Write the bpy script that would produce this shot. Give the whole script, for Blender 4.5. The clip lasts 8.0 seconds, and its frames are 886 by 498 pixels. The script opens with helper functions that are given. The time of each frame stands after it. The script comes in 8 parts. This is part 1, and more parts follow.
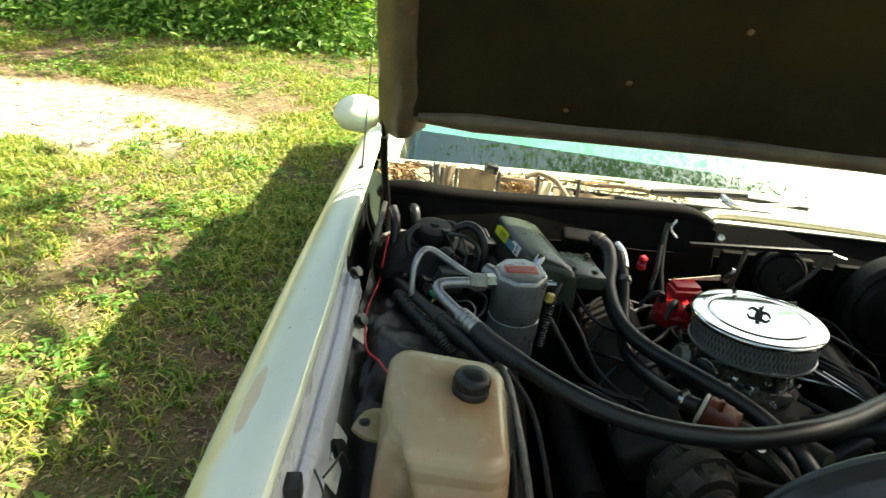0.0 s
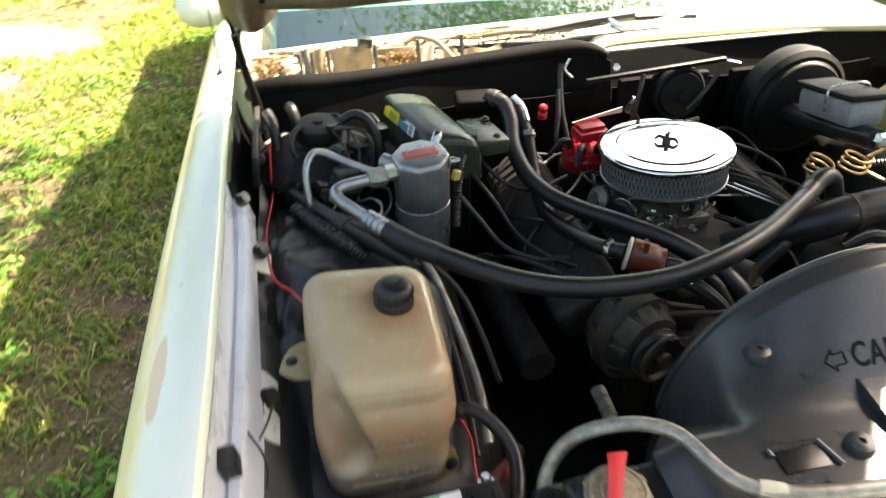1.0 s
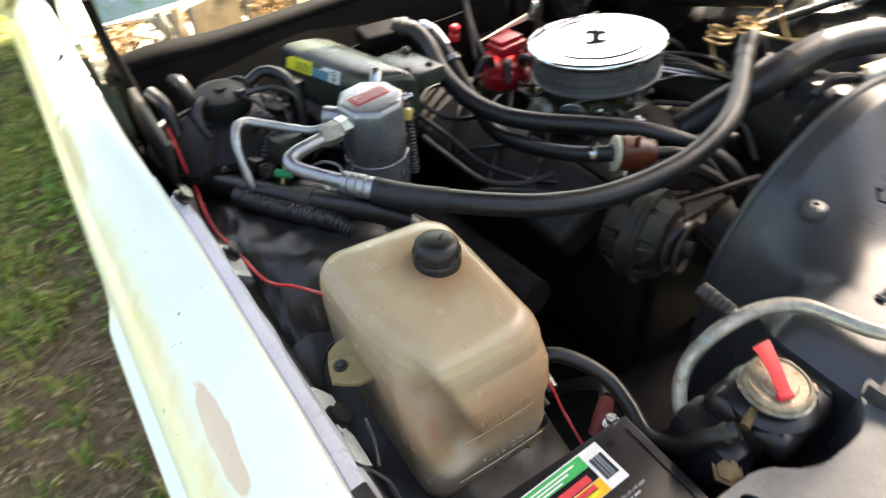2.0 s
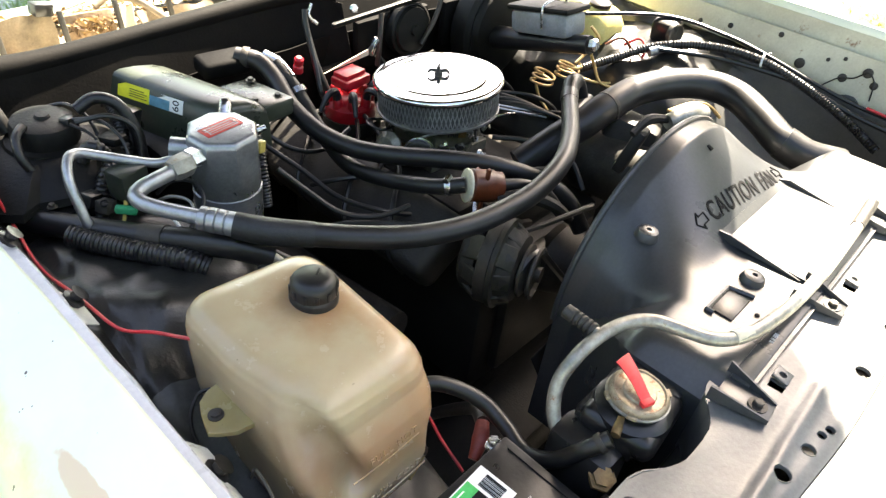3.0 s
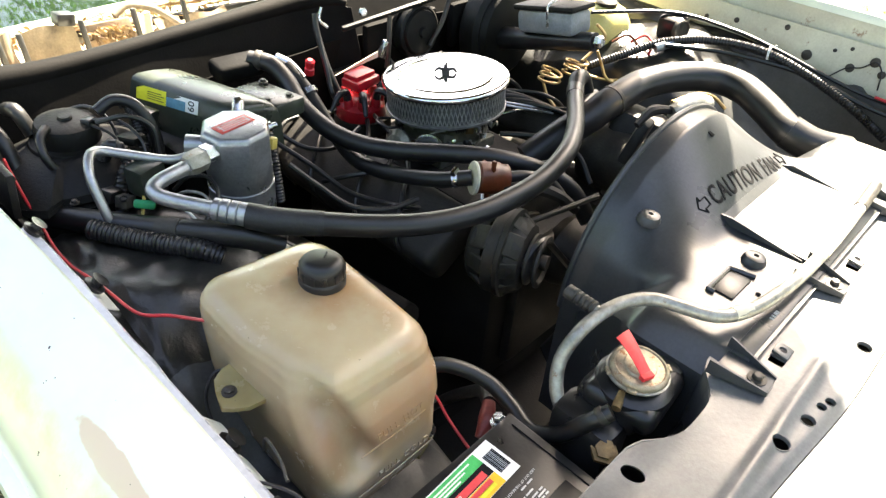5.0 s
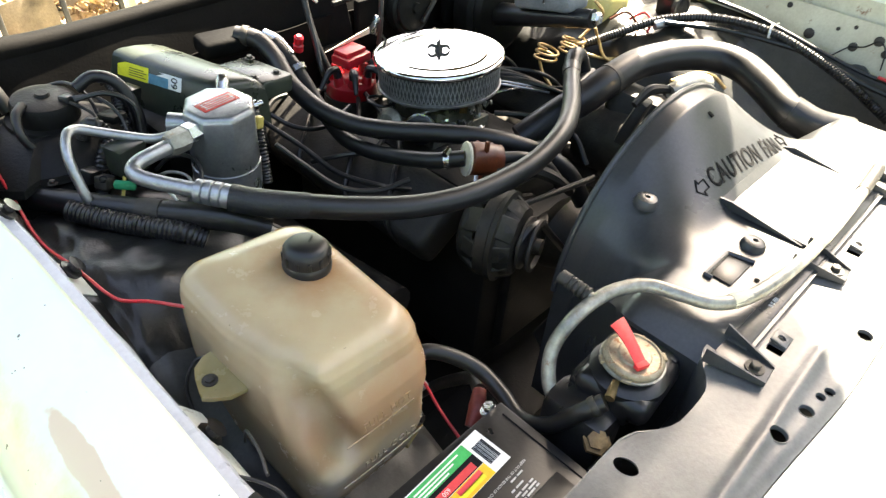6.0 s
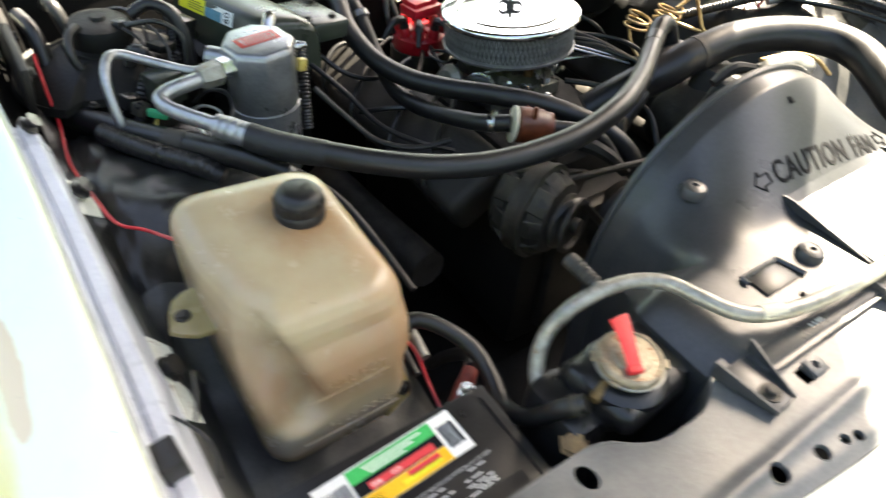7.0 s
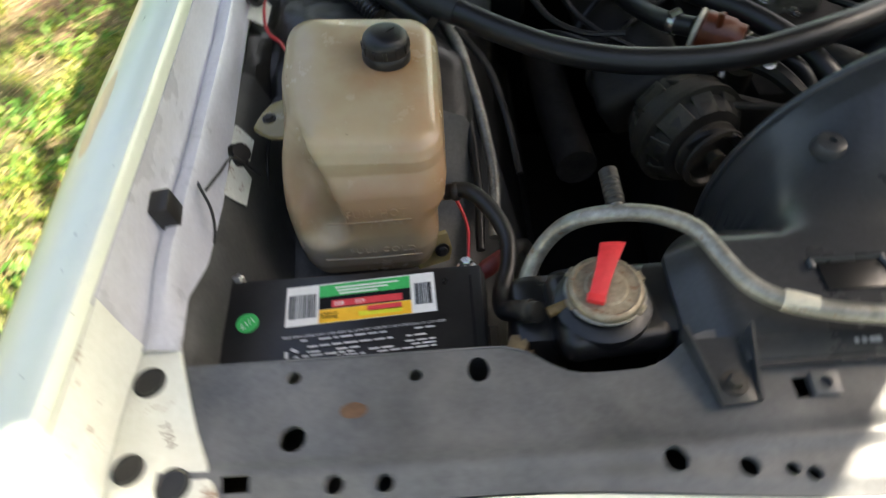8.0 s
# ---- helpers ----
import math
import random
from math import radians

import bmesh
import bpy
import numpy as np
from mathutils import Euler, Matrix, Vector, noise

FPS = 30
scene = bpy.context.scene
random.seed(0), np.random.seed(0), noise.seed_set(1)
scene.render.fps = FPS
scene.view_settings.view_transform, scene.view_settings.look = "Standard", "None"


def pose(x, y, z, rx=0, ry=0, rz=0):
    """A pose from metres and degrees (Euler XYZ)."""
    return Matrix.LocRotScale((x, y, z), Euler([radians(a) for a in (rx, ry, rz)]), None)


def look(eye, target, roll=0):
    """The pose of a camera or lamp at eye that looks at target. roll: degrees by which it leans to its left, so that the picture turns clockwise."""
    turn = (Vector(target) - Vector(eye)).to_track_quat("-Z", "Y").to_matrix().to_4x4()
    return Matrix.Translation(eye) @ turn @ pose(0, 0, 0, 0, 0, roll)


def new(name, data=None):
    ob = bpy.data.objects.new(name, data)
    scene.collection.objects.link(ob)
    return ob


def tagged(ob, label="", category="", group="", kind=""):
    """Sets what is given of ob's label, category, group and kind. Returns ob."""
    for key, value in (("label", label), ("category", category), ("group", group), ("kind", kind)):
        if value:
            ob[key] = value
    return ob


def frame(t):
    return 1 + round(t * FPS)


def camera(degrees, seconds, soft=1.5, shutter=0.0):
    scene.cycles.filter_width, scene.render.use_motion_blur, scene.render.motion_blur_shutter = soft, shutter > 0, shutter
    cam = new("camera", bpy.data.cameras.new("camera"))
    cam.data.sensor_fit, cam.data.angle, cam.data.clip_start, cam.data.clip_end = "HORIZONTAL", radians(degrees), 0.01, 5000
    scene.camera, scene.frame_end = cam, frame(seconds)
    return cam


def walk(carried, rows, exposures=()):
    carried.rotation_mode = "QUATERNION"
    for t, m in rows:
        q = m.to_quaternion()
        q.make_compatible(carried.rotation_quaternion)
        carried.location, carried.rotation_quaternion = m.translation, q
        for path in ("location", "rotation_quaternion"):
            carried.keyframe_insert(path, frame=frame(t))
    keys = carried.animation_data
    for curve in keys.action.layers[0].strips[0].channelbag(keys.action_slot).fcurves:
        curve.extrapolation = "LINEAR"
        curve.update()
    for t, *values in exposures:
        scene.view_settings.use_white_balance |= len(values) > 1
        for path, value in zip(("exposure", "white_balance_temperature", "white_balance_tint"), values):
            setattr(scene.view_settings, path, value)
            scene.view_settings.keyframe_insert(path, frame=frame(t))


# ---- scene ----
cam = camera(66.96, 8.0, 1.3, 0.5)
PATH = [
    (0, (-0.6190, -0.2824, 1.5280), (-0.5772, 1.5080, 0.6376), 6.69),
    (0.5, (-0.6025, -0.2806, 1.5297), (-0.4453, 1.4566, 0.5511), 4.47),
    (1, (-0.5922, -0.1894, 1.5298), (-0.3122, 1.3645, 0.3022), -1.96),
    (1.2, (-0.6209, -0.1176, 1.5147), (-0.3263, 1.4501, 0.3083), -5.61),
    (1.5, (-0.6551, -0.0415, 1.5066), (-0.4545, 1.4002, 0.1350), -9.21),
    (2, (-0.7975, -0.0166, 1.4475), (-0.0480, 1.2680, 0.1104), -4.09),
    (2.2, (-0.8479, 0.0069, 1.4514), (0.0841, 1.1393, 0.0917), 0.52),
    (3.3, (-0.8438, 0.0222, 1.4472), (0.3781, 0.9985, 0.2007), 6.76),
    (3.5, (-0.8436, 0.0169, 1.4421), (0.3880, 0.9791, 0.1942), 6.36),
    (4, (-0.8536, 0.0043, 1.4384), (0.3658, 0.9690, 0.1804), 5.14),
    (4.5, (-0.8558, -0.0024, 1.4367), (0.3678, 0.9558, 0.1778), 6.13),
    (4.7, (-0.8600, -0.0174, 1.4457), (0.3143, 1.0401, 0.2199), 4.24),
    (5.8, (-0.8416, -0.0113, 1.4263), (0.3310, 0.9904, 0.1528), 5.71),
    (6, (-0.8367, -0.0077, 1.4309), (0.3182, 1.0037, 0.1491), 5.06),
    (6.5, (-0.8148, -0.0146, 1.4235), (0.1956, 1.0849, 0.0930), 1.74),
    (6.8, (-0.7687, -0.0283, 1.4130), (0.0584, 1.1208, 0.0005), 3.23),
    (7, (-0.7301, -0.0521, 1.4033), (0.1485, 1.1092, 0.0324), 4.53),
    (7.3, (-0.6616, -0.1307, 1.3956), (0.1580, 0.9956, -0.0395), 5.10),
    (7.5, (-0.6497, -0.1690, 1.4002), (-0.0681, 0.9806, -0.1296), 5.37),
    (7.7, (-0.5966, -0.1748, 1.4020), (-0.3283, 1.0553, -0.1519), -3.66),
    (8, (-0.4804, -0.1624, 1.3900), (-0.5385, 1.0752, -0.1800), -6.27),
]
EXPOSURES = [(0.0, 2.22, 7450, -1), (0.5, 2.34, 7400, 1), (1.0, 2.95, 7400, 11), (1.5, 3.32, 7350, 14), (2.2, 3.4, 7300, 13), (3.5, 3.63, 7300, 11), (6.0, 3.58, 7350, 10), (7.0, 3.50, 7350, 9), (7.5, 3.18, 7400, 9), (8.0, 2.63, 7050, 10)]
walk(cam, [(t, look(eye, target, roll)) for t, eye, target, roll in PATH], EXPOSURES)

# ---------- world, sun ----------
SUN_TO = Vector((0.85, 0.32, 1.0)).normalized()
world = bpy.data.worlds.new("sky")
scene.world = world
world.use_nodes = True
wn = world.node_tree
sky = wn.nodes.new("ShaderNodeTexSky")
sky.sky_type = 'NISHITA'
sky.sun_disc = False
sky.dust_density = 4.0
sky.air_density = 0.8
sky.sun_elevation = math.asin(SUN_TO.z)
sky.sun_rotation = math.atan2(SUN_TO.x, SUN_TO.y)
wn.links.new(sky.outputs[0], wn.nodes["Background"].inputs[0])
wn.nodes["Background"].inputs[1].default_value = 0.09
sun_data = bpy.data.lights.new("sun", 'SUN')
sun_data.energy = 5.0
sun_data.angle = radians(0.53)
sun_data.color = (1.0, 0.94, 0.82)
sun = new("sun", sun_data)
sun.matrix_world = look(SUN_TO * 30, (0, 0, 0))


# ---------- materials ----------
def nodes_of(name):
    m = bpy.data.materials.new(name)
    m.use_nodes = True
    t = m.node_tree
    return m, t, t.nodes["Principled BSDF"]


def coords(t, kind="Object", scale=1.0):
    tc = t.nodes.new("ShaderNodeTexCoord")
    mp = t.nodes.new("ShaderNodeMapping")
    mp.inputs["Scale"].default_value = (scale, scale, scale)
    t.links.new(tc.outputs[kind], mp.inputs[0])
    return mp.outputs[0]


def noise_of(t, co, scale, detail=4.0, rough=0.6):
    n = t.nodes.new("ShaderNodeTexNoise")
    n.inputs["Scale"].default_value = scale
    n.inputs["Detail"].default_value = detail
    n.inputs["Roughness"].default_value = rough
    t.links.new(co, n.inputs["Vector"])
    return n.outputs["Fac"]


def ramp(t, fac, lo, hi, a=(0, 0, 0, 1), b=(1, 1, 1, 1)):
    r = t.nodes.new("ShaderNodeValToRGB")
    r.color_ramp.elements[0].position, r.color_ramp.elements[1].position = lo, hi
    r.color_ramp.elements[0].color, r.color_ramp.elements[1].color = a, b
    t.links.new(fac, r.inputs[0])
    return r.outputs[0]


def mixc(t, fac, a, b, mode='MIX'):
    m = t.nodes.new("ShaderNodeMix")
    m.data_type, m.blend_type = 'RGBA', mode
    for sock, v in ((m.inputs[0], fac), (m.inputs[6], a), (m.inputs[7], b)):
        if isinstance(v, bpy.types.NodeSocket):
            t.links.new(v, sock)
        elif isinstance(v, (int, float)):
            sock.default_value = v
        else:
            sock.default_value = (*v[:3], 1)
    return m.outputs[2]


def bump_of(t, p, fac, strength, dist=0.002):
    b = t.nodes.new("ShaderNodeBump")
    b.inputs["Strength"].default_value = strength
    b.inputs["Distance"].default_value = dist
    t.links.new(fac, b.inputs["Height"])
    t.links.new(b.outputs[0], p.inputs["Normal"])


def mat(name, base, rough=0.5, metal=0.0, var=0.25, scale=18.0, fine=220.0, bump=0.15, dust=0.0, dust_col=(0.30, 0.26, 0.20), spec=0.5, rvar=0.15, rust=0.0):
    """A used surface: broad tone changes, fine grain, dust and, where asked, rust spots."""
    m, t, p = nodes_of(name)
    co = coords(t)
    broad, grain = noise_of(t, co, scale, 5), noise_of(t, co, fine, 3)
    dark = tuple(c * (1 - var) for c in base)
    light = tuple(min(1, c * (1 + var)) for c in base)
    col = mixc(t, ramp(t, broad, 0.3, 0.7), dark, light)
    col = mixc(t, 0.25, col, ramp(t, grain, 0.2, 0.8), 'SOFT_LIGHT')
    if dust:
        d = ramp(t, noise_of(t, co, scale * 0.6, 6, 0.7), 0.42, 0.75)
        dm = t.nodes.new("ShaderNodeMath")
        dm.operation = 'MULTIPLY'
        dm.inputs[1].default_value = dust
        t.links.new(d, dm.inputs[0])
        col = mixc(t, dm.outputs[0], col, dust_col)
    if rust:
        r = ramp(t, noise_of(t, co, scale * 2.2, 8, 0.75), 0.62 - 0.25 * rust, 0.70 - 0.2 * rust)
        col = mixc(t, r, col, (0.22, 0.10, 0.045))
    t.links.new(col, p.inputs["Base Color"])
    rr = t.nodes.new("ShaderNodeMapRange")
    rr.inputs["To Min"].default_value = max(0.03, rough - rvar)
    rr.inputs["To Max"].default_value = min(1, rough + rvar)
    t.links.new(broad, rr.inputs[0])
    t.links.new(rr.outputs[0], p.inputs["Roughness"])
    p.inputs["Metallic"].default_value = metal
    p.inputs["Specular IOR Level"].default_value = spec
    if bump:
        bump_of(t, p, grain, bump, 0.001)
    return m


M = {}
M["black_plastic"] = mat("black_plastic", (0.010, 0.010, 0.011), 0.33, var=0.35, dust=0.18, dust_col=(0.05, 0.046, 0.040))
M["liner_plastic"] = mat("liner_plastic", (0.010, 0.0105, 0.0100), 0.36, var=0.45, scale=14, dust=0.30, dust_col=(0.038, 0.035, 0.028), bump=0.5)
M["shroud_plastic"] = mat("shroud_plastic", (0.036, 0.038, 0.041), 0.30, var=0.2, scale=7, dust=0.4, dust_col=(0.10, 0.098, 0.09), bump=0.12, rvar=0.10)
M["support_paint"] = mat("support_paint", (0.095, 0.097, 0.100), 0.36, var=0.35, scale=12, dust=0.65, dust_col=(0.22, 0.21, 0.195), bump=0.2)
M["rubber"] = mat("rubber", (0.009, 0.009, 0.0095), 0.38, var=0.35, scale=25, dust=0.28, dust_col=(0.042, 0.038, 0.033), bump=0.15)
M["rubber_shiny"] = mat("rubber_shiny", (0.008, 0.008, 0.009), 0.40, var=0.3, scale=20, dust=0.2, dust_col=(0.034, 0.032, 0.029), bump=0.06)
M["dirty_steel"] = mat("dirty_steel", (0.040, 0.037, 0.033), 0.55, 0.35, var=0.5, scale=30, dust=0.5, dust_col=(0.07, 0.055, 0.040), bump=0.45)
M["cast_iron"] = mat("cast_iron", (0.014, 0.013, 0.012), 0.6, 0.2, var=0.5, scale=25, dust=0.4, dust_col=(0.035, 0.029, 0.021), bump=0.6)
M["aluminium"] = mat("aluminium", (0.42, 0.43, 0.44), 0.40, 0.85, var=0.2, scale=30, dust=0.3, dust_col=(0.25, 0.23, 0.20), bump=0.12)
M["can_paint"] = mat("can_paint", (0.31, 0.32, 0.33), 0.30, 0.7, var=0.18, scale=22, dust=0.3, dust_col=(0.26, 0.24, 0.21), bump=0.15)
M["carb_metal"] = mat("carb_metal", (0.22, 0.22, 0.18), 0.45, 0.6, var=0.45, scale=40, dust=0.5, dust_col=(0.09, 0.075, 0.05), bump=0.4)
M["alternator_metal"] = mat("alternator_metal", (0.036, 0.034, 0.028), 0.6, 0.4, var=0.5, scale=30, dust=0.5, dust_col=(0.045, 0.036, 0.025), bump=0.5)
M["steel_bright"] = mat("steel_bright", (0.62, 0.62, 0.62), 0.25, 1.0, var=0.2, scale=60, dust=0.15, bump=0.1)
M["old_pipe"] = mat("old_pipe", (0.33, 0.325, 0.295), 0.42, 0.6, var=0.5, scale=38, dust=0.65, dust_col=(0.13, 0.11, 0.08), rust=0.06, bump=0.3)
M["chrome"] = mat("chrome", (0.80, 0.81, 0.82), 0.07, 1.0, var=0.03, scale=12, bump=0.02, rvar=0.04, dust=0.08)
M["mesh_metal"] = mat("mesh_metal", (0.42, 0.42, 0.42), 0.4, 0.8, var=0.25, scale=60, dust=0.3, dust_col=(0.2, 0.18, 0.15))
M["filter_paper"] = mat("filter_paper", (0.10, 0.10, 0.10), 0.9, var=0.3, scale=40)
M["red_plastic"] = mat("red_plastic", (0.40, 0.009, 0.018), 0.32, var=0.2, scale=20, dust=0.15, dust_col=(0.22, 0.06, 0.05))
M["red_tag"] = mat("red_tag", (0.72, 0.035, 0.04), 0.55, var=0.12, scale=40)
M["red_wire"] = mat("red_wire", (0.55, 0.02, 0.03), 0.45, var=0.2, scale=40, dust=0.2)
M["red_ink"] = mat("red_ink", (0.52, 0.06, 0.045), 0.6, var=0.25, scale=90)
M["brown_bakelite"] = mat("brown_bakelite", (0.115, 0.026, 0.008), 0.38, var=0.35, scale=30, dust=0.2, dust_col=(0.06, 0.035, 0.022))
M["brown_red"] = mat("brown_red", (0.20, 0.03, 0.022), 0.5, var=0.35, scale=30, dust=0.4, dust_col=(0.08, 0.06, 0.05))
M["yellow_wire"] = mat("yellow_wire", (0.50, 0.38, 0.08), 0.5, var=0.2, scale=40, dust=0.3)
M["ivory"] = mat("ivory", (0.62, 0.58, 0.46), 0.5, var=0.2, scale=40, dust=0.3)
M["brass"] = mat("brass", (0.26, 0.17, 0.075), 0.5, 0.6, var=0.45, scale=70, dust=0.55, dust_col=(0.13, 0.085, 0.05), rust=0.3, bump=0.3)
M["copper_line"] = mat("copper_line", (0.60, 0.42, 0.20), 0.35, 0.9, var=0.25, scale=60)
M["white_plate"] = mat("white_plate", (0.74, 0.75, 0.68), 0.42, var=0.06, scale=14, dust=0.35, dust_col=(0.45, 0.38, 0.26), bump=0.15, rust=0.12)
# bluish tint of sky reflected in the shaded gutter, kept in the base colour
M["flange_sky_tint"] = mat("flange_sky_tint", (0.62, 0.63, 0.70), 0.30, var=0.12, scale=9, dust=0.45, dust_col=(0.42, 0.40, 0.38), bump=0.12)
M["cream_inner"] = mat("cream_inner", (0.58, 0.56, 0.44), 0.5, var=0.12, scale=10, dust=0.4, dust_col=(0.30, 0.25, 0.17), bump=0.2, rust=0.06)
M["box_green"] = mat("box_green", (0.022, 0.027, 0.020), 0.30, var=0.3, scale=14, dust=0.45, dust_col=(0.075, 0.086, 0.058), bump=0.12)
M["yellow_label"] = mat("yellow_label", (0.72, 0.68, 0.03), 0.5, var=0.12, scale=60)
M["blue_label"] = mat("blue_label", (0.09, 0.24, 0.33), 0.5, var=0.12, scale=60)
M["white_label"] = mat("white_label", (0.78, 0.78, 0.75), 0.45, var=0.06, scale=60, dust=0.12)
M["green_label"] = mat("green_label", (0.03, 0.42, 0.10), 0.45, var=0.1, scale=60)
M["orange_label"] = mat("orange_label", (0.85, 0.48, 0.02), 0.45, var=0.08, scale=60)
M["red_label"] = mat("red_label", (0.68, 0.05, 0.06), 0.45, var=0.1, scale=60)
M["ink"] = mat("ink", (0.012, 0.012, 0.013), 0.9, var=0.1, spec=0.08)
M["pale_ink"] = mat("pale_ink", (0.55, 0.56, 0.56), 0.5, var=0.15, scale=80)
M["yellow_jug"] = mat("yellow_jug", (0.62, 0.55, 0.20), 0.4, var=0.15, scale=15, dust=0.2)
M["grey_cast"] = mat("grey_cast", (0.20, 0.22, 0.24), 0.5, 0.3, var=0.25, scale=25, dust=0.4)
M["green_plug"] = mat("green_plug", (0.02, 0.28, 0.13), 0.4, var=0.2, scale=40)
M["apron_grey"] = mat("apron_grey", (0.062, 0.063, 0.062), 0.5, var=0.25, scale=12, dust=0.6, dust_col=(0.13, 0.125, 0.11), bump=0.25)
M["rusty_cap"] = mat("rusty_cap", (0.34, 0.29, 0.21), 0.5, 0.5, var=0.35, scale=55, dust=0.5, dust_col=(0.22, 0.15, 0.08), rust=0.22, bump=0.3)
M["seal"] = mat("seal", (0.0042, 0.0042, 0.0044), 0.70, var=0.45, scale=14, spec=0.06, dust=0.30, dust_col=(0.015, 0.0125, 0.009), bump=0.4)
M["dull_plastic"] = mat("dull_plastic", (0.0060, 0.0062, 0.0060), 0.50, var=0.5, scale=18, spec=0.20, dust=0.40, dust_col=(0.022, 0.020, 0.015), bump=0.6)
M["cowl_plate"] = mat("cowl_plate", (0.20, 0.155, 0.105), 0.8, var=0.5, scale=28, fine=240, bump=0.7, dust=0.6, dust_col=(0.36, 0.28, 0.18))
M["cowl_grey"] = mat("cowl_grey", (0.10, 0.105, 0.10), 0.7, var=0.5, scale=30, bump=0.5, dust=0.5, dust_col=(0.24, 0.22, 0.18))
M["hood_liner"] = mat("hood_liner", (0.016, 0.0130, 0.005), 0.85, var=0.6, scale=4, fine=160, bump=0.6, dust=0.45, dust_col=(0.048, 0.036, 0.013), spec=0.2)
M["hood_metal"] = mat("hood_metal", (0.095, 0.074, 0.048), 0.40, var=0.5, scale=8, dust=0.3, dust_col=(0.09, 0.065, 0.035), rust=0.15)
M["dash"] = mat("dash", (0.0040, 0.0070, 0.0065), 0.9, var=0.2, scale=8, spec=0.03)
M["dark_cloth"] = mat("dark_cloth", (0.02, 0.025, 0.025), 0.9, var=0.3)
M["teal_vinyl"] = mat("teal_vinyl", (0.095, 0.27, 0.225), 0.45, var=0.15, scale=9, dust=0.2, dust_col=(0.22, 0.32, 0.28))
M["wood_frame"] = mat("wood_frame", (0.035, 0.033, 0.03), 0.7, var=0.3)
M["rust_blot"] = mat("rust_blot", (0.14, 0.075, 0.04), 0.8, var=0.3, scale=60)
M["cowl_dirt"] = mat("cowl_dirt", (0.20, 0.135, 0.085), 0.9, var=0.6, scale=30, fine=260, bump=0.8, dust=0.5, dust_col=(0.40, 0.33, 0.24))
M["tape"] = mat("tape", (0.016, 0.016, 0.017), 0.55, var=0.3, scale=60, bump=0.5)
M["tyre"] = mat("tyre", (0.018, 0.018, 0.018), 0.8, var=0.2)


def paint_material():
    """Pale green-white car paint with a painted shoulder reflection, tan primer patches and specks."""
    m, t, p = nodes_of("body_paint")
    co = coords(t)
    sep = t.nodes.new("ShaderNodeSeparateXYZ")
    t.links.new(co, sep.inputs[0])
    n1 = noise_of(t, co, 5.0, 5)
    col = mixc(t, ramp(t, n1, 0.35, 0.7), (0.75, 0.80, 0.66), (0.83, 0.86, 0.74))
    fog = ramp(t, noise_of(t, co, 16.0, 6, 0.7), 0.50, 0.66)
    col = mixc(t, mixc(t, 0.5, (0, 0, 0), fog), col, (0.72, 0.76, 0.69))
    # two rubbed-through primer patches on the near shoulder
    for cx, cy, rx, ry in ((-0.805, -0.275, 0.0095, 0.064), (-0.824, 0.25, 0.007, 0.072)):
        off = t.nodes.new("ShaderNodeVectorMath")
        off.operation = 'SUBTRACT'
        off.inputs[1].default_value = (cx, cy, 1.006)
        t.links.new(co, off.inputs[0])
        sc = t.nodes.new("ShaderNodeVectorMath")
        sc.operation = 'MULTIPLY'
        sc.inputs[1].default_value = (1 / rx, 1 / ry, 8)
        t.links.new(off.outputs[0], sc.inputs[0])
        ln = t.nodes.new("ShaderNodeVectorMath")
        ln.operation = 'LENGTH'
        t.links.new(sc.outputs[0], ln.inputs[0])
        ad = t.nodes.new("ShaderNodeMath")
        ad.operation = 'ADD'
        t.links.new(ln.outputs["Value"], ad.inputs[0])
        t.links.new(noise_of(t, co, 22.0, 4), ad.inputs[1])
        hf = t.nodes.new("ShaderNodeMath")
        hf.operation = 'MULTIPLY'
        hf.inputs[1].default_value = 0.5
        t.links.new(ad.outputs[0], hf.inputs[0])
        patch = ramp(t, hf.outputs[0], 0.70, 0.76, (1, 1, 1, 1), (0, 0, 0, 1))
        col = mixc(t, mixc(t, 0.75, (0, 0, 0), patch), col, (0.66, 0.44, 0.26))
    # sunlit grass reflected in the near fender's outer shoulder, painted as a yellow stripe
    dx = t.nodes.new("ShaderNodeMath")
    dx.operation = 'ADD'
    dx.inputs[1].default_value = 0.826
    t.links.new(sep.outputs[0], dx.inputs[0])
    ab = t.nodes.new("ShaderNodeMath")
    ab.operation = 'ABSOLUTE'
    t.links.new(dx.outputs[0], ab.inputs[0])
    grass_glow = ramp(t, ab.outputs[0], 0.006, 0.017, (1, 1, 1, 1), (0, 0, 0, 1))
    mottled = ramp(t, noise_of(t, co, 7.0, 6, 0.7), 0.36, 0.60)
    col = mixc(t, mixc(t, 1.0, grass_glow, mottled, 'MULTIPLY'), col, (0.70, 0.63, 0.37))
    speck = ramp(t, noise_of(t, co, 120.0, 2), 0.735, 0.75)
    col = mixc(t, speck, col, (0.08, 0.06, 0.05))
    t.links.new(col, p.inputs["Base Color"])
    p.inputs["Roughness"].default_value = 0.28
    p.inputs["Coat Weight"].default_value = 0.25
    p.inputs["Coat Roughness"].default_value = 0.15
    bump_of(t, p, n1, 0.05, 0.004)
    return m


M["paint"] = paint_material()


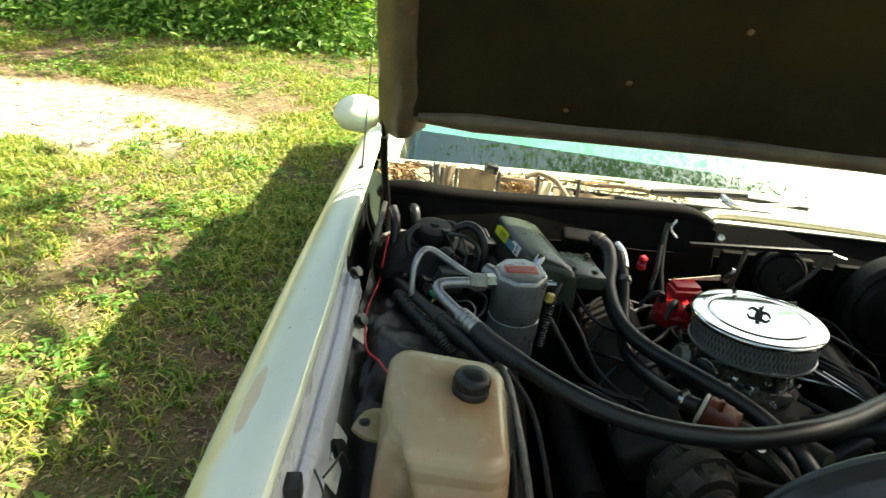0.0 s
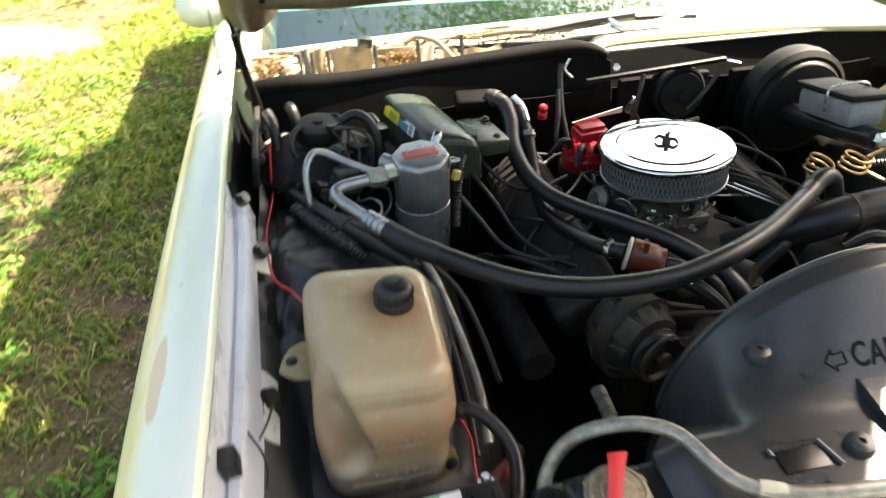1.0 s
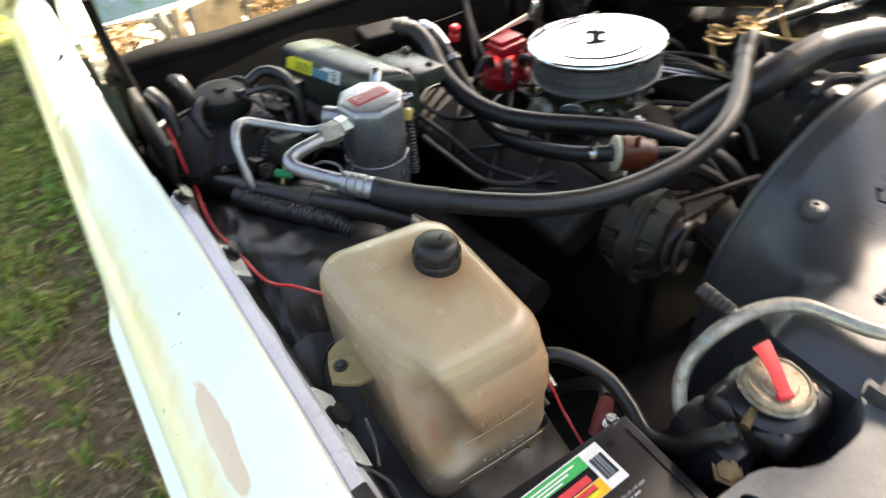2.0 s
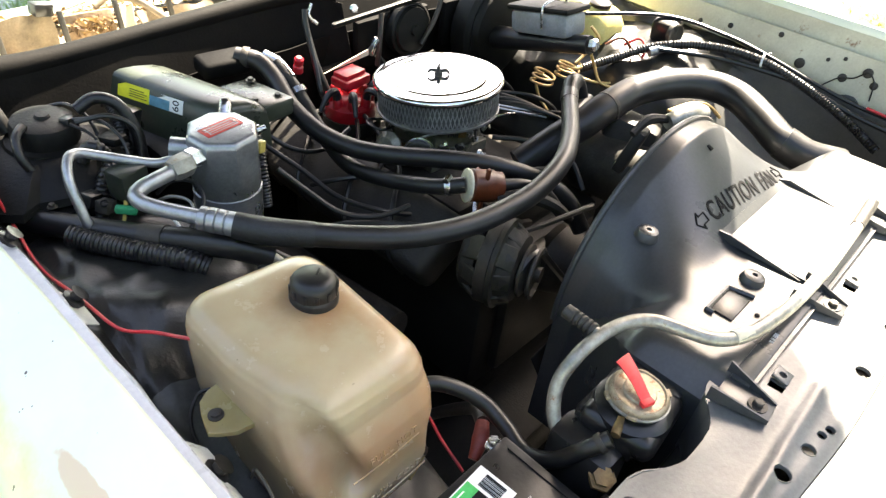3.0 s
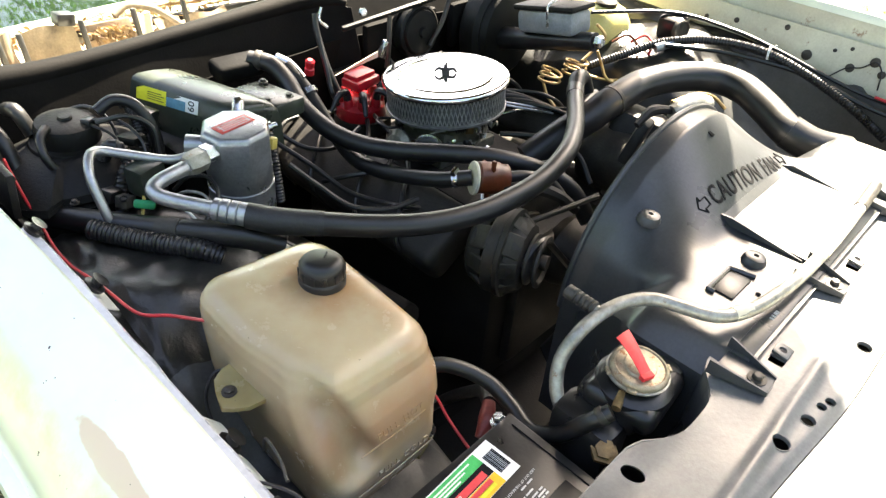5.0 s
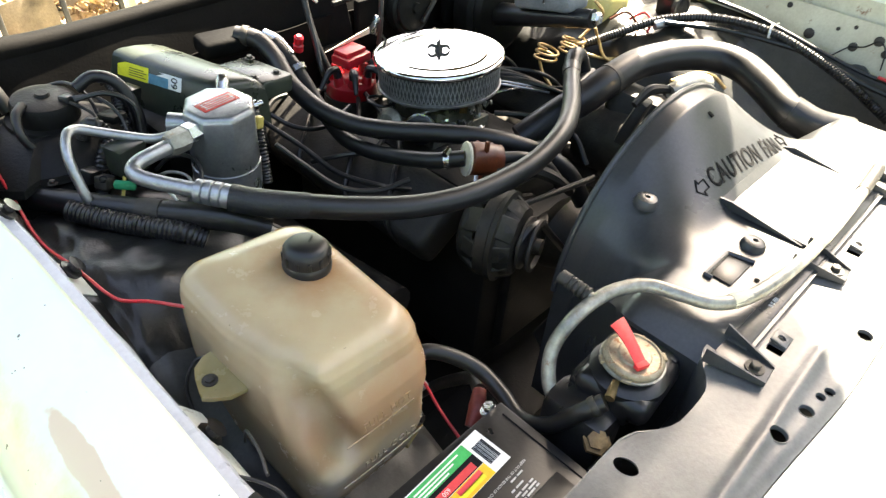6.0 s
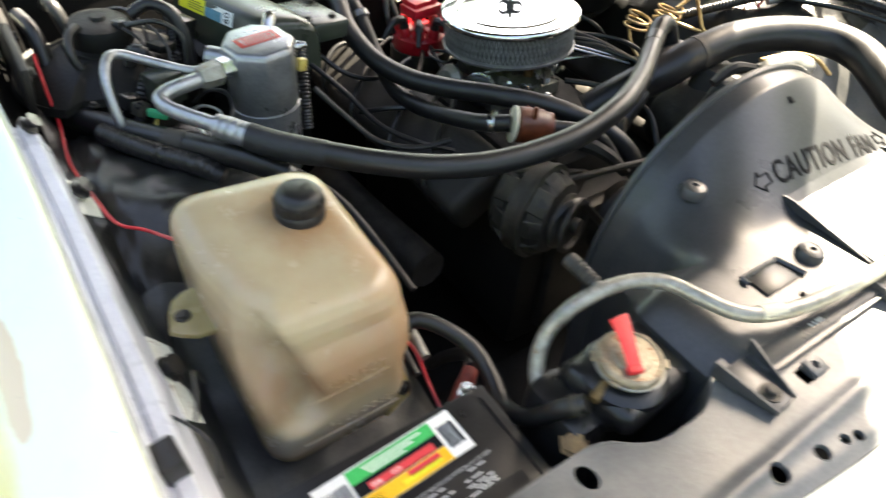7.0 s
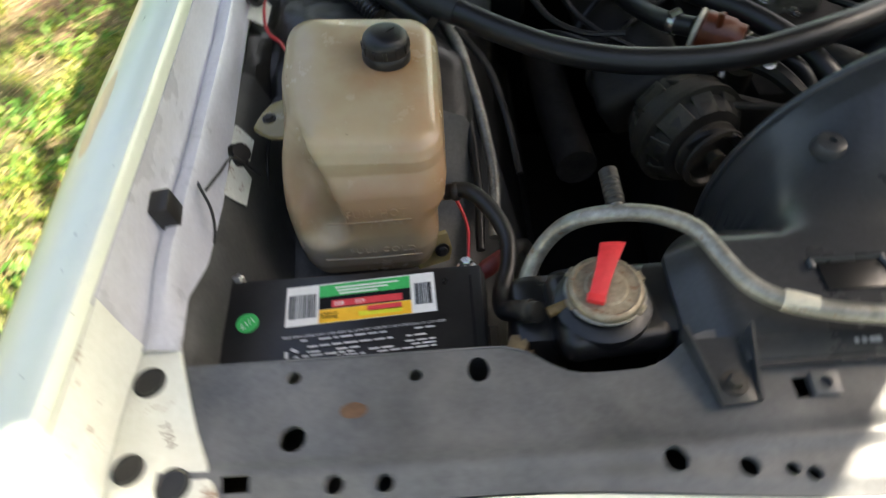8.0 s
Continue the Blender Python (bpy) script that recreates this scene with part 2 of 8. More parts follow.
def blot(t, co, centre, size):
    """A soft round mask, 1 at the centre and 0 past its size, its edge broken up by noise."""
    off = t.nodes.new("ShaderNodeVectorMath")
    off.operation = 'SUBTRACT'
    off.inputs[1].default_value = centre
    t.links.new(co, off.inputs[0])
    sc = t.nodes.new("ShaderNodeVectorMath")
    sc.operation = 'DIVIDE'
    sc.inputs[1].default_value = size
    t.links.new(off.outputs[0], sc.inputs[0])
    ln = t.nodes.new("ShaderNodeVectorMath")
    ln.operation = 'LENGTH'
    t.links.new(sc.outputs[0], ln.inputs[0])
    ad = t.nodes.new("ShaderNodeMath")
    ad.operation = 'MULTIPLY_ADD'
    ad.inputs[1].default_value, ad.inputs[2].default_value = 0.7, -0.35
    t.links.new(noise_of(t, co, 30.0, 5, 0.65), ad.inputs[0])
    sm = t.nodes.new("ShaderNodeMath")
    sm.operation = 'ADD'
    t.links.new(ln.outputs["Value"], sm.inputs[0])
    t.links.new(ad.outputs[0], sm.inputs[1])
    return ramp(t, sm.outputs[0], 0.25, 1.05, (1, 1, 1, 1), (0, 0, 0, 1))


def tank_material(name, scaled):
    """Aged milky plastic: tan, with brown coolant scale inside showing through."""
    m, t, p = nodes_of(name)
    co = coords(t)
    n1, n2 = noise_of(t, co, 9.0, 5), noise_of(t, co, 34.0, 6, 0.7)
    base = ((0.46, 0.385, 0.25), (0.40, 0.305, 0.185)) if scaled else ((0.33, 0.285, 0.14), (0.25, 0.20, 0.095))
    col = mixc(t, ramp(t, n1, 0.33, 0.68), *base)
    if scaled:
        # orange-brown scale on the engine side and front, dark brown in the hollow, tea stain round the neck
        for centre, size, tone, k in (((0.070, -0.05, 0.115), (0.048, 0.11, 0.10), (0.43, 0.235, 0.125), 0.85), ((0.01, -0.10, 0.115), (0.095, 0.05, 0.055), (0.42, 0.245, 0.14), 0.8), ((-0.058, -0.085, 0.128), (0.036, 0.055, 0.055), (0.34, 0.20, 0.115), 0.8),
                                      ((0.035, 0.035, 0.19), (0.065, 0.07, 0.03), (0.33, 0.17, 0.075), 0.9), ((-0.06, -0.11, 0.055), (0.035, 0.04, 0.03), (0.62, 0.56, 0.46), 0.85), ((0.0, -0.11, 0.045), (0.10, 0.04, 0.040), (0.46, 0.38, 0.29), 0.75)):
            col = mixc(t, mixc(t, k, (0, 0, 0), blot(t, co, centre, size)), col, tone)
    grime = mixc(t, 0.22, (0, 0, 0), ramp(t, n2, 0.55, 0.85))
    col = mixc(t, grime, col, (0.20, 0.14, 0.09))
    spots = ramp(t, noise_of(t, co, 170.0, 2), 0.755, 0.775)
    col = mixc(t, spots, col, (0.06, 0.045, 0.03))
    t.links.new(col, p.inputs["Base Color"])
    rr = t.nodes.new("ShaderNodeMapRange")
    rr.inputs["To Min"].default_value, rr.inputs["To Max"].default_value = 0.14, 0.36
    t.links.new(n2, rr.inputs[0])
    t.links.new(rr.outputs[0], p.inputs["Roughness"])
    p.inputs["Subsurface Weight"].default_value = 0.35
    p.inputs["Subsurface Radius"].default_value = (0.02, 0.012, 0.006)
    p.inputs["Subsurface Scale"].default_value = 0.6
    bump_of(t, p, n1, 0.12, 0.003)
    return m


M["tank"] = tank_material("aged_milky_plastic", 1.0)
M["tank_ear"] = tank_material("milky_plastic_ear", 0.0)


def leaf_material(name, cols, trans=0.45, rough=0.5):
    m, t, p = nodes_of(name)
    g = t.nodes.new("ShaderNodeNewGeometry")
    r = t.nodes.new("ShaderNodeValToRGB")
    els = r.color_ramp.elements
    while len(els) < len(cols):
        els.new(0.5)
    for i, c in enumerate(cols):
        els[i].position, els[i].color = i / (len(cols) - 1), (*c, 1)
    t.links.new(g.outputs["Random Per Island"], r.inputs[0])
    t.links.new(r.outputs[0], p.inputs["Base Color"])
    p.inputs["Roughness"].default_value = rough
    tr = t.nodes.new("ShaderNodeBsdfTranslucent")
    t.links.new(mixc(t, 1.0, r.outputs[0], (1.0, 1.0, 0.45), 'MULTIPLY'), tr.inputs[0])
    mx = t.nodes.new("ShaderNodeMixShader")
    mx.inputs[0].default_value = trans
    t.links.new(p.outputs[0], mx.inputs[1])
    t.links.new(tr.outputs[0], mx.inputs[2])
    t.links.new(mx.outputs[0], t.nodes["Material Output"].inputs[0])
    return m


M["grass"] = leaf_material("grass_blades", [(0.045, 0.115, 0.014), (0.12, 0.235, 0.028), (0.24, 0.33, 0.045), (0.42, 0.43, 0.09), (0.60, 0.50, 0.20)], 0.42)
M["leaves"] = leaf_material("tree_leaves", [(0.05, 0.12, 0.02), (0.09, 0.19, 0.03), (0.14, 0.25, 0.05)], 0.45)
M["bush"] = leaf_material("bush_leaves", [(0.05, 0.15, 0.02), (0.16, 0.34, 0.055), (0.40, 0.56, 0.15)], 0.55)
M["litter"] = leaf_material("dry_leaves", [(0.10, 0.055, 0.03), (0.26, 0.17, 0.085), (0.46, 0.36, 0.21), (0.16, 0.09, 0.05)], 0.15, 0.7)
M["mould"] = leaf_material("rotted_leaves", [(0.08, 0.045, 0.025), (0.20, 0.115, 0.055), (0.36, 0.23, 0.10), (0.12, 0.07, 0.04)], 0.1, 0.8)
M["bark"] = mat("bark", (0.12, 0.09, 0.065), 0.9, var=0.4, scale=12, fine=60, bump=0.8)


def ground_material():
    m, t, p = nodes_of("ground_soil")
    co = coords(t)
    sep = t.nodes.new("ShaderNodeSeparateXYZ")
    t.links.new(co, sep.inputs[0])
    n1, n2, n3 = noise_of(t, co, 0.9, 6, 0.65), noise_of(t, co, 14.0, 6, 0.7), noise_of(t, co, 90.0, 4, 0.7)
    soil = mixc(t, 0.7, mixc(t, ramp(t, n2, 0.3, 0.7), (0.065, 0.040, 0.022), (0.25, 0.165, 0.092)), ramp(t, n3, 0.30, 0.70), 'OVERLAY')
    moss = mixc(t, ramp(t, n3, 0.35, 0.65), (0.035, 0.045, 0.014), (0.14, 0.14, 0.045))
    col = mixc(t, ramp(t, n1, 0.42, 0.56), soil, moss)
    # worn sandy strip of the drive
    vm = t.nodes.new("ShaderNodeVectorMath")
    vm.operation = 'SUBTRACT'
    vm.inputs[1].default_value = (-3.9, 4.25, 0)
    t.links.new(co, vm.inputs[0])
    mp = t.nodes.new("ShaderNodeMapping")
    mp.inputs["Rotation"].default_value = (0, 0, radians(-22))
    mp.inputs["Scale"].default_value = (0.36, 0.95, 0)
    t.links.new(vm.outputs[0], mp.inputs[0])
    ln = t.nodes.new("ShaderNodeVectorMath")
    ln.operation = 'LENGTH'
    t.links.new(mp.outputs[0], ln.inputs[0])
    ad = t.nodes.new("ShaderNodeMath")
    ad.operation = 'ADD'
    t.links.new(ln.outputs["Value"], ad.inputs[0])
    t.links.new(ramp(t, noise_of(t, co, 2.5, 6, 0.7), 0.2, 0.8, (-0.35,) * 3 + (1,), (0.35,) * 3 + (1,)), ad.inputs[1])
    bare = ramp(t, ad.outputs[0], 0.80, 1.02, (1, 1, 1, 1), (0, 0, 0, 1))
    sand = mixc(t, ramp(t, n2, 0.3, 0.7), (0.26, 0.22, 0.17), (0.52, 0.46, 0.38))
    col = mixc(t, bare, col, sand)
    t.links.new(col, p.inputs["Base Color"])
    p.inputs["Roughness"].default_value = 0.95
    bump_of(t, p, n3, 0.6, 0.02)
    return m


M["ground"] = ground_material()


def glass_material():
    """Thin tinted windshield glass."""
    m, t, p = nodes_of("windshield_glass")
    fr = t.nodes.new("ShaderNodeLayerWeight")
    pw = t.nodes.new("ShaderNodeMath")
    pw.operation = 'POWER'
    pw.inputs[1].default_value = 5.0
    t.links.new(fr.outputs["Facing"], pw.inputs[0])
    bo = t.nodes.new("ShaderNodeMath")
    bo.operation = 'MULTIPLY_ADD'
    bo.inputs[1].default_value, bo.inputs[2].default_value = 0.89, 0.11
    t.links.new(pw.outputs[0], bo.inputs[0])
    gl = t.nodes.new("ShaderNodeBsdfGlossy")
    gl.inputs["Roughness"].default_value = 0.02
    gl.inputs["Color"].default_value = (0.85, 1.0, 0.97, 1)
    tr = t.nodes.new("ShaderNodeBsdfTransparent")
    tr.inputs[0].default_value = (0.84, 0.95, 0.91, 1)
    mx = t.nodes.new("ShaderNodeMixShader")
    t.links.new(bo.outputs[0], mx.inputs[0])
    t.links.new(tr.outputs[0], mx.inputs[1])
    t.links.new(gl.outputs[0], mx.inputs[2])
    # dried dust film on the outside
    df = t.nodes.new("ShaderNodeBsdfDiffuse")
    df.inputs[0].default_value = (0.62, 0.64, 0.60, 1)
    m2 = t.nodes.new("ShaderNodeMixShader")
    t.links.new(ramp(t, noise_of(t, coords(t), 6.0, 6, 0.7), 0.35, 0.80, (0.0002,) * 3 + (1,), (0.0025,) * 3 + (1,)), m2.inputs[0])
    t.links.new(mx.outputs[0], m2.inputs[1])
    t.links.new(df.outputs[0], m2.inputs[2])
    t.links.new(m2.outputs[0], t.nodes["Material Output"].inputs[0])
    return m


M["glass"] = glass_material()


# ---------- building helpers ----------
def thing(name, loc, label, category, group="", kind=""):
    ob = new(name)
    ob.empty_display_size = 0.02
    ob.location = loc
    return tagged(ob, label, category, group, kind)


ROOT = {}


def part(name, bm, material, parent=None, label="", flat=False, angle=38):
    """Links a bmesh, built in world metres, as one mesh under a thing or a part."""
    o = Vector((0, 0, 0))
    if parent is not None:
        o = ROOT.get(parent.name, Vector(parent.location))
    bmesh.ops.recalc_face_normals(bm, faces=bm.faces)
    if o.length:
        bmesh.ops.translate(bm, verts=bm.verts, vec=-o)
    lim = radians(angle)
    for f in bm.faces:
        f.smooth = not flat
    for e in bm.edges:
        if len(e.link_faces) == 2 and e.calc_face_angle(0) > lim:
            e.smooth = False
    me = bpy.data.meshes.new(name)
    bm.to_mesh(me)
    bm.free()
    me.materials.append(material)
    ob = new(name, me)
    if parent is not None:
        ob.parent = parent
        ROOT[ob.name] = o
    if label:
        ob["label"] = label
    return ob


def solo(name, bm, material, label, category, group="", kind="", flat=False):
    """One mesh that is a thing by itself."""
    return tagged(part(name, bm, material, None, "", flat), label, category, group, kind)


def spline(pts, n=8):
    """Catmull-Rom points through pts."""
    P = [Vector(p) for p in pts]
    P = [P[0] * 2 - P[1]] + P + [P[-1] * 2 - P[-2]]
    out = []
    for i in range(1, len(P) - 2):
        a, b, c, d = P[i - 1:i + 3]
        for k in range(n):
            u = k / n
            out.append(0.5 * (2 * b + (c - a) * u + (2 * a - 5 * b + 4 * c - d) * u * u + (3 * b - a - 3 * c + d) * u ** 3))
    out.append(P[-2].copy())
    return out


def sweep(pts, r, seg=12, n=8, bm=None, rings=0.0, pitch=0.006, cap=True, smooth=True):
    """A round tube along pts. r: radius or a list of radii, one a point. rings: depth of corrugation."""
    bm = bm or bmesh.new()
    path = spline(pts, n) if smooth else [Vector(p) for p in pts]
    if rings:
        dense, acc = [path[0]], 0.0
        for a, b in zip(path, path[1:]):
            k = max(1, int((b - a).length / (pitch / 4)))
            dense += [a.lerp(b, j / k) for j in range(1, k + 1)]
        path = dense
    m = len(path)
    tans = [(path[min(i + 1, m - 1)] - path[max(i - 1, 0)]).normalized() for i in range(m)]
    nrm = tans[0].orthogonal().normalized()
    loops, s = [], 0.0
    for i, p in enumerate(path):
        if i:
            s += (p - path[i - 1]).length
        nrm = (nrm - tans[i] * nrm.dot(tans[i])).normalized()
        bi = tans[i].cross(nrm)
        if isinstance(r, (list, tuple)):
            f = i / max(1, m - 1) * (len(r) - 1)
            j = min(int(f), len(r) - 2)
            rad = r[j] + (r[j + 1] - r[j]) * (f - j)
        else:
            rad = r
        if rings:
            rad += rings * (0.5 + 0.5 * math.sin(2 * math.pi * s / pitch))
        loops.append([bm.verts.new(p + (nrm * math.cos(2 * math.pi * k / seg) + bi * math.sin(2 * math.pi * k / seg)) * rad) for k in range(seg)])
    for a, b in zip(loops, loops[1:]):
        for k in range(seg):
            bm.faces.new((a[k], a[(k + 1) % seg], b[(k + 1) % seg], b[k]))
    if cap:
        bm.faces.new(loops[0][::-1])
        bm.faces.new(loops[-1])
    return bm


def axis_frame(d):
    d = Vector(d).normalized()
    return d.to_track_quat('Z', 'Y').to_matrix()


def lathe(profile, centre, axis=(0, 0, 1), seg=24, bm=None, closed=True):
    """Turns a profile of (radius, height) round an axis through centre."""
    bm = bm or bmesh.new()
    rot, c = axis_frame(axis), Vector(centre)
    loops = []
    for r, h in profile:
        if r < 1e-5:
            loops.append([bm.verts.new(c + rot @ Vector((0, 0, h)))])
        else:
            loops.append([bm.verts.new(c + rot @ Vector((r * math.cos(2 * math.pi * k / seg), r * math.sin(2 * math.pi * k / seg), h))) for k in range(seg)])
    for a, b in zip(loops, loops[1:]):
        if len(a) == 1 and len(b) == 1:
            continue
        for k in range(seg):
            if len(a) == 1:
                bm.faces.new((a[0], b[(k + 1) % seg], b[k]))
            elif len(b) == 1:
                bm.faces.new((a[k], a[(k + 1) % seg], b[0]))
            else:
                bm.faces.new((a[k], a[(k + 1) % seg], b[(k + 1) % seg], b[k]))
    for lp, flip in ((loops[0], True), (loops[-1], False)):
        if len(lp) > 1 and closed:
            bm.faces.new(lp[::-1] if flip else lp)
    return bm


def block(centre, size, bevel=0.003, rot=None, bm=None, seg=2):
    """A box with rounded edges."""
    own = bmesh.new()
    bmesh.ops.create_cube(own, size=1.0)
    bmesh.ops.scale(own, verts=own.verts, vec=size)
    if bevel:
        bmesh.ops.bevel(own, geom=own.edges[:], offset=bevel, segments=seg, affect='EDGES', profile=0.5)
    m = Matrix.Translation(centre)
    if rot is not None:
        m = m @ Euler([radians(a) for a in rot]).to_matrix().to_4x4()
    bmesh.ops.transform(own, matrix=m, verts=own.verts)
    if bm is None:
        return own
    me = bpy.data.meshes.new("tmp")
    own.to_mesh(me)
    own.free()
    bm.from_mesh(me)
    bpy.data.meshes.remove(me)
    return bm


def sheet(fn, us, vs, thick=0.0, bm=None):
    """A surface fn(u, v) -> point over two lists of parameters, with thickness along its normal."""
    bm = bm or bmesh.new()
    g = [[bm.verts.new(fn(u, v)) for v in vs] for u in us]
    faces = []
    for i in range(len(us) - 1):
        for j in range(len(vs) - 1):
            faces.append(bm.faces.new((g[i][j], g[i + 1][j], g[i + 1][j + 1], g[i][j + 1])))
    if thick:
        bmesh.ops.recalc_face_normals(bm, faces=faces)
        bmesh.ops.solidify(bm, geom=faces, thickness=thick)
    return bm


def span(a, b, n):
    return [a + (b - a) * i / (n - 1) for i in range(n)]


def prism(outline, z0, z1, bevel=0.0, bm=None):
    """An outline of (x, y) raised from z0 to z1."""
    own = bm or bmesh.new()
    lo = [own.verts.new((x, y, z0)) for x, y in outline]
    hi = [own.verts.new((x, y, z1)) for x, y in outline]
    own.faces.new(lo[::-1])
    own.faces.new(hi)
    n = len(outline)
    sides = [own.faces.new((lo[i], lo[(i + 1) % n], hi[(i + 1) % n], hi[i])) for i in range(n)]
    if bevel:
        bmesh.ops.bevel(own, geom=[e for e in own.edges if all(v in hi for v in e.verts)], offset=bevel, segments=2, affect='EDGES', profile=0.5)
    return own


def bolt(centre, axis=(0, 0, 1), r=0.006, h=0.005, washer=1.5, bm=None):
    """A hexagon bolt head on a washer."""
    bm = lathe([(r * washer, 0), (r * washer, 0.0015), (r * 1.05, 0.0018)], centre, axis, 18, bm)
    c = Vector(centre) + Vector(axis).normalized() * 0.0017
    return lathe([(r, 0), (r, h * 0.8), (r * 0.8, h), (0, h)], c, axis, 6, bm)


def coil(centre, axis, r, wire, turns, pitch, seg=8):
    rot, c = axis_frame(axis), Vector(centre)
    n = int(turns * 18)
    return [c + rot @ Vector((r * math.cos(2 * math.pi * k / 18), r * math.sin(2 * math.pi * k / 18), pitch * k / 18)) for k in range(n + 1)]


def text_mesh(body, size, depth=0.0004, space=1.0, thin=0.0):
    cu = bpy.data.curves.new("text", 'FONT')
    cu.body, cu.size, cu.extrude, cu.align_x, cu.align_y = body, size, depth, 'CENTER', 'CENTER'
    cu.space_character = space
    cu.offset = -thin
    ob = bpy.data.objects.new("text", cu)
    me = bpy.data.meshes.new_from_object(ob)
    bpy.data.objects.remove(ob)
    bm = bmesh.new()
    bm.from_mesh(me)
    bpy.data.meshes.remove(me)
    return bm


def bored(ob, holes, depth=0.02):
    """Cuts round or rectangular holes (x, y, z, rx, ry, sides) through a mesh, straight down."""
    cut = bmesh.new()
    for x, y, z, rx, ry, n in holes:
        a0 = math.pi / 4 if n == 4 else 0.0
        k = math.sqrt(2) if n == 4 else 1.0
        lo = [cut.verts.new((x + rx * k * math.cos(a0 + 2 * math.pi * i / n), y + ry * k * math.sin(a0 + 2 * math.pi * i / n), z - depth)) for i in range(n)]
        hi = [cut.verts.new((v.co.x, v.co.y, z + depth)) for v in lo]
        cut.faces.new(lo[::-1])
        cut.faces.new(hi)
        for i in range(n):
            cut.faces.new((lo[i], lo[(i + 1) % n], hi[(i + 1) % n], hi[i]))
    me = bpy.data.meshes.new("cutter")
    cut.to_mesh(me)
    cut.free()
    tool = bpy.data.objects.new("cutter", me)
    work = bpy.data.objects.new("worked", ob.data)
    scene.collection.objects.link(tool)
    scene.collection.objects.link(work)
    tool.location = -ROOT.get(ob.name, Vector((0, 0, 0)))
    md = work.modifiers.new("cut", 'BOOLEAN')
    md.object, md.operation, md.solver = tool, 'DIFFERENCE', 'EXACT'
    dg = bpy.context.evaluated_depsgraph_get()
    done = bpy.data.meshes.new_from_object(work.evaluated_get(dg))
    ob.data = done
    bpy.data.objects.remove(work)
    bpy.data.objects.remove(tool)
    bpy.data.meshes.remove(me)
    return ob


def placed(bm, m):
    bmesh.ops.transform(bm, matrix=m, verts=bm.verts)
    return bm


def smooth01(a, b, v):
    u = max(0.0, min(1.0, (v - a) / (b - a)))
    return u * u * (3 - 2 * u)


def lerp_list(table, v):
    """Values linear between rows of (key, a, b, ...)."""
    if v <= table[0][0]:
        return table[0][1:]
    for p, q in zip(table, table[1:]):
        if v <= q[0]:
            f = (v - p[0]) / (q[0] - p[0])
            return tuple(a + (b - a) * f for a, b in zip(p[1:], q[1:]))
    return table[-1][1:]


# ---------- the car ----------
car = thing("car", (0, 0.6, 0), "pale green-white old saloon car with its hood open and worn paint", "car")


def fender_edge(y):
    return lerp_list([(-0.2, 0.748), (0.1, 0.747), (0.3, 0.7465), (0.55, 0.750), (0.8, 0.760), (1.45, 0.770)], y)[0]


def fender_profile(side, y):
    """Cross-section of a front fender, from the lower side over the top to the inner edge."""
    bulge = 0.012 * (1 - smooth01(0.66, 0.72, y))
    out = 0.829 + 0.012 * math.sin(math.pi * min(1, max(0, (y + 0.3) / 1.8)))
    edge = fender_edge(y)
    top = lerp_list([(-0.3, 1.008), (0.0, 1.022), (0.3, 1.027), (0.6, 1.025), (0.9, 1.016), (1.5, 1.012)], y)[0]
    low = lerp_list([(-0.3, 0.993), (0.0, 1.006), (0.3, 1.011), (0.8, 1.010), (1.5, 1.010)], y)[0]
    rows = [(out + 0.012 + bulge, 0.45), (out + 0.020 + bulge, 0.70), (out + 0.020 + bulge, 0.845), (out + 0.018 + bulge * 0.9, 0.862),
            (out + 0.016, 0.868), (out + 0.012, 0.90), (out + 0.006, low - 0.050), (out - 0.006, low - 0.030), (out - 0.022, low - 0.013), (out - 0.042, low - 0.002),
            (edge + 0.012, top), (edge + 0.003, top - 0.0005), (edge, top - 0.004), (edge - 0.001, top - 0.016)]
    return [Vector((side * x, y, z)) for x, z in rows]


def fender_sheet(side):
    ys = span(-0.34, 1.46, 46)
    return sheet(lambda i, y: fender_profile(side, y)[int(i)], range(14), ys, 0.0015)


def flange_profile(side, y):
    """The deep stepped gutter inside the fender's top edge; it runs out onto the corner plate in front."""
    e = fender_edge(y)
    inner, low = lerp_list([(0.085, 0.707, 0.9405), (0.115, 0.711, 0.938), (0.169, 0.719, 0.930), (0.21, 0.712, 0.922), (0.29, 0.713, 0.917), (0.459, 0.7185, 0.929), (0.595, 0.7225, 0.939), (0.8, 0.729, 0.946), (1.12, 0.738, 0.95)], y)
    k = 1 - smooth01(0.115, 0.20, y)
    base = lerp_list([(0.2, 0.957), (0.5, 0.961), (0.68, 0.974), (1.1, 0.980)], y)[0]
    floor = base + (0.941 - base) * k
    wob = 0.0010 * math.sin(y * 37) + 0.0006 * math.sin(y * 91)
    rows = [(e - 0.0015, 1.011), (e - 0.003, floor + 0.004), (e - 0.006, floor - 0.001), (e - 0.0095, floor - 0.001), (e - 0.0115, floor + 0.003 - 0.002 * k), (e - 0.0165, floor + 0.0035 - 0.002 * k),
            (e - 0.0205, floor + 0.003 - 0.002 * k), (e - 0.0225, floor), (e - 0.0245 + wob, floor - 0.008 * (1 - k)), (inner * 0.5 + (e - 0.0245) * 0.5 + wob, low + 0.014 * (1 - k) + 0.001), (inner + 0.0035, low + 0.008 * (1 - k) + 0.0005), (inner + 0.001, low), (inner, low - 0.003)]
    return [Vector((side * x, y, z)) for x, z in rows]


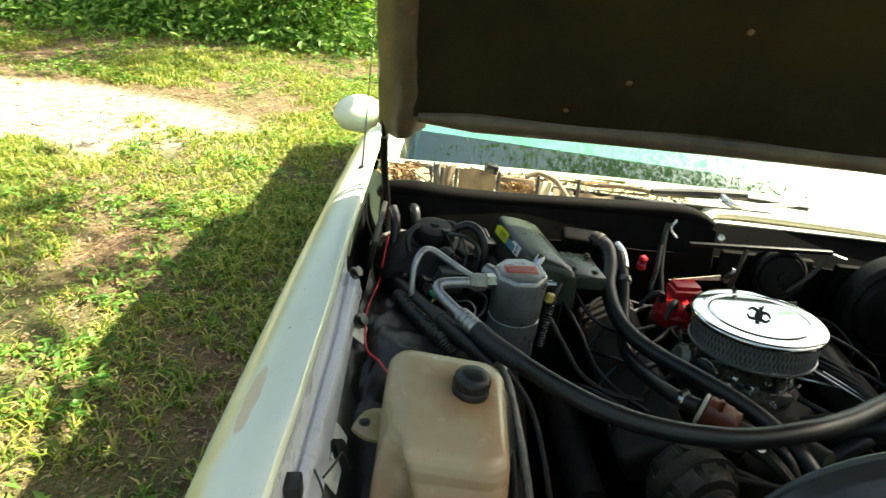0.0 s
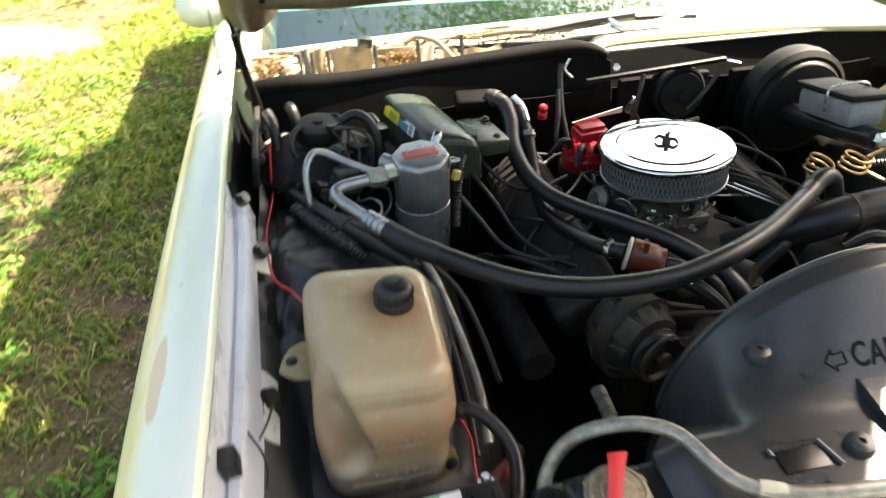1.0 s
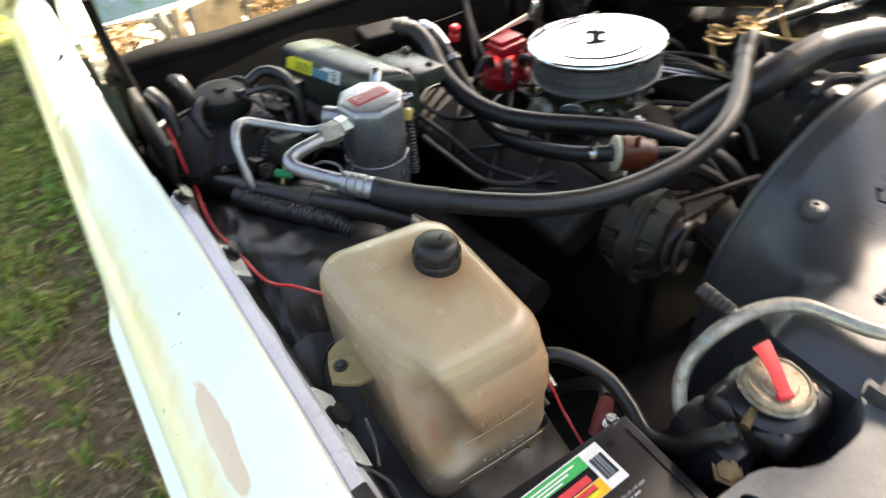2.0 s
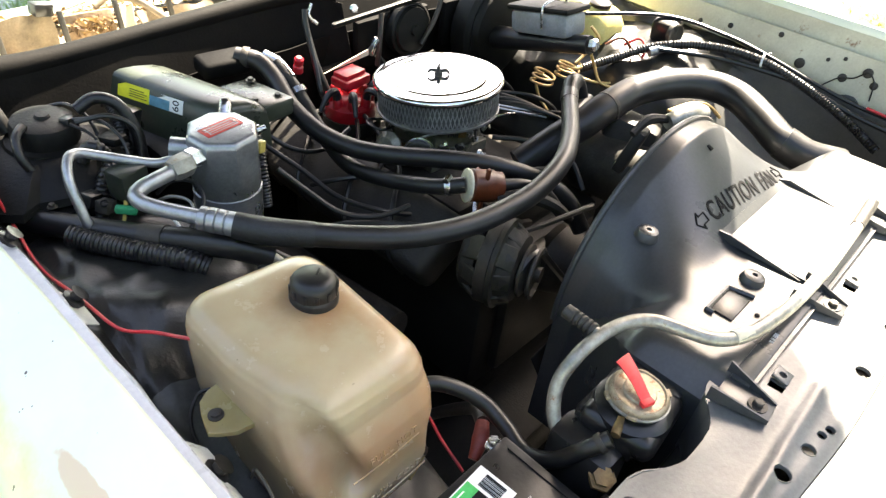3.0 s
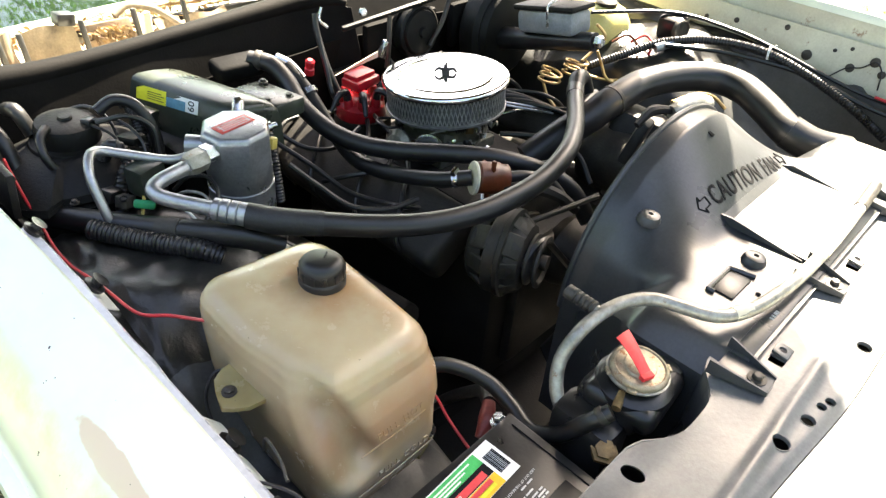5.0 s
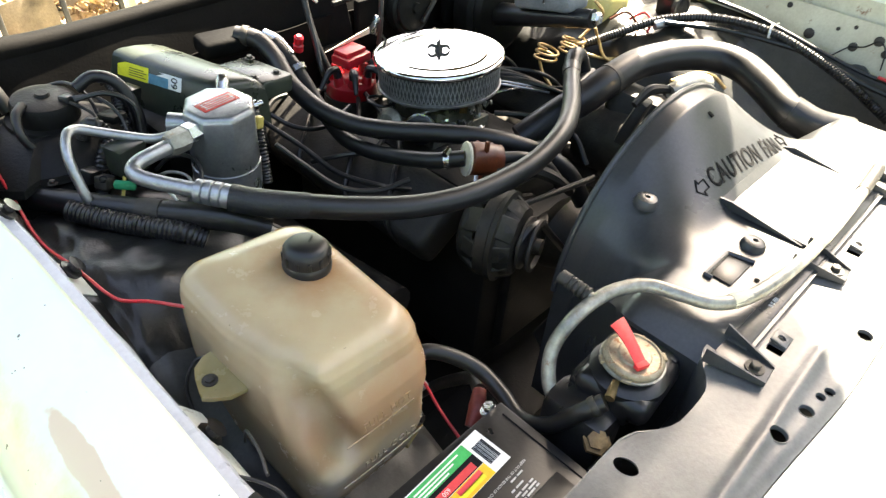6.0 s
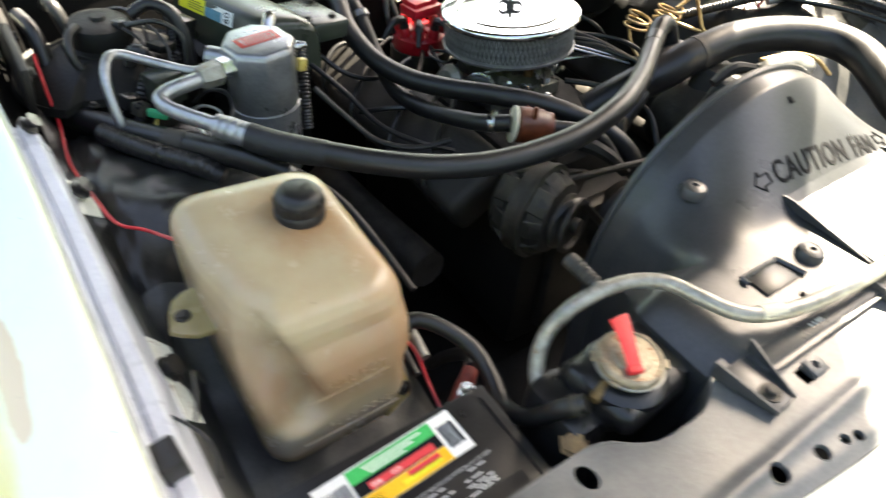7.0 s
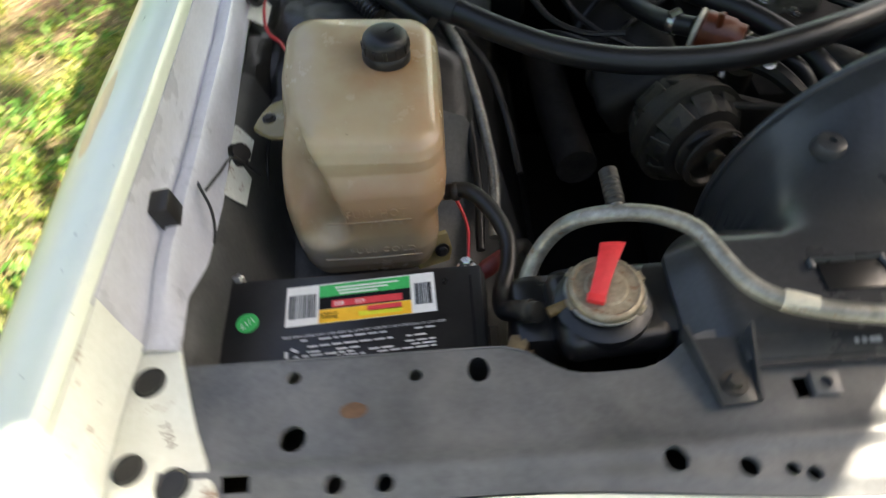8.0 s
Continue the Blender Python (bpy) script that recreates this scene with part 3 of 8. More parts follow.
for side, tag in ((-1, "pale fender with yellow grass reflection painted on its shoulder and tan primer patches"), (1, "cream inner side of the far fender")):
    fen = part("fender", fender_sheet(side), M["paint"], car, tag)
    ys = span(0.110, 0.705 if side < 0 else 1.12, 70)
    part("fender_flange", sheet(lambda i, y: flange_profile(side, y)[int(i)], range(13), ys, 0.0012), M["flange_sky_tint"] if side < 0 else M["cream_inner"], fen)
    if side > 0:
        def side_x(z):
            return 0.722 - 0.15 * (0.978 - z)

        def side_point(u, y):
            z = 0.978 - lerp_list([(0.02, 0.105), (0.30, 0.090), (0.45, 0.058), (0.84, 0.050)], y)[0] * u
            return Vector((side_x(z), y, z))

        part("inner_side", sheet(side_point, span(0, 1, 6), span(0.02, 0.84, 30), 0.0015), M["cream_inner"], fen)
        for y, z, pr in ((0.379, 0.925, 0.011), (0.289, 0.926, 0.009), (0.249, 0.950, 0.010), (0.228, 0.931, 0.008), (0.300, 0.962, 0.004), (0.439, 0.966, 0.006), (0.33, 0.95, 0.004), (0.55, 0.95, 0.006), (0.62, 0.94, 0.005)):
            part("plug", lathe([(pr, -0.002), (pr, 0.002), (pr * 0.7, 0.003), (0, 0.003)], (side_x(z) - 0.001, y, z), (-1, 0, 0.1), 14), M["dirty_steel"], fen, "rusty plug")
        part("thin_wire", sweep([(side_x(z) - 0.004, y, z) for y, z in ((0.318, 0.900), (0.300, 0.920), (0.289, 0.927), (0.268, 0.934), (0.249, 0.951), (0.236, 0.945), (0.228, 0.931), (0.222, 0.902))], 0.0016, 6), M["rubber"], fen)
        part("bright_bolt", block((0.716, 0.212, 0.974), (0.012, 0.016, 0.012), 0.002), M["steel_bright"], fen)

pocket = part("hinge_pocket", sheet(lambda u, y: Vector((-(fender_edge(y) - 0.002) + 0.050 * u ** 2, y, 1.006 - 0.030 * smooth01(0.70, 0.76, y) - 0.120 * u + 0.004 * math.sin(y * 40) * u)), span(0, 1, 9), span(0.706, 1.06, 22), 0.0025), M["seal"], car, "black hinge pocket beside the bulkhead")
part("hinge_plate", block((-0.722, 0.90, 0.960), (0.010, 0.20, 0.060), 0.003, (0, 8, 0)), M["cast_iron"], pocket)
for y in (0.84, 0.95):
    part("hinge_bolt", bolt((-0.715, y, 0.965), (1, 0, 0.15), 0.007, 0.006), M["dirty_steel"], pocket)

# front corner plate between fender and radiator support
plate = part("corner_plate", prism([(-0.7440, 0.135), (-0.716, 0.130), (-0.705, 0.097), (-0.684, 0.044), (-0.657, -0.012), (-0.640, -0.12), (-0.7440, -0.12)], 0.930, 0.938, 0.002), M["white_plate"], car, "white plate with brown stains")
part("corner_riser", sheet(lambda u, v: Vector((-0.7450 + 0.0050 * u - 0.003 * math.sin(v * 30) * u, v, 1.010 - 0.071 * u ** 0.55)), span(0, 1, 9), span(-0.12, 0.116, 22), 0.0012), M["white_plate"], plate)
for x, y, r in ((-0.727, 0.084, 0.0125), (-0.7265, 0.016, 0.0115), (-0.692, 0.003, 0.0125)):
    part("rubber_plug", lathe([(r, 0), (r, 0.0015), (r * 0.93, 0.0025), (r * 0.8, 0.0012), (0, 0.0012)], (x, y, 0.938), (0, 0, 1), 22), M["rubber"], plate)
part("stamped_mark", placed(text_mesh("7294", 0.0105, 0.0002, 1.1, 0.0002), Matrix.Translation((-0.704, 0.040, 0.9383)) @ Euler((0, 0, radians(-60))).to_matrix().to_4x4()), M["rust_blot"], plate)


# radiator support
def support_front(x):
    return -0.014 - 0.016 * smooth01(-0.46, -0.20, x)


def support_z(x, y):
    f = support_front(x)
    z = 0.934
    z += 0.0045 * math.exp(-((y - 0.020 - 0.012 * math.sin(x * 3)) / 0.007) ** 2)
    z -= 0.004 * smooth01(f + 0.012, f, y)
    z -= 0.004 * smooth01(0.06, 0.10, y) * smooth01(-0.30, -0.42, x)
    z -= 0.0022 * math.exp(-(((x + 0.614) / 0.020) ** 2 + ((y - 0.034) / 0.017) ** 2))
    return z + 0.0006 * math.sin(x * 43 + y * 20) * math.sin(y * 61)


def support_back(x):
    """Rear edge of the top panel."""
    dip = 0.030 * math.exp(-((x + 0.375) / 0.055) ** 4)
    return 0.100 - dip


def support_point(x, v):
    f = support_front(x)
    y = f + (support_back(x) - f) * v
    return Vector((x, y, support_z(x, y)))


support = part("radiator_support", sheet(support_point, span(-0.705, 0.71, 130), span(0, 1, 34), 0.0018), M["support_paint"], car, "dusty dark grey upper panel with punched holes")
HOLES = ((-0.617, 0.083, 0.0055), (-0.613, 0.034, 0.0100), (-0.545, -0.003, 0.0062), (-0.580, -0.002, 0.0066), (-0.523, 0.078, 0.0050), (-0.346, 0.001, 0.0085), (-0.299, -0.007, 0.0068), (-0.271, -0.010, 0.0044), (-0.258, -0.014, 0.0048),
         (-0.15, -0.012, 0.008), (-0.05, -0.012, 0.006), (0.02, -0.012, 0.008))
SLOTS = ((-0.649, 0.002, 0.0100, 0.0055), (-0.245, 0.047, 0.0055, 0.008), (-0.011, 0.047, 0.0055, 0.008))
bored(support, [(-0.475, 0.080, support_z(-0.475, 0.080), 0.0085, 0.0115, 20)] + [(x, y, support_z(x, y), r, r, 20) for x, y, r in HOLES] + [(x, y, support_z(x, y), a, b, 4) for x, y, a, b in SLOTS])
part("front_lip", sheet(lambda x, v: Vector((x, support_front(x) - 0.003 * v, 0.9285 - 0.10 * v)), span(-0.705, 0.71, 40), span(0, 1, 4), 0.0015), M["support_paint"], support)
part("rear_lip", sheet(lambda x, v: Vector((x, support_back(x) + 0.002 * v, 0.931 - 0.09 * v)), span(-0.705, 0.71, 80), span(0, 1, 4), 0.0015), M["support_paint"], support)
for x, y, r in HOLES:
    z = support_z(x, y)
    part("hole_rim", lathe([(r * 1.13, 0.0), (r * 1.10, 0.0008), (r * 1.0, 0.0004), (r * 0.985, -0.004), (r * 1.03, -0.004)], (x, y, z), (0, 0, 1), 20, None, False), M["support_paint"], support)
for x in (-0.229, 0.005):
    tab = part("square_tab", block((x, 0.048, 0.9375), (0.020, 0.018, 0.003), 0.001, (8, 0, 0)), M["support_paint"], support)
    bored(tab, [(x, 0.048, 0.9375, 0.0042, 0.0042, 16)])
blot_bm = lathe([(0.007, 0), (0.005, 0.0006), (0, 0.0007)], (0, 0, 0), (0, 0, 1), 12)
for v in blot_bm.verts:
    v.co.x *= 1.5 + 0.4 * math.sin(v.co.y * 900)
part("rust_blot", placed(blot_bm, Matrix.Translation((-0.569, 0.052, support_z(-0.569, 0.052)))), M["rust_blot"], support, "rust blot")

# header panel in front of the support
def header_point(x, v):
    y = support_front(x) - 0.0012 - 0.28 * v
    ridge = 0.004 * math.exp(-((v - 0.07) / 0.012) ** 2) - 0.004 * math.exp(-((v - 0.12) / 0.010) ** 2) + 0.005 * math.exp(-((v - 0.20) / 0.015) ** 2)
    return Vector((x, y, 0.9290 + ridge - 0.012 * v - 0.10 * v ** 5))


part("header_panel", sheet(header_point, span(-0.64, 0.74, 40), [0, 0.02, 0.04, 0.055, 0.07, 0.085, 0.10, 0.12, 0.14, 0.16, 0.18, 0.20, 0.22, 0.25, 0.3, 0.4, 0.55, 0.7, 0.85, 1.0], 0.002), M["paint"], car, "pale painted nose panel")
part("grille_bar", block((0, -0.115, 0.80), (1.46, 0.03, 0.16), 0.01), M["black_plastic"], car)

# inner fenders, wheel houses
def house_z(y):
    return lerp_list([(0.0, 0.735), (0.24, 0.740), (0.40, 0.775), (0.50, 0.865), (0.58, 0.902), (0.68, 0.905), (0.80, 0.875), (0.95, 0.83), (1.05, 0.80)], y)[0]


def house_point(side, u, y):
    """u 0 at the fender flange, 1 deep at the engine."""
    z = house_z(y)
    rows = [(0.0, 0.724, 0.918), (0.05, 0.712, 0.908), (0.10, 0.702, max(z + 0.004, 0.87)), (0.22, 0.682, z + 0.012), (0.45, 0.60, z + 0.002), (0.62, 0.52, z - 0.015), (0.72, 0.465, z - 0.045), (0.82, 0.425, z - 0.12), (1.0, 0.36, 0.45)]
    x, zz = lerp_list(rows, u)
    zz += 0.005 * smooth01(0.25, 0.32, u) * (1 - smooth01(0.5, 0.6, u)) * math.copysign(1, math.sin(y * 34)) * min(1, 3 * abs(math.sin(y * 34)))
    zz += 0.006 * math.sin(y * 21 + u * 7) * (1 - abs(2 * u - 1)) + 0.004 * math.sin(y * 47 + u * 19) + 0.0025 * math.sin(y * 93 - u * 41) * math.sin(u * 23)
    return Vector((side * x, y, zz))


for side in (-1, 1):
    part("inner_fender", sheet(lambda u, y: house_point(side, u, y), span(0, 1, 40), span(0.50, 1.03, 44), 0.002), M["liner_plastic"], car, "dusty black moulded inner fender")
    part("apron", sheet(lambda u, y: house_point(side, u, y), span(0, 1, 40), span(0.02, 0.50, 36), 0.002), M["apron_grey"], car, "dusty grey painted apron under the reservoir and battery")
# unseen backing, added so the support's punched holes stay dark
part("under_blind", block((0, 0.03, 0.845), (1.40, 0.13, 0.012), 0.003), M["black_plastic"], car)
# unseen panels, added to shut sunlit ground out of the bay's gaps
part("front_blind", block((0, -0.075, 0.53), (1.42, 0.012, 0.62), 0.003), M["black_plastic"], car)
for side in (-1, 1):
    part("side_blind", block((side * 0.735, 0.48, 0.52), (0.012, 1.12, 0.50), 0.003), M["cast_iron"], car)
part("battery_tray", block((-0.585, 0.135, 0.725), (0.28, 0.21, 0.02), 0.004), M["dirty_steel"], car)
for side in (-1, 1):
    part("frame_rail", block((side * 0.40, 0.55, 0.42), (0.09, 1.3, 0.14), 0.012), M["cast_iron"], car)
part("cross_member", block((0, 0.42, 0.36), (0.85, 0.14, 0.10), 0.012), M["cast_iron"], car)
# unseen floor, added to keep the bottom of the bay dark
part("floor_blind", sheet(lambda x, y: Vector((x, y, 0.30 + 0.02 * math.sin(x * 9) * math.sin(y * 7))), span(-0.74, 0.74, 16), span(-0.08, 1.05, 14), 0.003), M["cast_iron"], car)


# firewall and cowl
def wall_point(u, v):
    x = -0.73 + 1.46 * u
    return Vector((x, 1.035 + 0.012 * math.sin(x * 11) * (1 - v) + 0.006 * math.sin(x * 27 + v * 9), 0.27 + 0.655 * v))


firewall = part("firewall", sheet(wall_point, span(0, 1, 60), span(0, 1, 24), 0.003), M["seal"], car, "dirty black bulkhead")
for x, z, w, h in ((0.10, 0.905, 0.20, 0.10), (0.36, 0.90, 0.22, 0.10), (-0.04, 0.80, 0.10, 0.16)):
    part("pressing", block((x, 1.008, z), (w, 0.02, h), 0.008), M["seal"], firewall)
part("pressing_ring", lathe([(0.050, 0), (0.050, 0.008), (0.042, 0.010), (0.040, 0.004), (0.03, 0.002), (0, 0.002)], (0.11, 0.998, 0.93), (0, -1, 0), 32), M["seal"], firewall)


def seal_curve(dz=0.0, dy=0.0):
    rows = [(-0.735, 1.075, 0.975), (-0.715, 1.050, 0.995), (-0.66, 1.045, 1.002), (-0.56, 1.050, 0.996), (-0.40, 1.070, 0.993), (-0.22, 1.090, 0.992), (-0.09, 1.094, 0.994), (-0.035, 1.075, 0.992), (-0.01, 1.05, 0.988)]
    return [(x, y + dy, z + dz) for x, y, z in rows]


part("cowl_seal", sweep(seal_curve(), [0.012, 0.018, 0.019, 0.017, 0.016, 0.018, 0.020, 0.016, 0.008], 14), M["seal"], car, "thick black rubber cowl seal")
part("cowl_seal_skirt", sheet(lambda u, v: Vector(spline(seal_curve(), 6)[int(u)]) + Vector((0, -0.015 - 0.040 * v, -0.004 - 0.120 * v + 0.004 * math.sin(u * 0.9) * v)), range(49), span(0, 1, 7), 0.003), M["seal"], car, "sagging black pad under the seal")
part("cowl_panel", sheet(lambda x, v: Vector((x, 1.065 + 0.23 * v + 0.05 * math.cos(x * 1.9) * (0.4 + 0.6 * v), 0.985 - 0.035 * math.sin(min(1, v * 1.5) * math.pi) * smooth01(0.02, -0.04, x) - 0.01 * v)), span(-0.745, 0.75, 70), span(0, 1, 16), 0.003), M["cream_inner"], car, "dusty cream cowl panel full of leaf litter")
def debris_point(x, v):
    n = 0.010 * math.sin(x * 23 + v * 5) + 0.007 * math.sin(x * 61 + v * 13) + 0.005 * math.sin(x * 117 - v * 31)
    return Vector((x, 1.095 + 0.125 * v + 0.02 * math.cos(x * 3), 0.945 + n * math.sin(math.pi * v) + 0.010 * v))


part("debris_bed", sheet(debris_point, span(-0.735, -0.04, 120), span(0, 1, 14), 0.003), M["cowl_dirt"], car, "brown rotted leaf mould in the cowl")
part("cowl_front", sheet(lambda u, v: Vector((-0.03 + 0.765 * u, 1.075 - 0.03 * u ** 3 + 0.02 * math.sin(u * 2.6) - 0.04 * v, 0.983 - 0.006 * u - 0.075 * v)), span(0, 1, 24), span(0, 1, 4), 0.003), M["seal"], car, "dirty black cowl front")
part("cowl_edge", sweep([(-0.02, 1.085, 0.987), (0.02, 1.115, 0.993), (0.2, 1.115, 0.993), (0.42, 1.10, 0.988), (0.74, 1.05, 0.98)], 0.010, 10), M["cream_inner"], car)
for x in (-0.632, -0.607, -0.575, -0.478, -0.387, -0.293):
    part("cowl_rib", block((x, 1.150 + 0.02 * math.cos(x * 3), 0.988), (0.008, 0.010, 0.066), 0.002, (-12, 0, random.uniform(-6, 6))), M["wood_frame"], car, "dark upright rib of the broken cowl grille")
for x0, x1, tall, tone in ((-0.645, -0.636, 0.052, "cowl_grey"), (-0.628, -0.611, 0.058, "cowl_grey"), (-0.602, -0.580, 0.056, "cowl_plate"), (-0.569, -0.483, 0.054, "cowl_plate"), (-0.382, -0.352, 0.040, "cream_inner"), (-0.346, -0.298, 0.026, "cowl_plate"), (-0.285, -0.200, 0.022, "cowl_plate")):
    part("cowl_plate", sheet(lambda u, v: Vector((x0 + (x1 - x0) * u + 0.002 * math.sin(v * 5 + x0 * 90), 1.172 + 0.014 * v + 0.003 * math.sin(u * 7 + x0 * 40), 0.958 + tall * v + 0.0030 * math.sin(u * 9 + x0 * 70) * v)), span(0, 1, 9), span(0, 1, 6), 0.003), M[tone], car, "weathered upright plate of the broken cowl grille")
part("cowl_block", block((-0.496, 1.18, 1.020), (0.030, 0.024, 0.020), 0.003, (0, 12, 8)), M["black_plastic"], car)
part("cowl_scrap", block((-0.432, 1.170, 0.980), (0.080, 0.012, 0.050), 0.003, (-15, 0, -2)), M["cowl_dirt"], car)
part("cowl_flap", prism([(-0.672, 1.15), (-0.640, 1.10), (-0.632, 1.115), (-0.640, 1.185), (-0.652, 1.19)], 1.000, 1.003, 0.001), M["cowl_plate"], car, "torn pale flap")
part("cowl_cable", sweep([(-0.415, 1.18, 1.008), (-0.385, 1.185, 1.018), (-0.345, 1.17, 1.008), (-0.318, 1.13, 0.985)], 0.006, 10), M["cowl_plate"], car)
part("cowl_cable", sweep([(-0.24, 1.20, 1.0), (-0.17, 1.195, 1.004), (-0.08, 1.18, 1.0)], 0.005, 10), M["bark"], car)

# windshield, pillars, roof, doors and tail
def glass_point(u, v):
    x = (-0.70 + 1.40 * u) * (1 - 0.13 * v)
    bow = 0.09 * (1 - (2 * u - 1) ** 2)
    return Vector((x, 1.285 + 0.62 * v - bow * (1 - 0.4 * v), 0.975 + 0.39 * v))


for side in (-1, 1):
    part("cowl_side", block((side * 0.757, 1.42, 0.965), (0.05, 0.22, 0.062), 0.008), M["seal"], car)
windshield = part("windshield", sheet(glass_point, span(0, 1, 30), span(0, 1, 12), 0.004), M["glass"], car, "tinted windshield reflecting trees")
windshield.visible_shadow = False
part("windshield_trim", sweep([glass_point(u, 0) + Vector((0, -0.008, 0)) for u in span(0, 1, 12)], 0.008, 8), M["rubber"], windshield)
for s in (0, 1):
    part("pillar", sweep([glass_point(s, v) + Vector(((2 * s - 1) * 0.04, 0.01, 0)) for v in span(-0.05, 1, 5)], 0.022, 10), M["paint"], windshield)
part("roof", sheet(lambda u, v: Vector(((-0.63 + 1.26 * u) * (1 - 0.05 * v), 2.0 + 1.25 * v, 1.355 + 0.035 * math.sin(math.pi * u) + 0.02 * math.sin(math.pi * v))), span(0, 1, 16), span(0, 1, 10), 0.02), M["paint"], car)
for side in (-1, 1):
    part("door", sheet(lambda u, v: Vector((side * (0.80 + 0.065 * math.sin(math.pi * min(1, u * 1.1))), 1.475 + 1.35 * v, 0.98 - 0.62 * u)), span(0, 1, 14), span(0, 1, 12), 0.02), M["paint"], car, "pale door")
    part("side_window", sheet(lambda u, v: Vector((side * (0.79 - 0.15 * u), 1.55 + 0.48 * u + (1.25 - 0.55 * u) * v, 0.98 + 0.37 * u)), span(0, 1, 4), span(0, 1, 6), 0.004), M["glass"], car)
    part("rear_side", sheet(lambda u, v: Vector((side * (0.80 + 0.06 * math.sin(math.pi * min(1, u * 1.1))), 2.83 + 1.5 * v, 0.97 - 0.6 * u)), span(0, 1, 12), span(0, 1, 10), 0.02), M["paint"], car)
part("trunk_lid", sheet(lambda u, v: Vector((-0.80 + 1.6 * u, 3.15 + 1.2 * v, 0.985 - 0.03 * v)), span(0, 1, 6), span(0, 1, 6), 0.02), M["paint"], car)
part("rear_window", sheet(lambda u, v: Vector((-0.68 + 1.36 * u, 3.22 - 0.02 * v, 0.985 + 0.38 * v)), span(0, 1, 4), span(0, 1, 4), 0.004), M["glass"], car)
part("dashboard", sheet(lambda u, v: Vector((-0.68 + 1.36 * u, 1.31 + 0.32 * v - 0.08 * (1 - v) * (1 - (2 * u - 1) ** 2), 0.957 + 0.004 * v)), span(0, 1, 14), span(0, 1, 6), 0.01), M["dash"], car)
part("dash_pad", sheet(lambda u, v: Vector((-0.70 + 1.40 * u, 1.527 - 0.12 * (-0.70 + 1.40 * u) + 0.26 * v, 0.9625 + 0.022 * math.sin(v * 2.6) - 0.2 * smooth01(0.85, 1.0, v))), span(0, 1, 14), span(0, 1, 16), 0.01), M["teal_vinyl"], car, "sun-faded teal dashboard pad")
part("front_seat", block((0, 2.55, 0.75), (1.25, 0.25, 0.75), 0.06), M["teal_vinyl"], car, "teal vinyl bench seat")
part("cabin_floor", block((0, 2.3, 0.36), (1.5, 1.8, 0.05), 0.01), M["dark_cloth"], car)

# door mirror on its stalk
mir = bmesh.new()
bmesh.ops.create_uvsphere(mir, u_segments=28, v_segments=16, radius=1.0)
for v in mir.verts:
    k = 1.0 if v.co.y < 0 else 0.55
    v.co = Vector((v.co.x * 0.078, v.co.y * 0.085 * k, v.co.z * 0.056 + 0.006 * v.co.x))
placed(mir, Matrix.Translation((-0.880, 1.76, 0.952)))
mirror = part("door_mirror", mir, M["paint"], car, "white pill-shaped door mirror")
part("mirror_stalk", sweep([(-0.865, 1.77, 0.93), (-0.845, 1.775, 0.90), (-0.82, 1.78, 0.885)], [0.028, 0.020, 0.030], 12), M["paint"], mirror)
# antenna
ant = part("antenna", lathe([(0.013, 0), (0.013, 0.004), (0.009, 0.008), (0.006, 0.014), (0, 0.014)], (-0.785, 1.115, 1.001), (0, 0, 1), 18), M["black_plastic"], car)
part("antenna_rod", sweep([(-0.785, 1.115, 1.012), (-0.783, 1.13, 1.10), (-0.778, 1.165, 1.45), (-0.773, 1.20, 1.80)], [0.0030, 0.0016, 0.0010, 0.0008], 8), M["dirty_steel"], ant)

# hood, held open
HINGE, UPW = Vector((0, 0.990, 1.140)), Vector((0, -0.53, 0.848)).normalized()
HN = Vector((0, -UPW.z, UPW.y))


def hood_point(x, s, d=0.0):
    """A point s metres up the hood from its rear edge, d metres below its skin."""
    return HINGE + Vector((x, 0, 0)) + UPW * s + Vector((0, -0.848, -0.53)) * d


hood = part("hood", sheet(lambda x, s: hood_point(x, s, -0.035 - 0.018 * math.cos(x * 2.0) + 0.02 * smooth01(0.66, 0.74, abs(x))), span(-0.742, 0.80, 40), span(0.040, 1.215, 16), 0.0015), M["paint"], car, "open hood, pale outside, brown stained liner under it")
part("hood_liner", sheet(lambda x, s: hood_point(x, s, 0.004 + 0.004 * math.sin(x * 13) * math.sin(s * 11) + 0.008 * math.exp(-((s - 0.5) / 0.02) ** 2)), span(-0.675, 0.675, 60), span(0.056, 1.16, 48), 0.004), M["hood_liner"], hood, "brown stained fibre liner")
for side in (-1, 1):
    part("hood_side_rail", sheet(lambda u, s: hood_point(side * (0.742 - 0.09 * u), s, -0.018 + 0.032 * math.sin(math.pi * u) + 0.0020 * math.sin(s * 31 + u * 5) + 0.0012 * math.sin(s * 77 - u * 9)), span(0, 1, 10), span(0.0, 1.215, 80), 0.002), M["hood_metal"], hood)
    part("hood_hinge", sweep([(side * 0.730, 0.992, 1.125), (side * 0.726, 1.00, 1.06), (side * 0.716, 1.00, 0.98), (side * 0.71, 0.98, 0.90)], 0.008, 8), M["seal"], hood)
part("hood_rear_rail", sweep([hood_point(x, 0.053 + 0.014 * math.cos(x * 2.2), 0.004) for x in span(-0.665, 0.70, 14)], [0.012] + [0.022] * 12 + [0.018], 14), M["hood_metal"], hood, "bare brown metal rear rail")
for x, s in ((-0.31, 0.20), (-0.16, 0.33), (-0.40, 0.12), (0.1, 0.5)):
    part("liner_clip", lathe([(0.006, 0), (0.005, 0.002), (0.003, 0.003), (0, 0.003)], hood_point(x, s, 0.010), (0, -0.848, -0.53), 14), M["rust_blot"], hood)
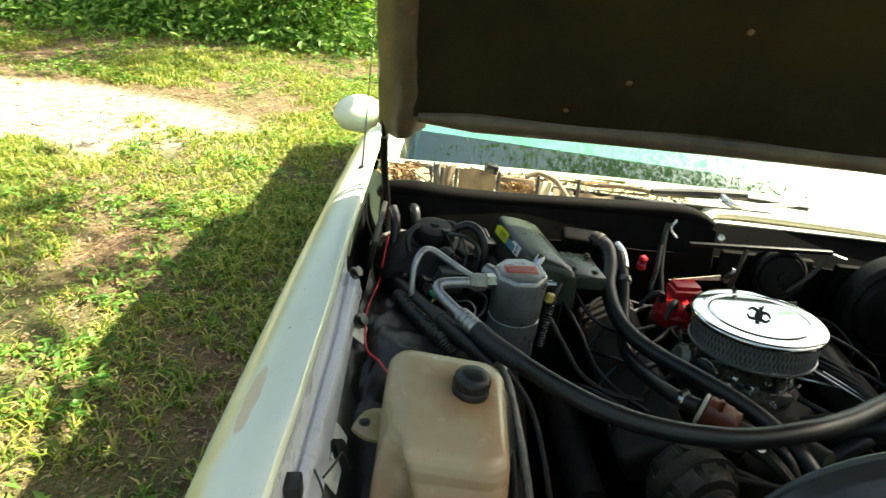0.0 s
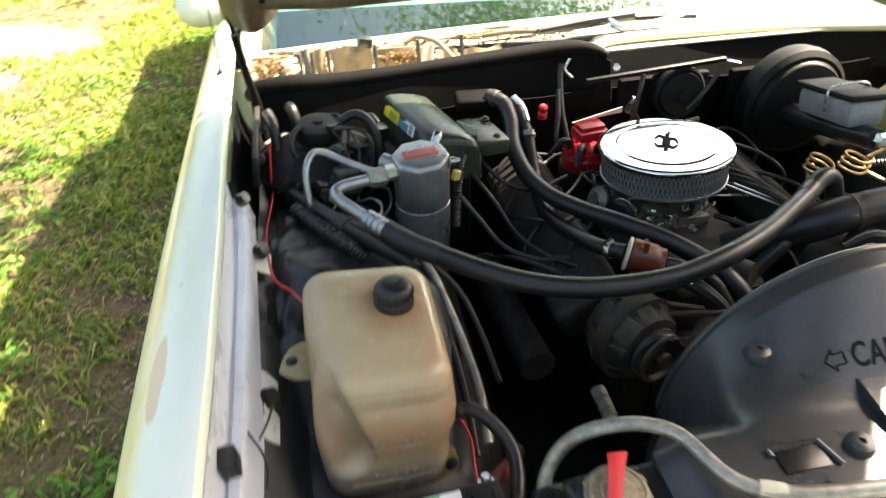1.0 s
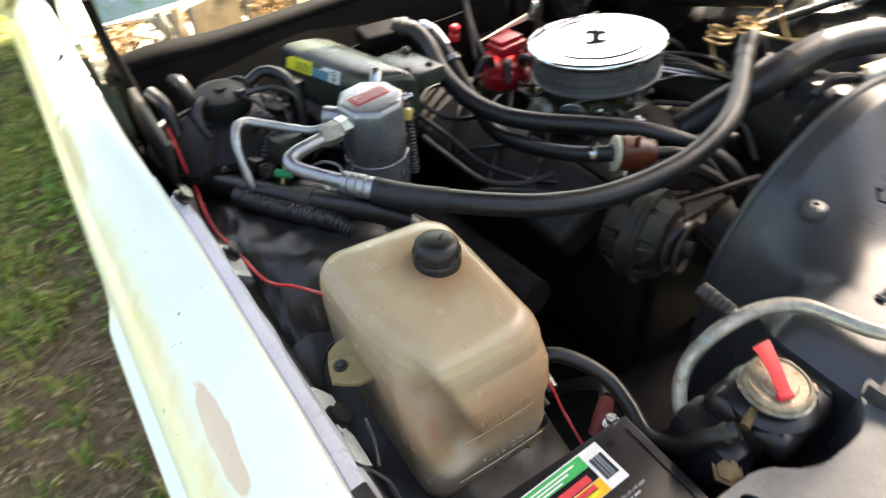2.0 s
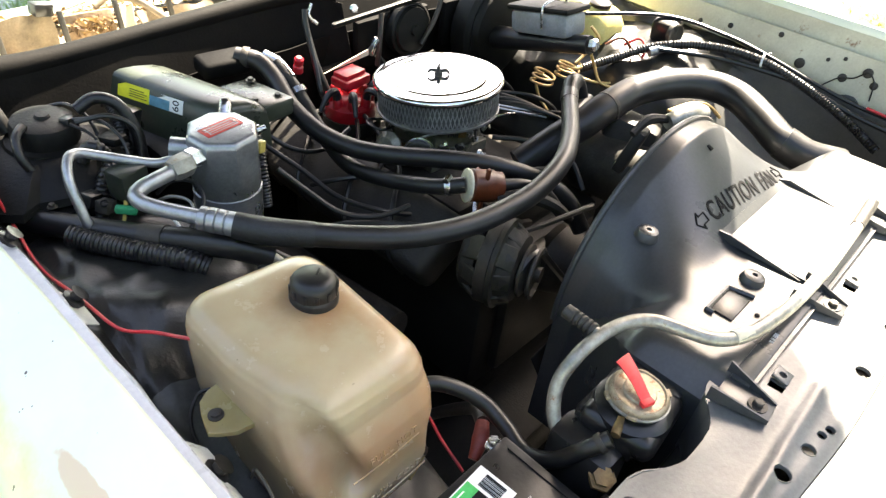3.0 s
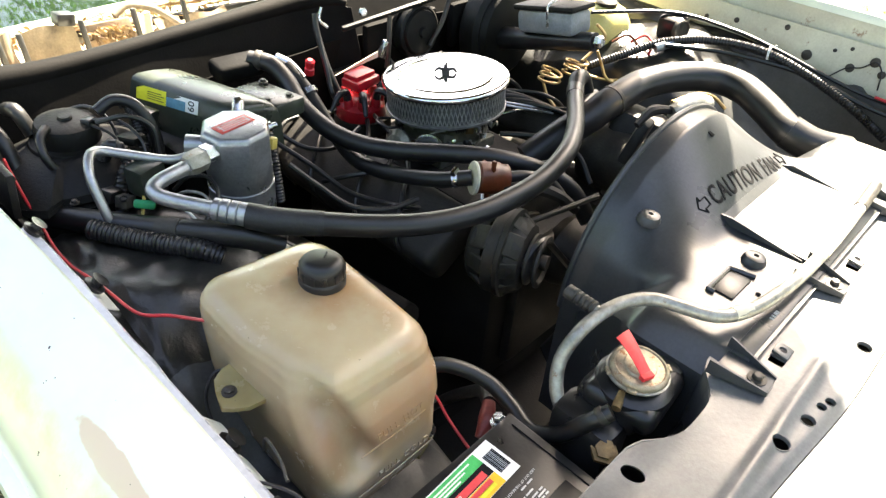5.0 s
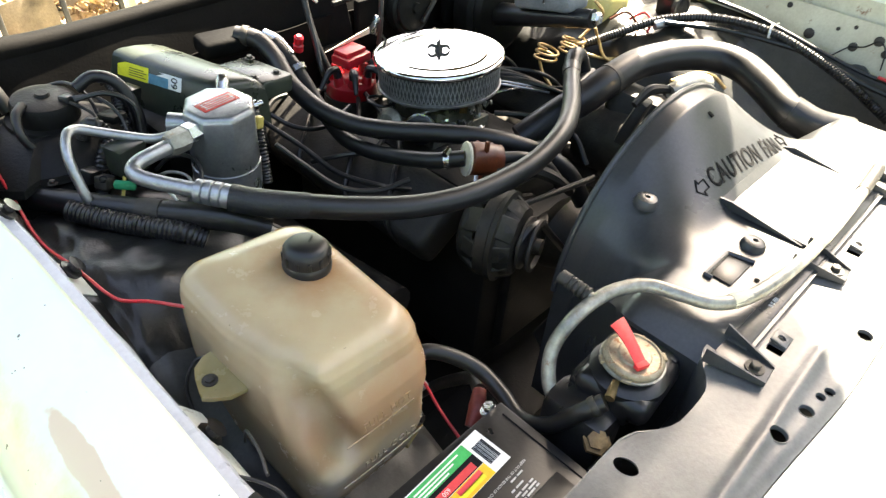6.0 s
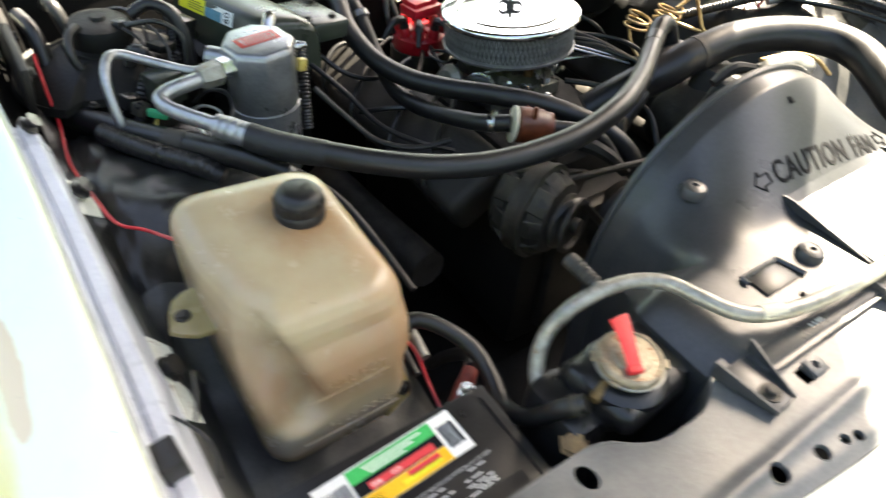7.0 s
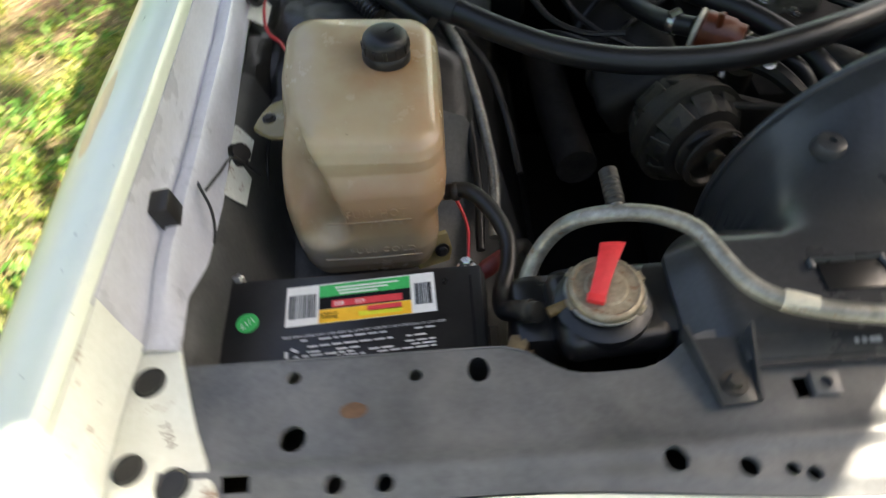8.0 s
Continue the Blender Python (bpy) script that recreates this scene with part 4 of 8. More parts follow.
for side in (-1, 1):
    part("prop_strut", sweep([(side * 0.726, 1.06, 0.97), (side * 0.733, 0.98, 1.18)], 0.005, 8), M["seal"], hood)

# wipers
wiper = part("wiper", sweep([(-0.125, 1.165, 1.010), (0.0, 1.185, 1.012), (0.105, 1.195, 1.014)], [0.008, 0.012, 0.011], 8), M["black_plastic"], car, "black wiper blade")
part("wiper_arm", sweep([(0.04, 1.19, 1.014), (0.06, 1.16, 1.005), (0.11, 1.16, 1.004), (0.22, 1.18, 1.012)], [0.008, 0.010, 0.006, 0.004], 8), M["steel_bright"], wiper)
part("wiper_arm", sweep([(0.09, 1.20, 1.006), (0.16, 1.195, 1.005), (0.25, 1.18, 1.004)], 0.006, 8), M["black_plastic"], wiper)
for side in (-1, 1):
    for y in (0.62, 3.7):
        wheel = part("wheel", lathe([(0.20, -0.09), (0.30, -0.10), (0.325, -0.07), (0.33, 0), (0.325, 0.07), (0.30, 0.10), (0.20, 0.09)], (side * 0.74, y, 0.33), (1, 0, 0), 36), M["tyre"], car)
        part("rim", lathe([(0.2, -0.05), (0.2, 0.05), (0.15, 0.03), (0.05, 0.06), (0, 0.06)], (side * 0.76, y, 0.33), (side, 0, 0), 24), M["can_paint"], wheel)

# black hood bumper and clips on the fender flange
bump = block((-0.7340, 0.233, 0.9715), (0.0175, 0.024, 0.030), 0.0025, (6, -4, 4))
bumper_stop = solo("hood_bumper", bump, M["rubber"], "small black rubber hood bumper on the white fender gutter", "hood bumper")
for (x, y, z), s in (((-0.738, 0.683, 0.985), 1.0), ((-0.717, 0.605, 0.944), 1.1), ((-0.711, 0.358, 0.912), 1.2)):
    clip = part("flange_clip", lathe([(0.010 * s, 0), (0.011 * s, 0.004), (0.006 * s, 0.006), (0.006 * s, 0.011), (0.009 * s, 0.013), (0, 0.014)], (x, y, z), (0.7, -0.2, 0.6), 12), M["black_plastic"], car, "black plastic clip")
for yc, half, top, tip in ((0.606, 0.032, (0.7225, 0.939), (0.7040, 0.918)), (0.376, 0.022, (0.7150, 0.921), (0.6985, 0.902)), (0.328, 0.028, (0.7130, 0.917), (0.7000, 0.888))):
    part("flange_tab", sheet(lambda u, v: Vector((-top[0] + (top[0] - tip[0]) * v - 0.002 * math.sin(v * 3), yc + half * u * (1 - 0.30 * v ** 2), top[1] + (tip[1] - top[1]) * v ** 1.5)), span(-1, 1, 9), span(0, 1, 5), 0.0012), M["white_plate"], car, "white painted tab with a brown stain")


# ---------- coolant reservoir ----------
def rounded_rect(x0, x1, y0, y1, r, n=6):
    pts = []
    for cx, cy, a0 in ((x1 - r, y0 + r, -90), (x1 - r, y1 - r, 0), (x0 + r, y1 - r, 90), (x0 + r, y0 + r, 180)):
        for k in range(n + 1):
            a = radians(a0 + 90 * k / n)
            pts.append((cx + r * math.cos(a), cy + r * math.sin(a)))
    return pts


TANK_ROWS = [(0.78, -0.646, -0.535, 0.3, 0.45, 0.02), (0.786, -0.658, -0.524, 0.286, 0.47, 0.024), (0.805, -0.662, -0.52, 0.28, 0.48, 0.026), (0.83, -0.663, -0.516, 0.277, 0.486, 0.026), (0.852, -0.664, -0.516, 0.278, 0.49, 0.026), (0.868, -0.665, -0.514, 0.28, 0.493, 0.026), (0.882, -0.666, -0.506, 0.283, 0.495, 0.028),
             (0.9, -0.666, -0.503, 0.288, 0.497, 0.03), (0.925, -0.666, -0.504, 0.299, 0.499, 0.03), (0.94, -0.665, -0.504, 0.302, 0.5, 0.03), (0.95, -0.663, -0.506, 0.306, 0.499, 0.03), (0.958, -0.658, -0.511, 0.313, 0.495, 0.028), (0.963, -0.645, -0.52, 0.325, 0.487, 0.024), (0.9655, -0.625, -0.54, 0.35, 0.47, 0.018), (0.9665, -0.603, -0.56, 0.38, 0.44, 0.01)]


def dense_outline(pts):
    """Adds points along the four straight sides of a rounded rectangle."""
    out = []
    for k, (a, b) in enumerate(zip(pts, pts[1:] + pts[:1])):
        out.append(a)
        if k % 7 == 6:
            out += [(a[0] + (b[0] - a[0]) * f / 22, a[1] + (b[1] - a[1]) * f / 22) for f in range(1, 22)]
    return out


def reservoir_body():
    zs = sorted(set(span(0.786, 0.955, 48) + [r[0] for r in TANK_ROWS]))
    bm = bmesh.new()
    loops = []
    for z in zs:
        x0, x1, y0, y1, r = lerp_list(TANK_ROWS, z)
        lp = []
        for x, y in dense_outline(rounded_rect(x0, x1, y0, y1, r)):
            tilt = smooth01(0.90, 0.96, z) * (-(x + 0.58) * 0.09 + (y - 0.40) * 0.07)
            zz = z + tilt
            # slanting hollow from the outer front corner down to the middle of the front
            ax, az, bx, bz = -0.655, 0.952, -0.628, 0.868
            f = max(0.0, min(1.0, ((x - ax) * (bx - ax) + (z - az) * (bz - az)) / ((bx - ax) ** 2 + (bz - az) ** 2)))
            dist = math.hypot(x - ax - f * (bx - ax), z - az - f * (bz - az))
            d = math.exp(-(dist / 0.019) ** 3.0) * (1 - smooth01(0.33, 0.42, y))
            x += 0.011 * d
            y += 0.021 * d
            # swollen lower front
            y -= 0.004 * math.exp(-(((x + 0.63) / 0.03) ** 2 + ((z - 0.848) / 0.013) ** 2)) * (1 - smooth01(0.29, 0.33, y))
            lp.append(bm.verts.new((-0.5725 + (x + 0.582) * 1.035, 0.40 + (y - 0.395) * 1.03, zz + 0.004)))
        loops.append(lp)
    n = len(loops[0])
    for a, b in zip(loops, loops[1:]):
        for k in range(n):
            bm.faces.new((a[k], a[(k + 1) % n], b[(k + 1) % n], b[k]))
    bm.faces.new(loops[0][::-1])
    bm.faces.new(loops[-1])
    return bm


res = thing("coolant_reservoir", (-0.58, 0.39, 0.78), "yellowed milky plastic coolant reservoir stained brown, with black cap", "coolant tank")
res_body = part("body", reservoir_body(), M["tank"], res, angle=60)
neck = part("neck", lathe([(0.021, 0), (0.020, 0.012), (0.018, 0.012)], (-0.545, 0.430, 0.960), (0.06, 0.05, 1), 24), M["tank"], res)
cap_bm = lathe([(0.0235, 0.0), (0.0252, 0.0015), (0.0254, 0.008), (0.0246, 0.0100), (0.0240, 0.0115), (0.0246, 0.0135), (0.0242, 0.0230), (0.0228, 0.0275), (0.0195, 0.0310), (0.0130, 0.0330), (0.0, 0.0337)], (-0.545, 0.430, 0.9660), (0.07, 0.05, 1), 40)
res_cap = part("cap", cap_bm, M["rubber_shiny"], res, "glossy black domed screw cap")
for k in range(12):
    a = 2 * math.pi * k / 12
    part("cap_grip", block((-0.5440 + 0.0243 * math.cos(a), 0.4308 + 0.0243 * math.sin(a), 0.9845), (0.0018, 0.0042, 0.010), 0.0007, (0, 0, math.degrees(a))), M["rubber_shiny"], res_cap)
part("cap_print", block((-0.5400, 0.4300, 0.9993), (0.016, 0.0025, 0.0008), 0.0003, (3, -4, 35)), M["rubber_shiny"], res_cap)
ear_bm = prism([(-0.655, 0.374), (-0.675, 0.377), (-0.688, 0.386), (-0.695, 0.393), (-0.692, 0.404), (-0.688, 0.416), (-0.682, 0.429), (-0.670, 0.436), (-0.655, 0.438)], 0.914, 0.9195, 0.0015)
part("mounting_ear", ear_bm, M["tank_ear"], res, "yellowed translucent side ear")
part("ear_bolt", bolt((-0.679, 0.405, 0.9195), (0, 0, 1), 0.0050, 0.003), M["dirty_steel"], res)
ear2 = placed(prism([(-0.022, -0.018), (0.014, -0.020), (0.020, -0.006), (0.018, 0.016), (-0.022, 0.020)], -0.004, 0.004, 0.0015), Matrix.Translation((-0.512, 0.302, 0.803)) @ Euler((radians(72), 0, radians(20))).to_matrix().to_4x4())
part("mounting_ear", ear2, M["tank_ear"], res, "moulded front ear")
part("ear_bolt", bolt((-0.503, 0.298, 0.805), (0.3, -0.9, 0.3), 0.0055, 0.004), M["black_plastic"], res)
for word, xc, zc, yy, lean, l0, l1 in (("FULL HOT", -0.564, 0.889, 0.2830, 72, -0.616, -0.530), ("FULL COLD", -0.564, 0.839, 0.2766, 89, -0.626, -0.523)):
    part("moulded_mark", placed(text_mesh(word, 0.0118, 0.0005, 1.18, 0.0002), Matrix.Translation((xc, yy, zc)) @ Euler((radians(lean), 0, 0)).to_matrix().to_4x4()), M["tank"], res_body, "raised level mark")
    part("level_line", sweep([(l0, yy - 0.0005, zc - 0.010), ((l0 + l1) / 2, yy - 0.0015, zc - 0.010), (l1, yy - 0.0005, zc - 0.010)], 0.0008, 6), M["tank"], res_body)
part("outlet", sweep([(-0.510, 0.33, 0.862), (-0.490, 0.331, 0.862)], 0.008, 12), M["tank"], res)

# ---------- battery ----------
battery = thing("battery", (-0.587, 0.135, 0.735), "black car battery with a colour label in the front corner", "battery")
case = part("case", block((-0.587, 0.1385, 0.800), (0.252, 0.174, 0.130), 0.005), M["black_plastic"], battery)
part("top_cover", block((-0.587, 0.1385, 0.868), (0.246, 0.168, 0.014), 0.003), M["black_plastic"], battery)
part("vent_strip", block((-0.587, 0.105, 0.8755), (0.20, 0.055, 0.003), 0.001), M["black_plastic"], battery)
part("cover_seam", block((-0.475, 0.160, 0.8755), (0.0012, 0.10, 0.0012), 0.0004), M["ink"], battery)
for x, y in ((-0.700, 0.222), (-0.478, 0.222)):
    part("terminal_bolt", bolt((x, y + 0.002, 0.868), (0, 0.35, 1), 0.0065, 0.008), M["steel_bright"], battery)
LABEL = Matrix.Translation((-0.5785, 0.1905, 0.8754)) @ Euler((0, 0, radians(183))).to_matrix().to_4x4()


def on_label(cx, cy, w, h, lift=0.0004):
    return placed(block((0, 0, 0), (w, h, 0.0004), 0), LABEL @ Matrix.Translation((cx, cy, lift)))


lab = part("label", on_label(0, 0, 0.140, 0.044, 0.0002), M["white_label"], battery, "white, green, red and yellow paper label")
part("green_band", on_label(-0.004, -0.0135, 0.086, 0.014, 0.0006), M["green_label"], lab)
part("dark_band", on_label(-0.004, 0.000, 0.086, 0.0135, 0.0006), M["ink"], lab)
part("red_band", on_label(-0.006, 0.002, 0.066, 0.0075, 0.0009), M["red_label"], lab)
part("yellow_band", on_label(-0.004, 0.0145, 0.086, 0.0145, 0.0006), M["orange_label"], lab)
part("emblem", on_label(-0.022, 0.0115, 0.032, 0.006, 0.0009), M["red_label"], lab)
part("emblem", on_label(-0.018, 0.0160, 0.040, 0.005, 0.0009), M["yellow_label"], lab)
for cx, w0, n, h in ((0.0545, 0.024, 13, 0.026), (-0.0585, 0.014, 9, 0.024)):
    for k in range(n):
        part("barcode_bar", on_label(cx - w0 / 2 + w0 * k / (n - 1), 0.001, random.choice((0.0006, 0.0010, 0.0014)), h, 0.0006), M["ink"], lab)
for k in range(3):
    part("print_line", on_label(-0.006 + 0.004 * k, -0.0160 + 0.0035 * k, 0.060 - 0.012 * k, 0.0016, 0.0009), M["white_label"], lab)
for word, x, y, s, mm in (("800", 0.020, 0.002, 0.0062, "white_label"), ("650", 0.0005, 0.002, 0.0062, "white_label"), ("12-VOLT", 0.029, 0.0120, 0.0045, "ink"), ("Battery", 0.029, 0.0165, 0.0050, "ink")):
    part("print_word", placed(text_mesh(word, s, 0.0001), LABEL @ Matrix.Translation((x, y, 0.0013)) @ Euler((0, 0, 0)).to_matrix().to_4x4()), M[mm], lab)
# printed warning in pale ink
for row in range(5):
    x = -0.066
    while x < 0.050:
        w = random.uniform(0.004, 0.012)
        if random.random() < 0.82:
            part("warning_line", on_label(x + w / 2, 0.0385 + 0.0052 * row + 0.002 * math.sin(row), w, 0.0017, 0.0012), M["pale_ink"], battery)
        x += w + 0.0022
part("warning_text", placed(text_mesh("KEEP OUT OF THE REACH OF CHILDREN. DO NOT TIP. KEEP VENT CAPS TIGHT AND LEVEL.", 0.0036, 0.0001), LABEL @ Matrix.Translation((-0.002, 0.0335, 0.0012))), M["pale_ink"], battery)
for k in range(3):
    a = 2 * math.pi * k / 3
    part("recycling_arrow", placed(block((0, 0, 0), (0.0075, 0.0028, 0.0003), 0), LABEL @ Matrix.Translation((0.062 + 0.0048 * math.cos(a), 0.052 + 0.0048 * math.sin(a), 0.0012)) @ Euler((0, 0, a + 1.57)).to_matrix().to_4x4()), M["pale_ink"], battery)
dot = part("date_sticker", lathe([(0.0105, 0), (0.0105, 0.0004), (0, 0.0004)], (-0.683, 0.173, 0.8752), (0, 0, 1), 28), M["green_label"], battery, "round green date sticker")
part("date_mark", placed(text_mesh("1/17", 0.0085, 0.0001), Matrix.Translation((-0.683, 0.173, 0.8758)) @ Euler((0, 0, radians(215))).to_matrix().to_4x4()), M["white_label"], dot)

# ---------- radiator, cap and pipe ----------
rad = thing("radiator", (0, 0.15, 0.45), "black radiator tank with tarnished filler cap and brass fitting", "radiator")
part("core", block((0, 0.150, 0.66), (0.80, 0.045, 0.44), 0.005), M["cast_iron"], rad)
part("top_tank", block((-0.03, 0.148, 0.898), (0.76, 0.075, 0.035), 0.012), M["black_plastic"], rad)
part("side_tank", block((-0.417, 0.155, 0.70), (0.05, 0.075, 0.40), 0.014), M["black_plastic"], rad)
part("tank_shoulder", block((-0.362, 0.142, 0.903), (0.096, 0.082, 0.030), 0.013, (0, 4, 6), None, 4), M["black_plastic"], rad)
part("neck_collar", lathe([(0.041, 0), (0.040, 0.006), (0.034, 0.010), (0.026, 0.012)], (-0.368, 0.141, 0.914), (0, 0, 1), 28), M["black_plastic"], rad)
neckp = part("filler_neck", lathe([(0.024, 0), (0.024, 0.014), (0.032, 0.016), (0.033, 0.019), (0.030, 0.020)], (-0.368, 0.141, 0.916), (0, 0, 1), 30), M["old_pipe"], rad)
rcap = part("radiator_cap", lathe([(0.0304, 0.0), (0.0311, 0.002), (0.0308, 0.0055), (0.0287, 0.008), (0.0267, 0.0085), (0.0253, 0.0070), (0.0175, 0.0070), (0.0160, 0.0085), (0.0, 0.0088)], (-0.368, 0.141, 0.9345), (0.03, -0.05, 1), 36), M["rusty_cap"], rad, "tarnished rusty filler cap")
for a in (20, 140, 200, 320):
    part("cap_ear", block((-0.368 + 0.032 * math.cos(radians(a)), 0.141 + 0.032 * math.sin(radians(a)), 0.936), (0.005, 0.010, 0.004), 0.0012, (0, 0, a)), M["rusty_cap"], rcap)
tag = bmesh.new()
ring = []
for u in span(0, 1, 9):
    p = Vector((-0.3775 + 0.019 * u, 0.1290 + 0.043 * u, 0.9462 + 0.010 * u + 0.004 * math.sin(u * 2.6)))
    w = 0.0068 + 0.0036 * u ** 2
    ring.append((p, w))
sheet(lambda i, v: ring[int(i)][0] + Vector((v * ring[int(i)][1], -0.1 * v * 0.01, 0.001 * (1 - v * v))), range(9), (-1, -0.5, 0, 0.5, 1), 0.0012, tag)
part("red_lever", tag, M["red_tag"], rcap, "flat red pressure lever")
part("lever_end", block((-0.3785, 0.1275, 0.9450), (0.0145, 0.007, 0.006), 0.0012, (0, 0, -20)), M["red_tag"], rcap)
part("overflow_nipple", sweep([(-0.395, 0.140, 0.922), (-0.414, 0.134, 0.919)], 0.0050, 12), M["brass"], rad)
part("brass_fitting", lathe([(0.014, 0), (0.014, 0.012), (0.010, 0.012), (0.010, 0.020), (0, 0.020)], (-0.432, 0.126, 0.874), (-0.4, -0.2, 0.85), 6), M["brass"], rad, "brass fitting")
part("sensor_plug", block((-0.455, 0.106, 0.872), (0.022, 0.016, 0.014), 0.003), M["black_plastic"], rad)

pipe = thing("coolant_pipe", (-0.3, 0.15, 0.95), "tarnished silver metal pipe bent round the radiator neck", "pipe")
PIPE = [(-0.431, 0.160, 0.850), (-0.429, 0.168, 0.870), (-0.422, 0.195, 0.892), (-0.405, 0.210, 0.918), (-0.383, 0.209, 0.945), (-0.348, 0.205, 0.956), (-0.315, 0.195, 0.960), (-0.291, 0.176, 0.962), (-0.279, 0.145, 0.963), (-0.269, 0.122, 0.963), (-0.251, 0.106, 0.962), (-0.219, 0.093, 0.962), (-0.16, 0.083, 0.963), (-0.08, 0.078, 0.965), (0.066, 0.080, 0.968), (0.16, 0.085, 0.970)]
part("tube", sweep(PIPE, 0.0076, 14, 8), M["old_pipe"], pipe)
for a, b in ((10, 11), (13, 14)):
    part("peeling_coat", sweep([Vector(PIPE[a]).lerp(Vector(PIPE[b]), f) for f in (0.1, 0.4, 0.8)], [0.0083, 0.0087, 0.0081], 12, 4), M["ivory"], pipe, "flaking pale coating")
part("peeling_coat", sweep([Vector(PIPE[14]).lerp(Vector(PIPE[15]), f) for f in (0.1, 0.9)], 0.0086, 12, 4), M["dirty_steel"], pipe)
part("tee", sweep([(-0.348, 0.203, 0.957), (-0.348, 0.222, 0.957)], 0.0060, 12), M["old_pipe"], pipe)
barb = bmesh.new()
for k in range(5):
    lathe([(0.0065, 0), (0.0085, 0.002), (0.0085, 0.005), (0.0065, 0.007)], Vector((-0.348, 0.212 + 0.0062 * k, 0.957 + 0.0004 * k)), (0, 1, 0.06), 12, barb)
lathe([(0.0080, 0), (0.0085, 0.002), (0.0085, 0.010), (0.004, 0.012), (0, 0.012)], (-0.348, 0.240, 0.9585), (0, 1, 0.06), 12, barb)
part("hose_barb", barb, M["dirty_steel"], pipe, "ribbed hose barb")

# ---------- fan shroud ----------
SX, SZ, SR = 0.014, 0.803, 0.224


def shroud_s(y):
    """0 on the flat front, rising in a straight slope to 1 at the drum."""
    u = (y - 0.185) / 0.115
    return min(1.0, 0.5 * (u + math.sqrt(u * u + 0.004)))


def shroud_z(x, y):
    dx = abs(x - SX)
    arch = SZ + math.sqrt(max(0.0, SR ** 2 - dx ** 2)) if dx < SR else SZ
    flat = 0.9430
    if x < -0.27:
        flat -= 0.03 * smooth01(-0.27, -0.33, x)
    s = shroud_s(y)
    return flat + s * (arch - flat)


shroud = thing("fan_shroud", (0, 0.2, 0.9), "dusty dark grey plastic fan shroud with stamped warning", "fan shroud")


def shroud_point(u, y):
    """u runs across the shroud; the far ends turn down its sides."""
    k = shroud_s(y)
    wide = 0.325 * (1 - k) + SR * k
    if abs(u) <= 1:
        x = SX + (math.sin(u * math.pi / 2) * k + u * (1 - k)) * wide
        return Vector((x, y, shroud_z(x, y)))
    x = SX + math.copysign(wide, u)
    return Vector((x, y, shroud_z(x, y) - 0.22 * (abs(u) - 1) * 2))


sh_body = part("shell", sheet(shroud_point, span(-1.5, 1.5, 150), [0.062] + span(0.085, 0.298, 40) + [0.3005, 0.304, 0.312, 0.322, 0.328], 0.003), M["shroud_plastic"], shroud)
part("ring_lip", sweep([(SX + 0.225 * math.sin(a), 0.329, SZ + 0.225 * math.cos(a)) for a in span(-1.6, 1.6, 40)], 0.0045, 8, 2), M["shroud_plastic"], shroud)
# recessed flat panel ahead of the wording
part("recess_floor", sheet(lambda x, y: Vector((x, y, 0.9475 + 0.035 * (y - 0.09))), span(-0.064, 0.136, 10), span(0.088, 0.192, 8), 0.002), M["shroud_plastic"], shroud, "flat glossy panel")
for x in (-0.066, 0.138):
    w = bmesh.new()
    side_pts = [(0.094, 0.9455), (0.205, 0.9455), (0.205, shroud_z(x, 0.205) + 0.0015), (0.190, 0.958)]
    quads = [[w.verts.new((x + o, y, z)) for y, z in side_pts] for o in (-0.0015, 0.0015)]
    w.faces.new(quads[0])
    w.faces.new(quads[1][::-1])
    for q in range(4):
        w.faces.new((quads[0][q], quads[0][(q + 1) % 4], quads[1][(q + 1) % 4], quads[1][q]))
    part("recess_wall", w, M["shroud_plastic"], shroud, "", True)
part("recess_back", sheet(lambda x, v: Vector((x, 0.1915 + 0.012 * v, 0.9510 + (shroud_z(x, 0.2035) + 0.0006 - 0.9510) * v)), span(-0.064, 0.136, 20), span(0, 1, 4), 0.002), M["shroud_plastic"], shroud)


def stamped(body, xc, yc, wide, tall, turn=0.0):
    """Capitals of a given overall width and height laid onto the shroud's slope."""
    bm = text_mesh(body, 0.03, 0.0002, 1.10, -0.0004)
    bmesh.ops.subdivide_edges(bm, edges=[e for e in bm.edges if e.calc_length() > 0.005], cuts=3)
    xs_, ys_ = [v.co.x for v in bm.verts], [v.co.y for v in bm.verts]
    sx, sy = wide / (max(xs_) - min(xs_)), tall / (max(ys_) - min(ys_))
    cx, cy = (max(xs_) + min(xs_)) / 2, (max(ys_) + min(ys_)) / 2
    c, s = math.cos(radians(turn)), math.sin(radians(turn))
    for v in bm.verts:
        u, w = (v.co.x - cx) * sx, (v.co.y - cy) * sy
        x, y = xc + u * c - w * s, yc + u * s + w * c
        v.co = Vector((x, y, shroud_z(x, y) + 0.0010 + v.co.z))
    return bm


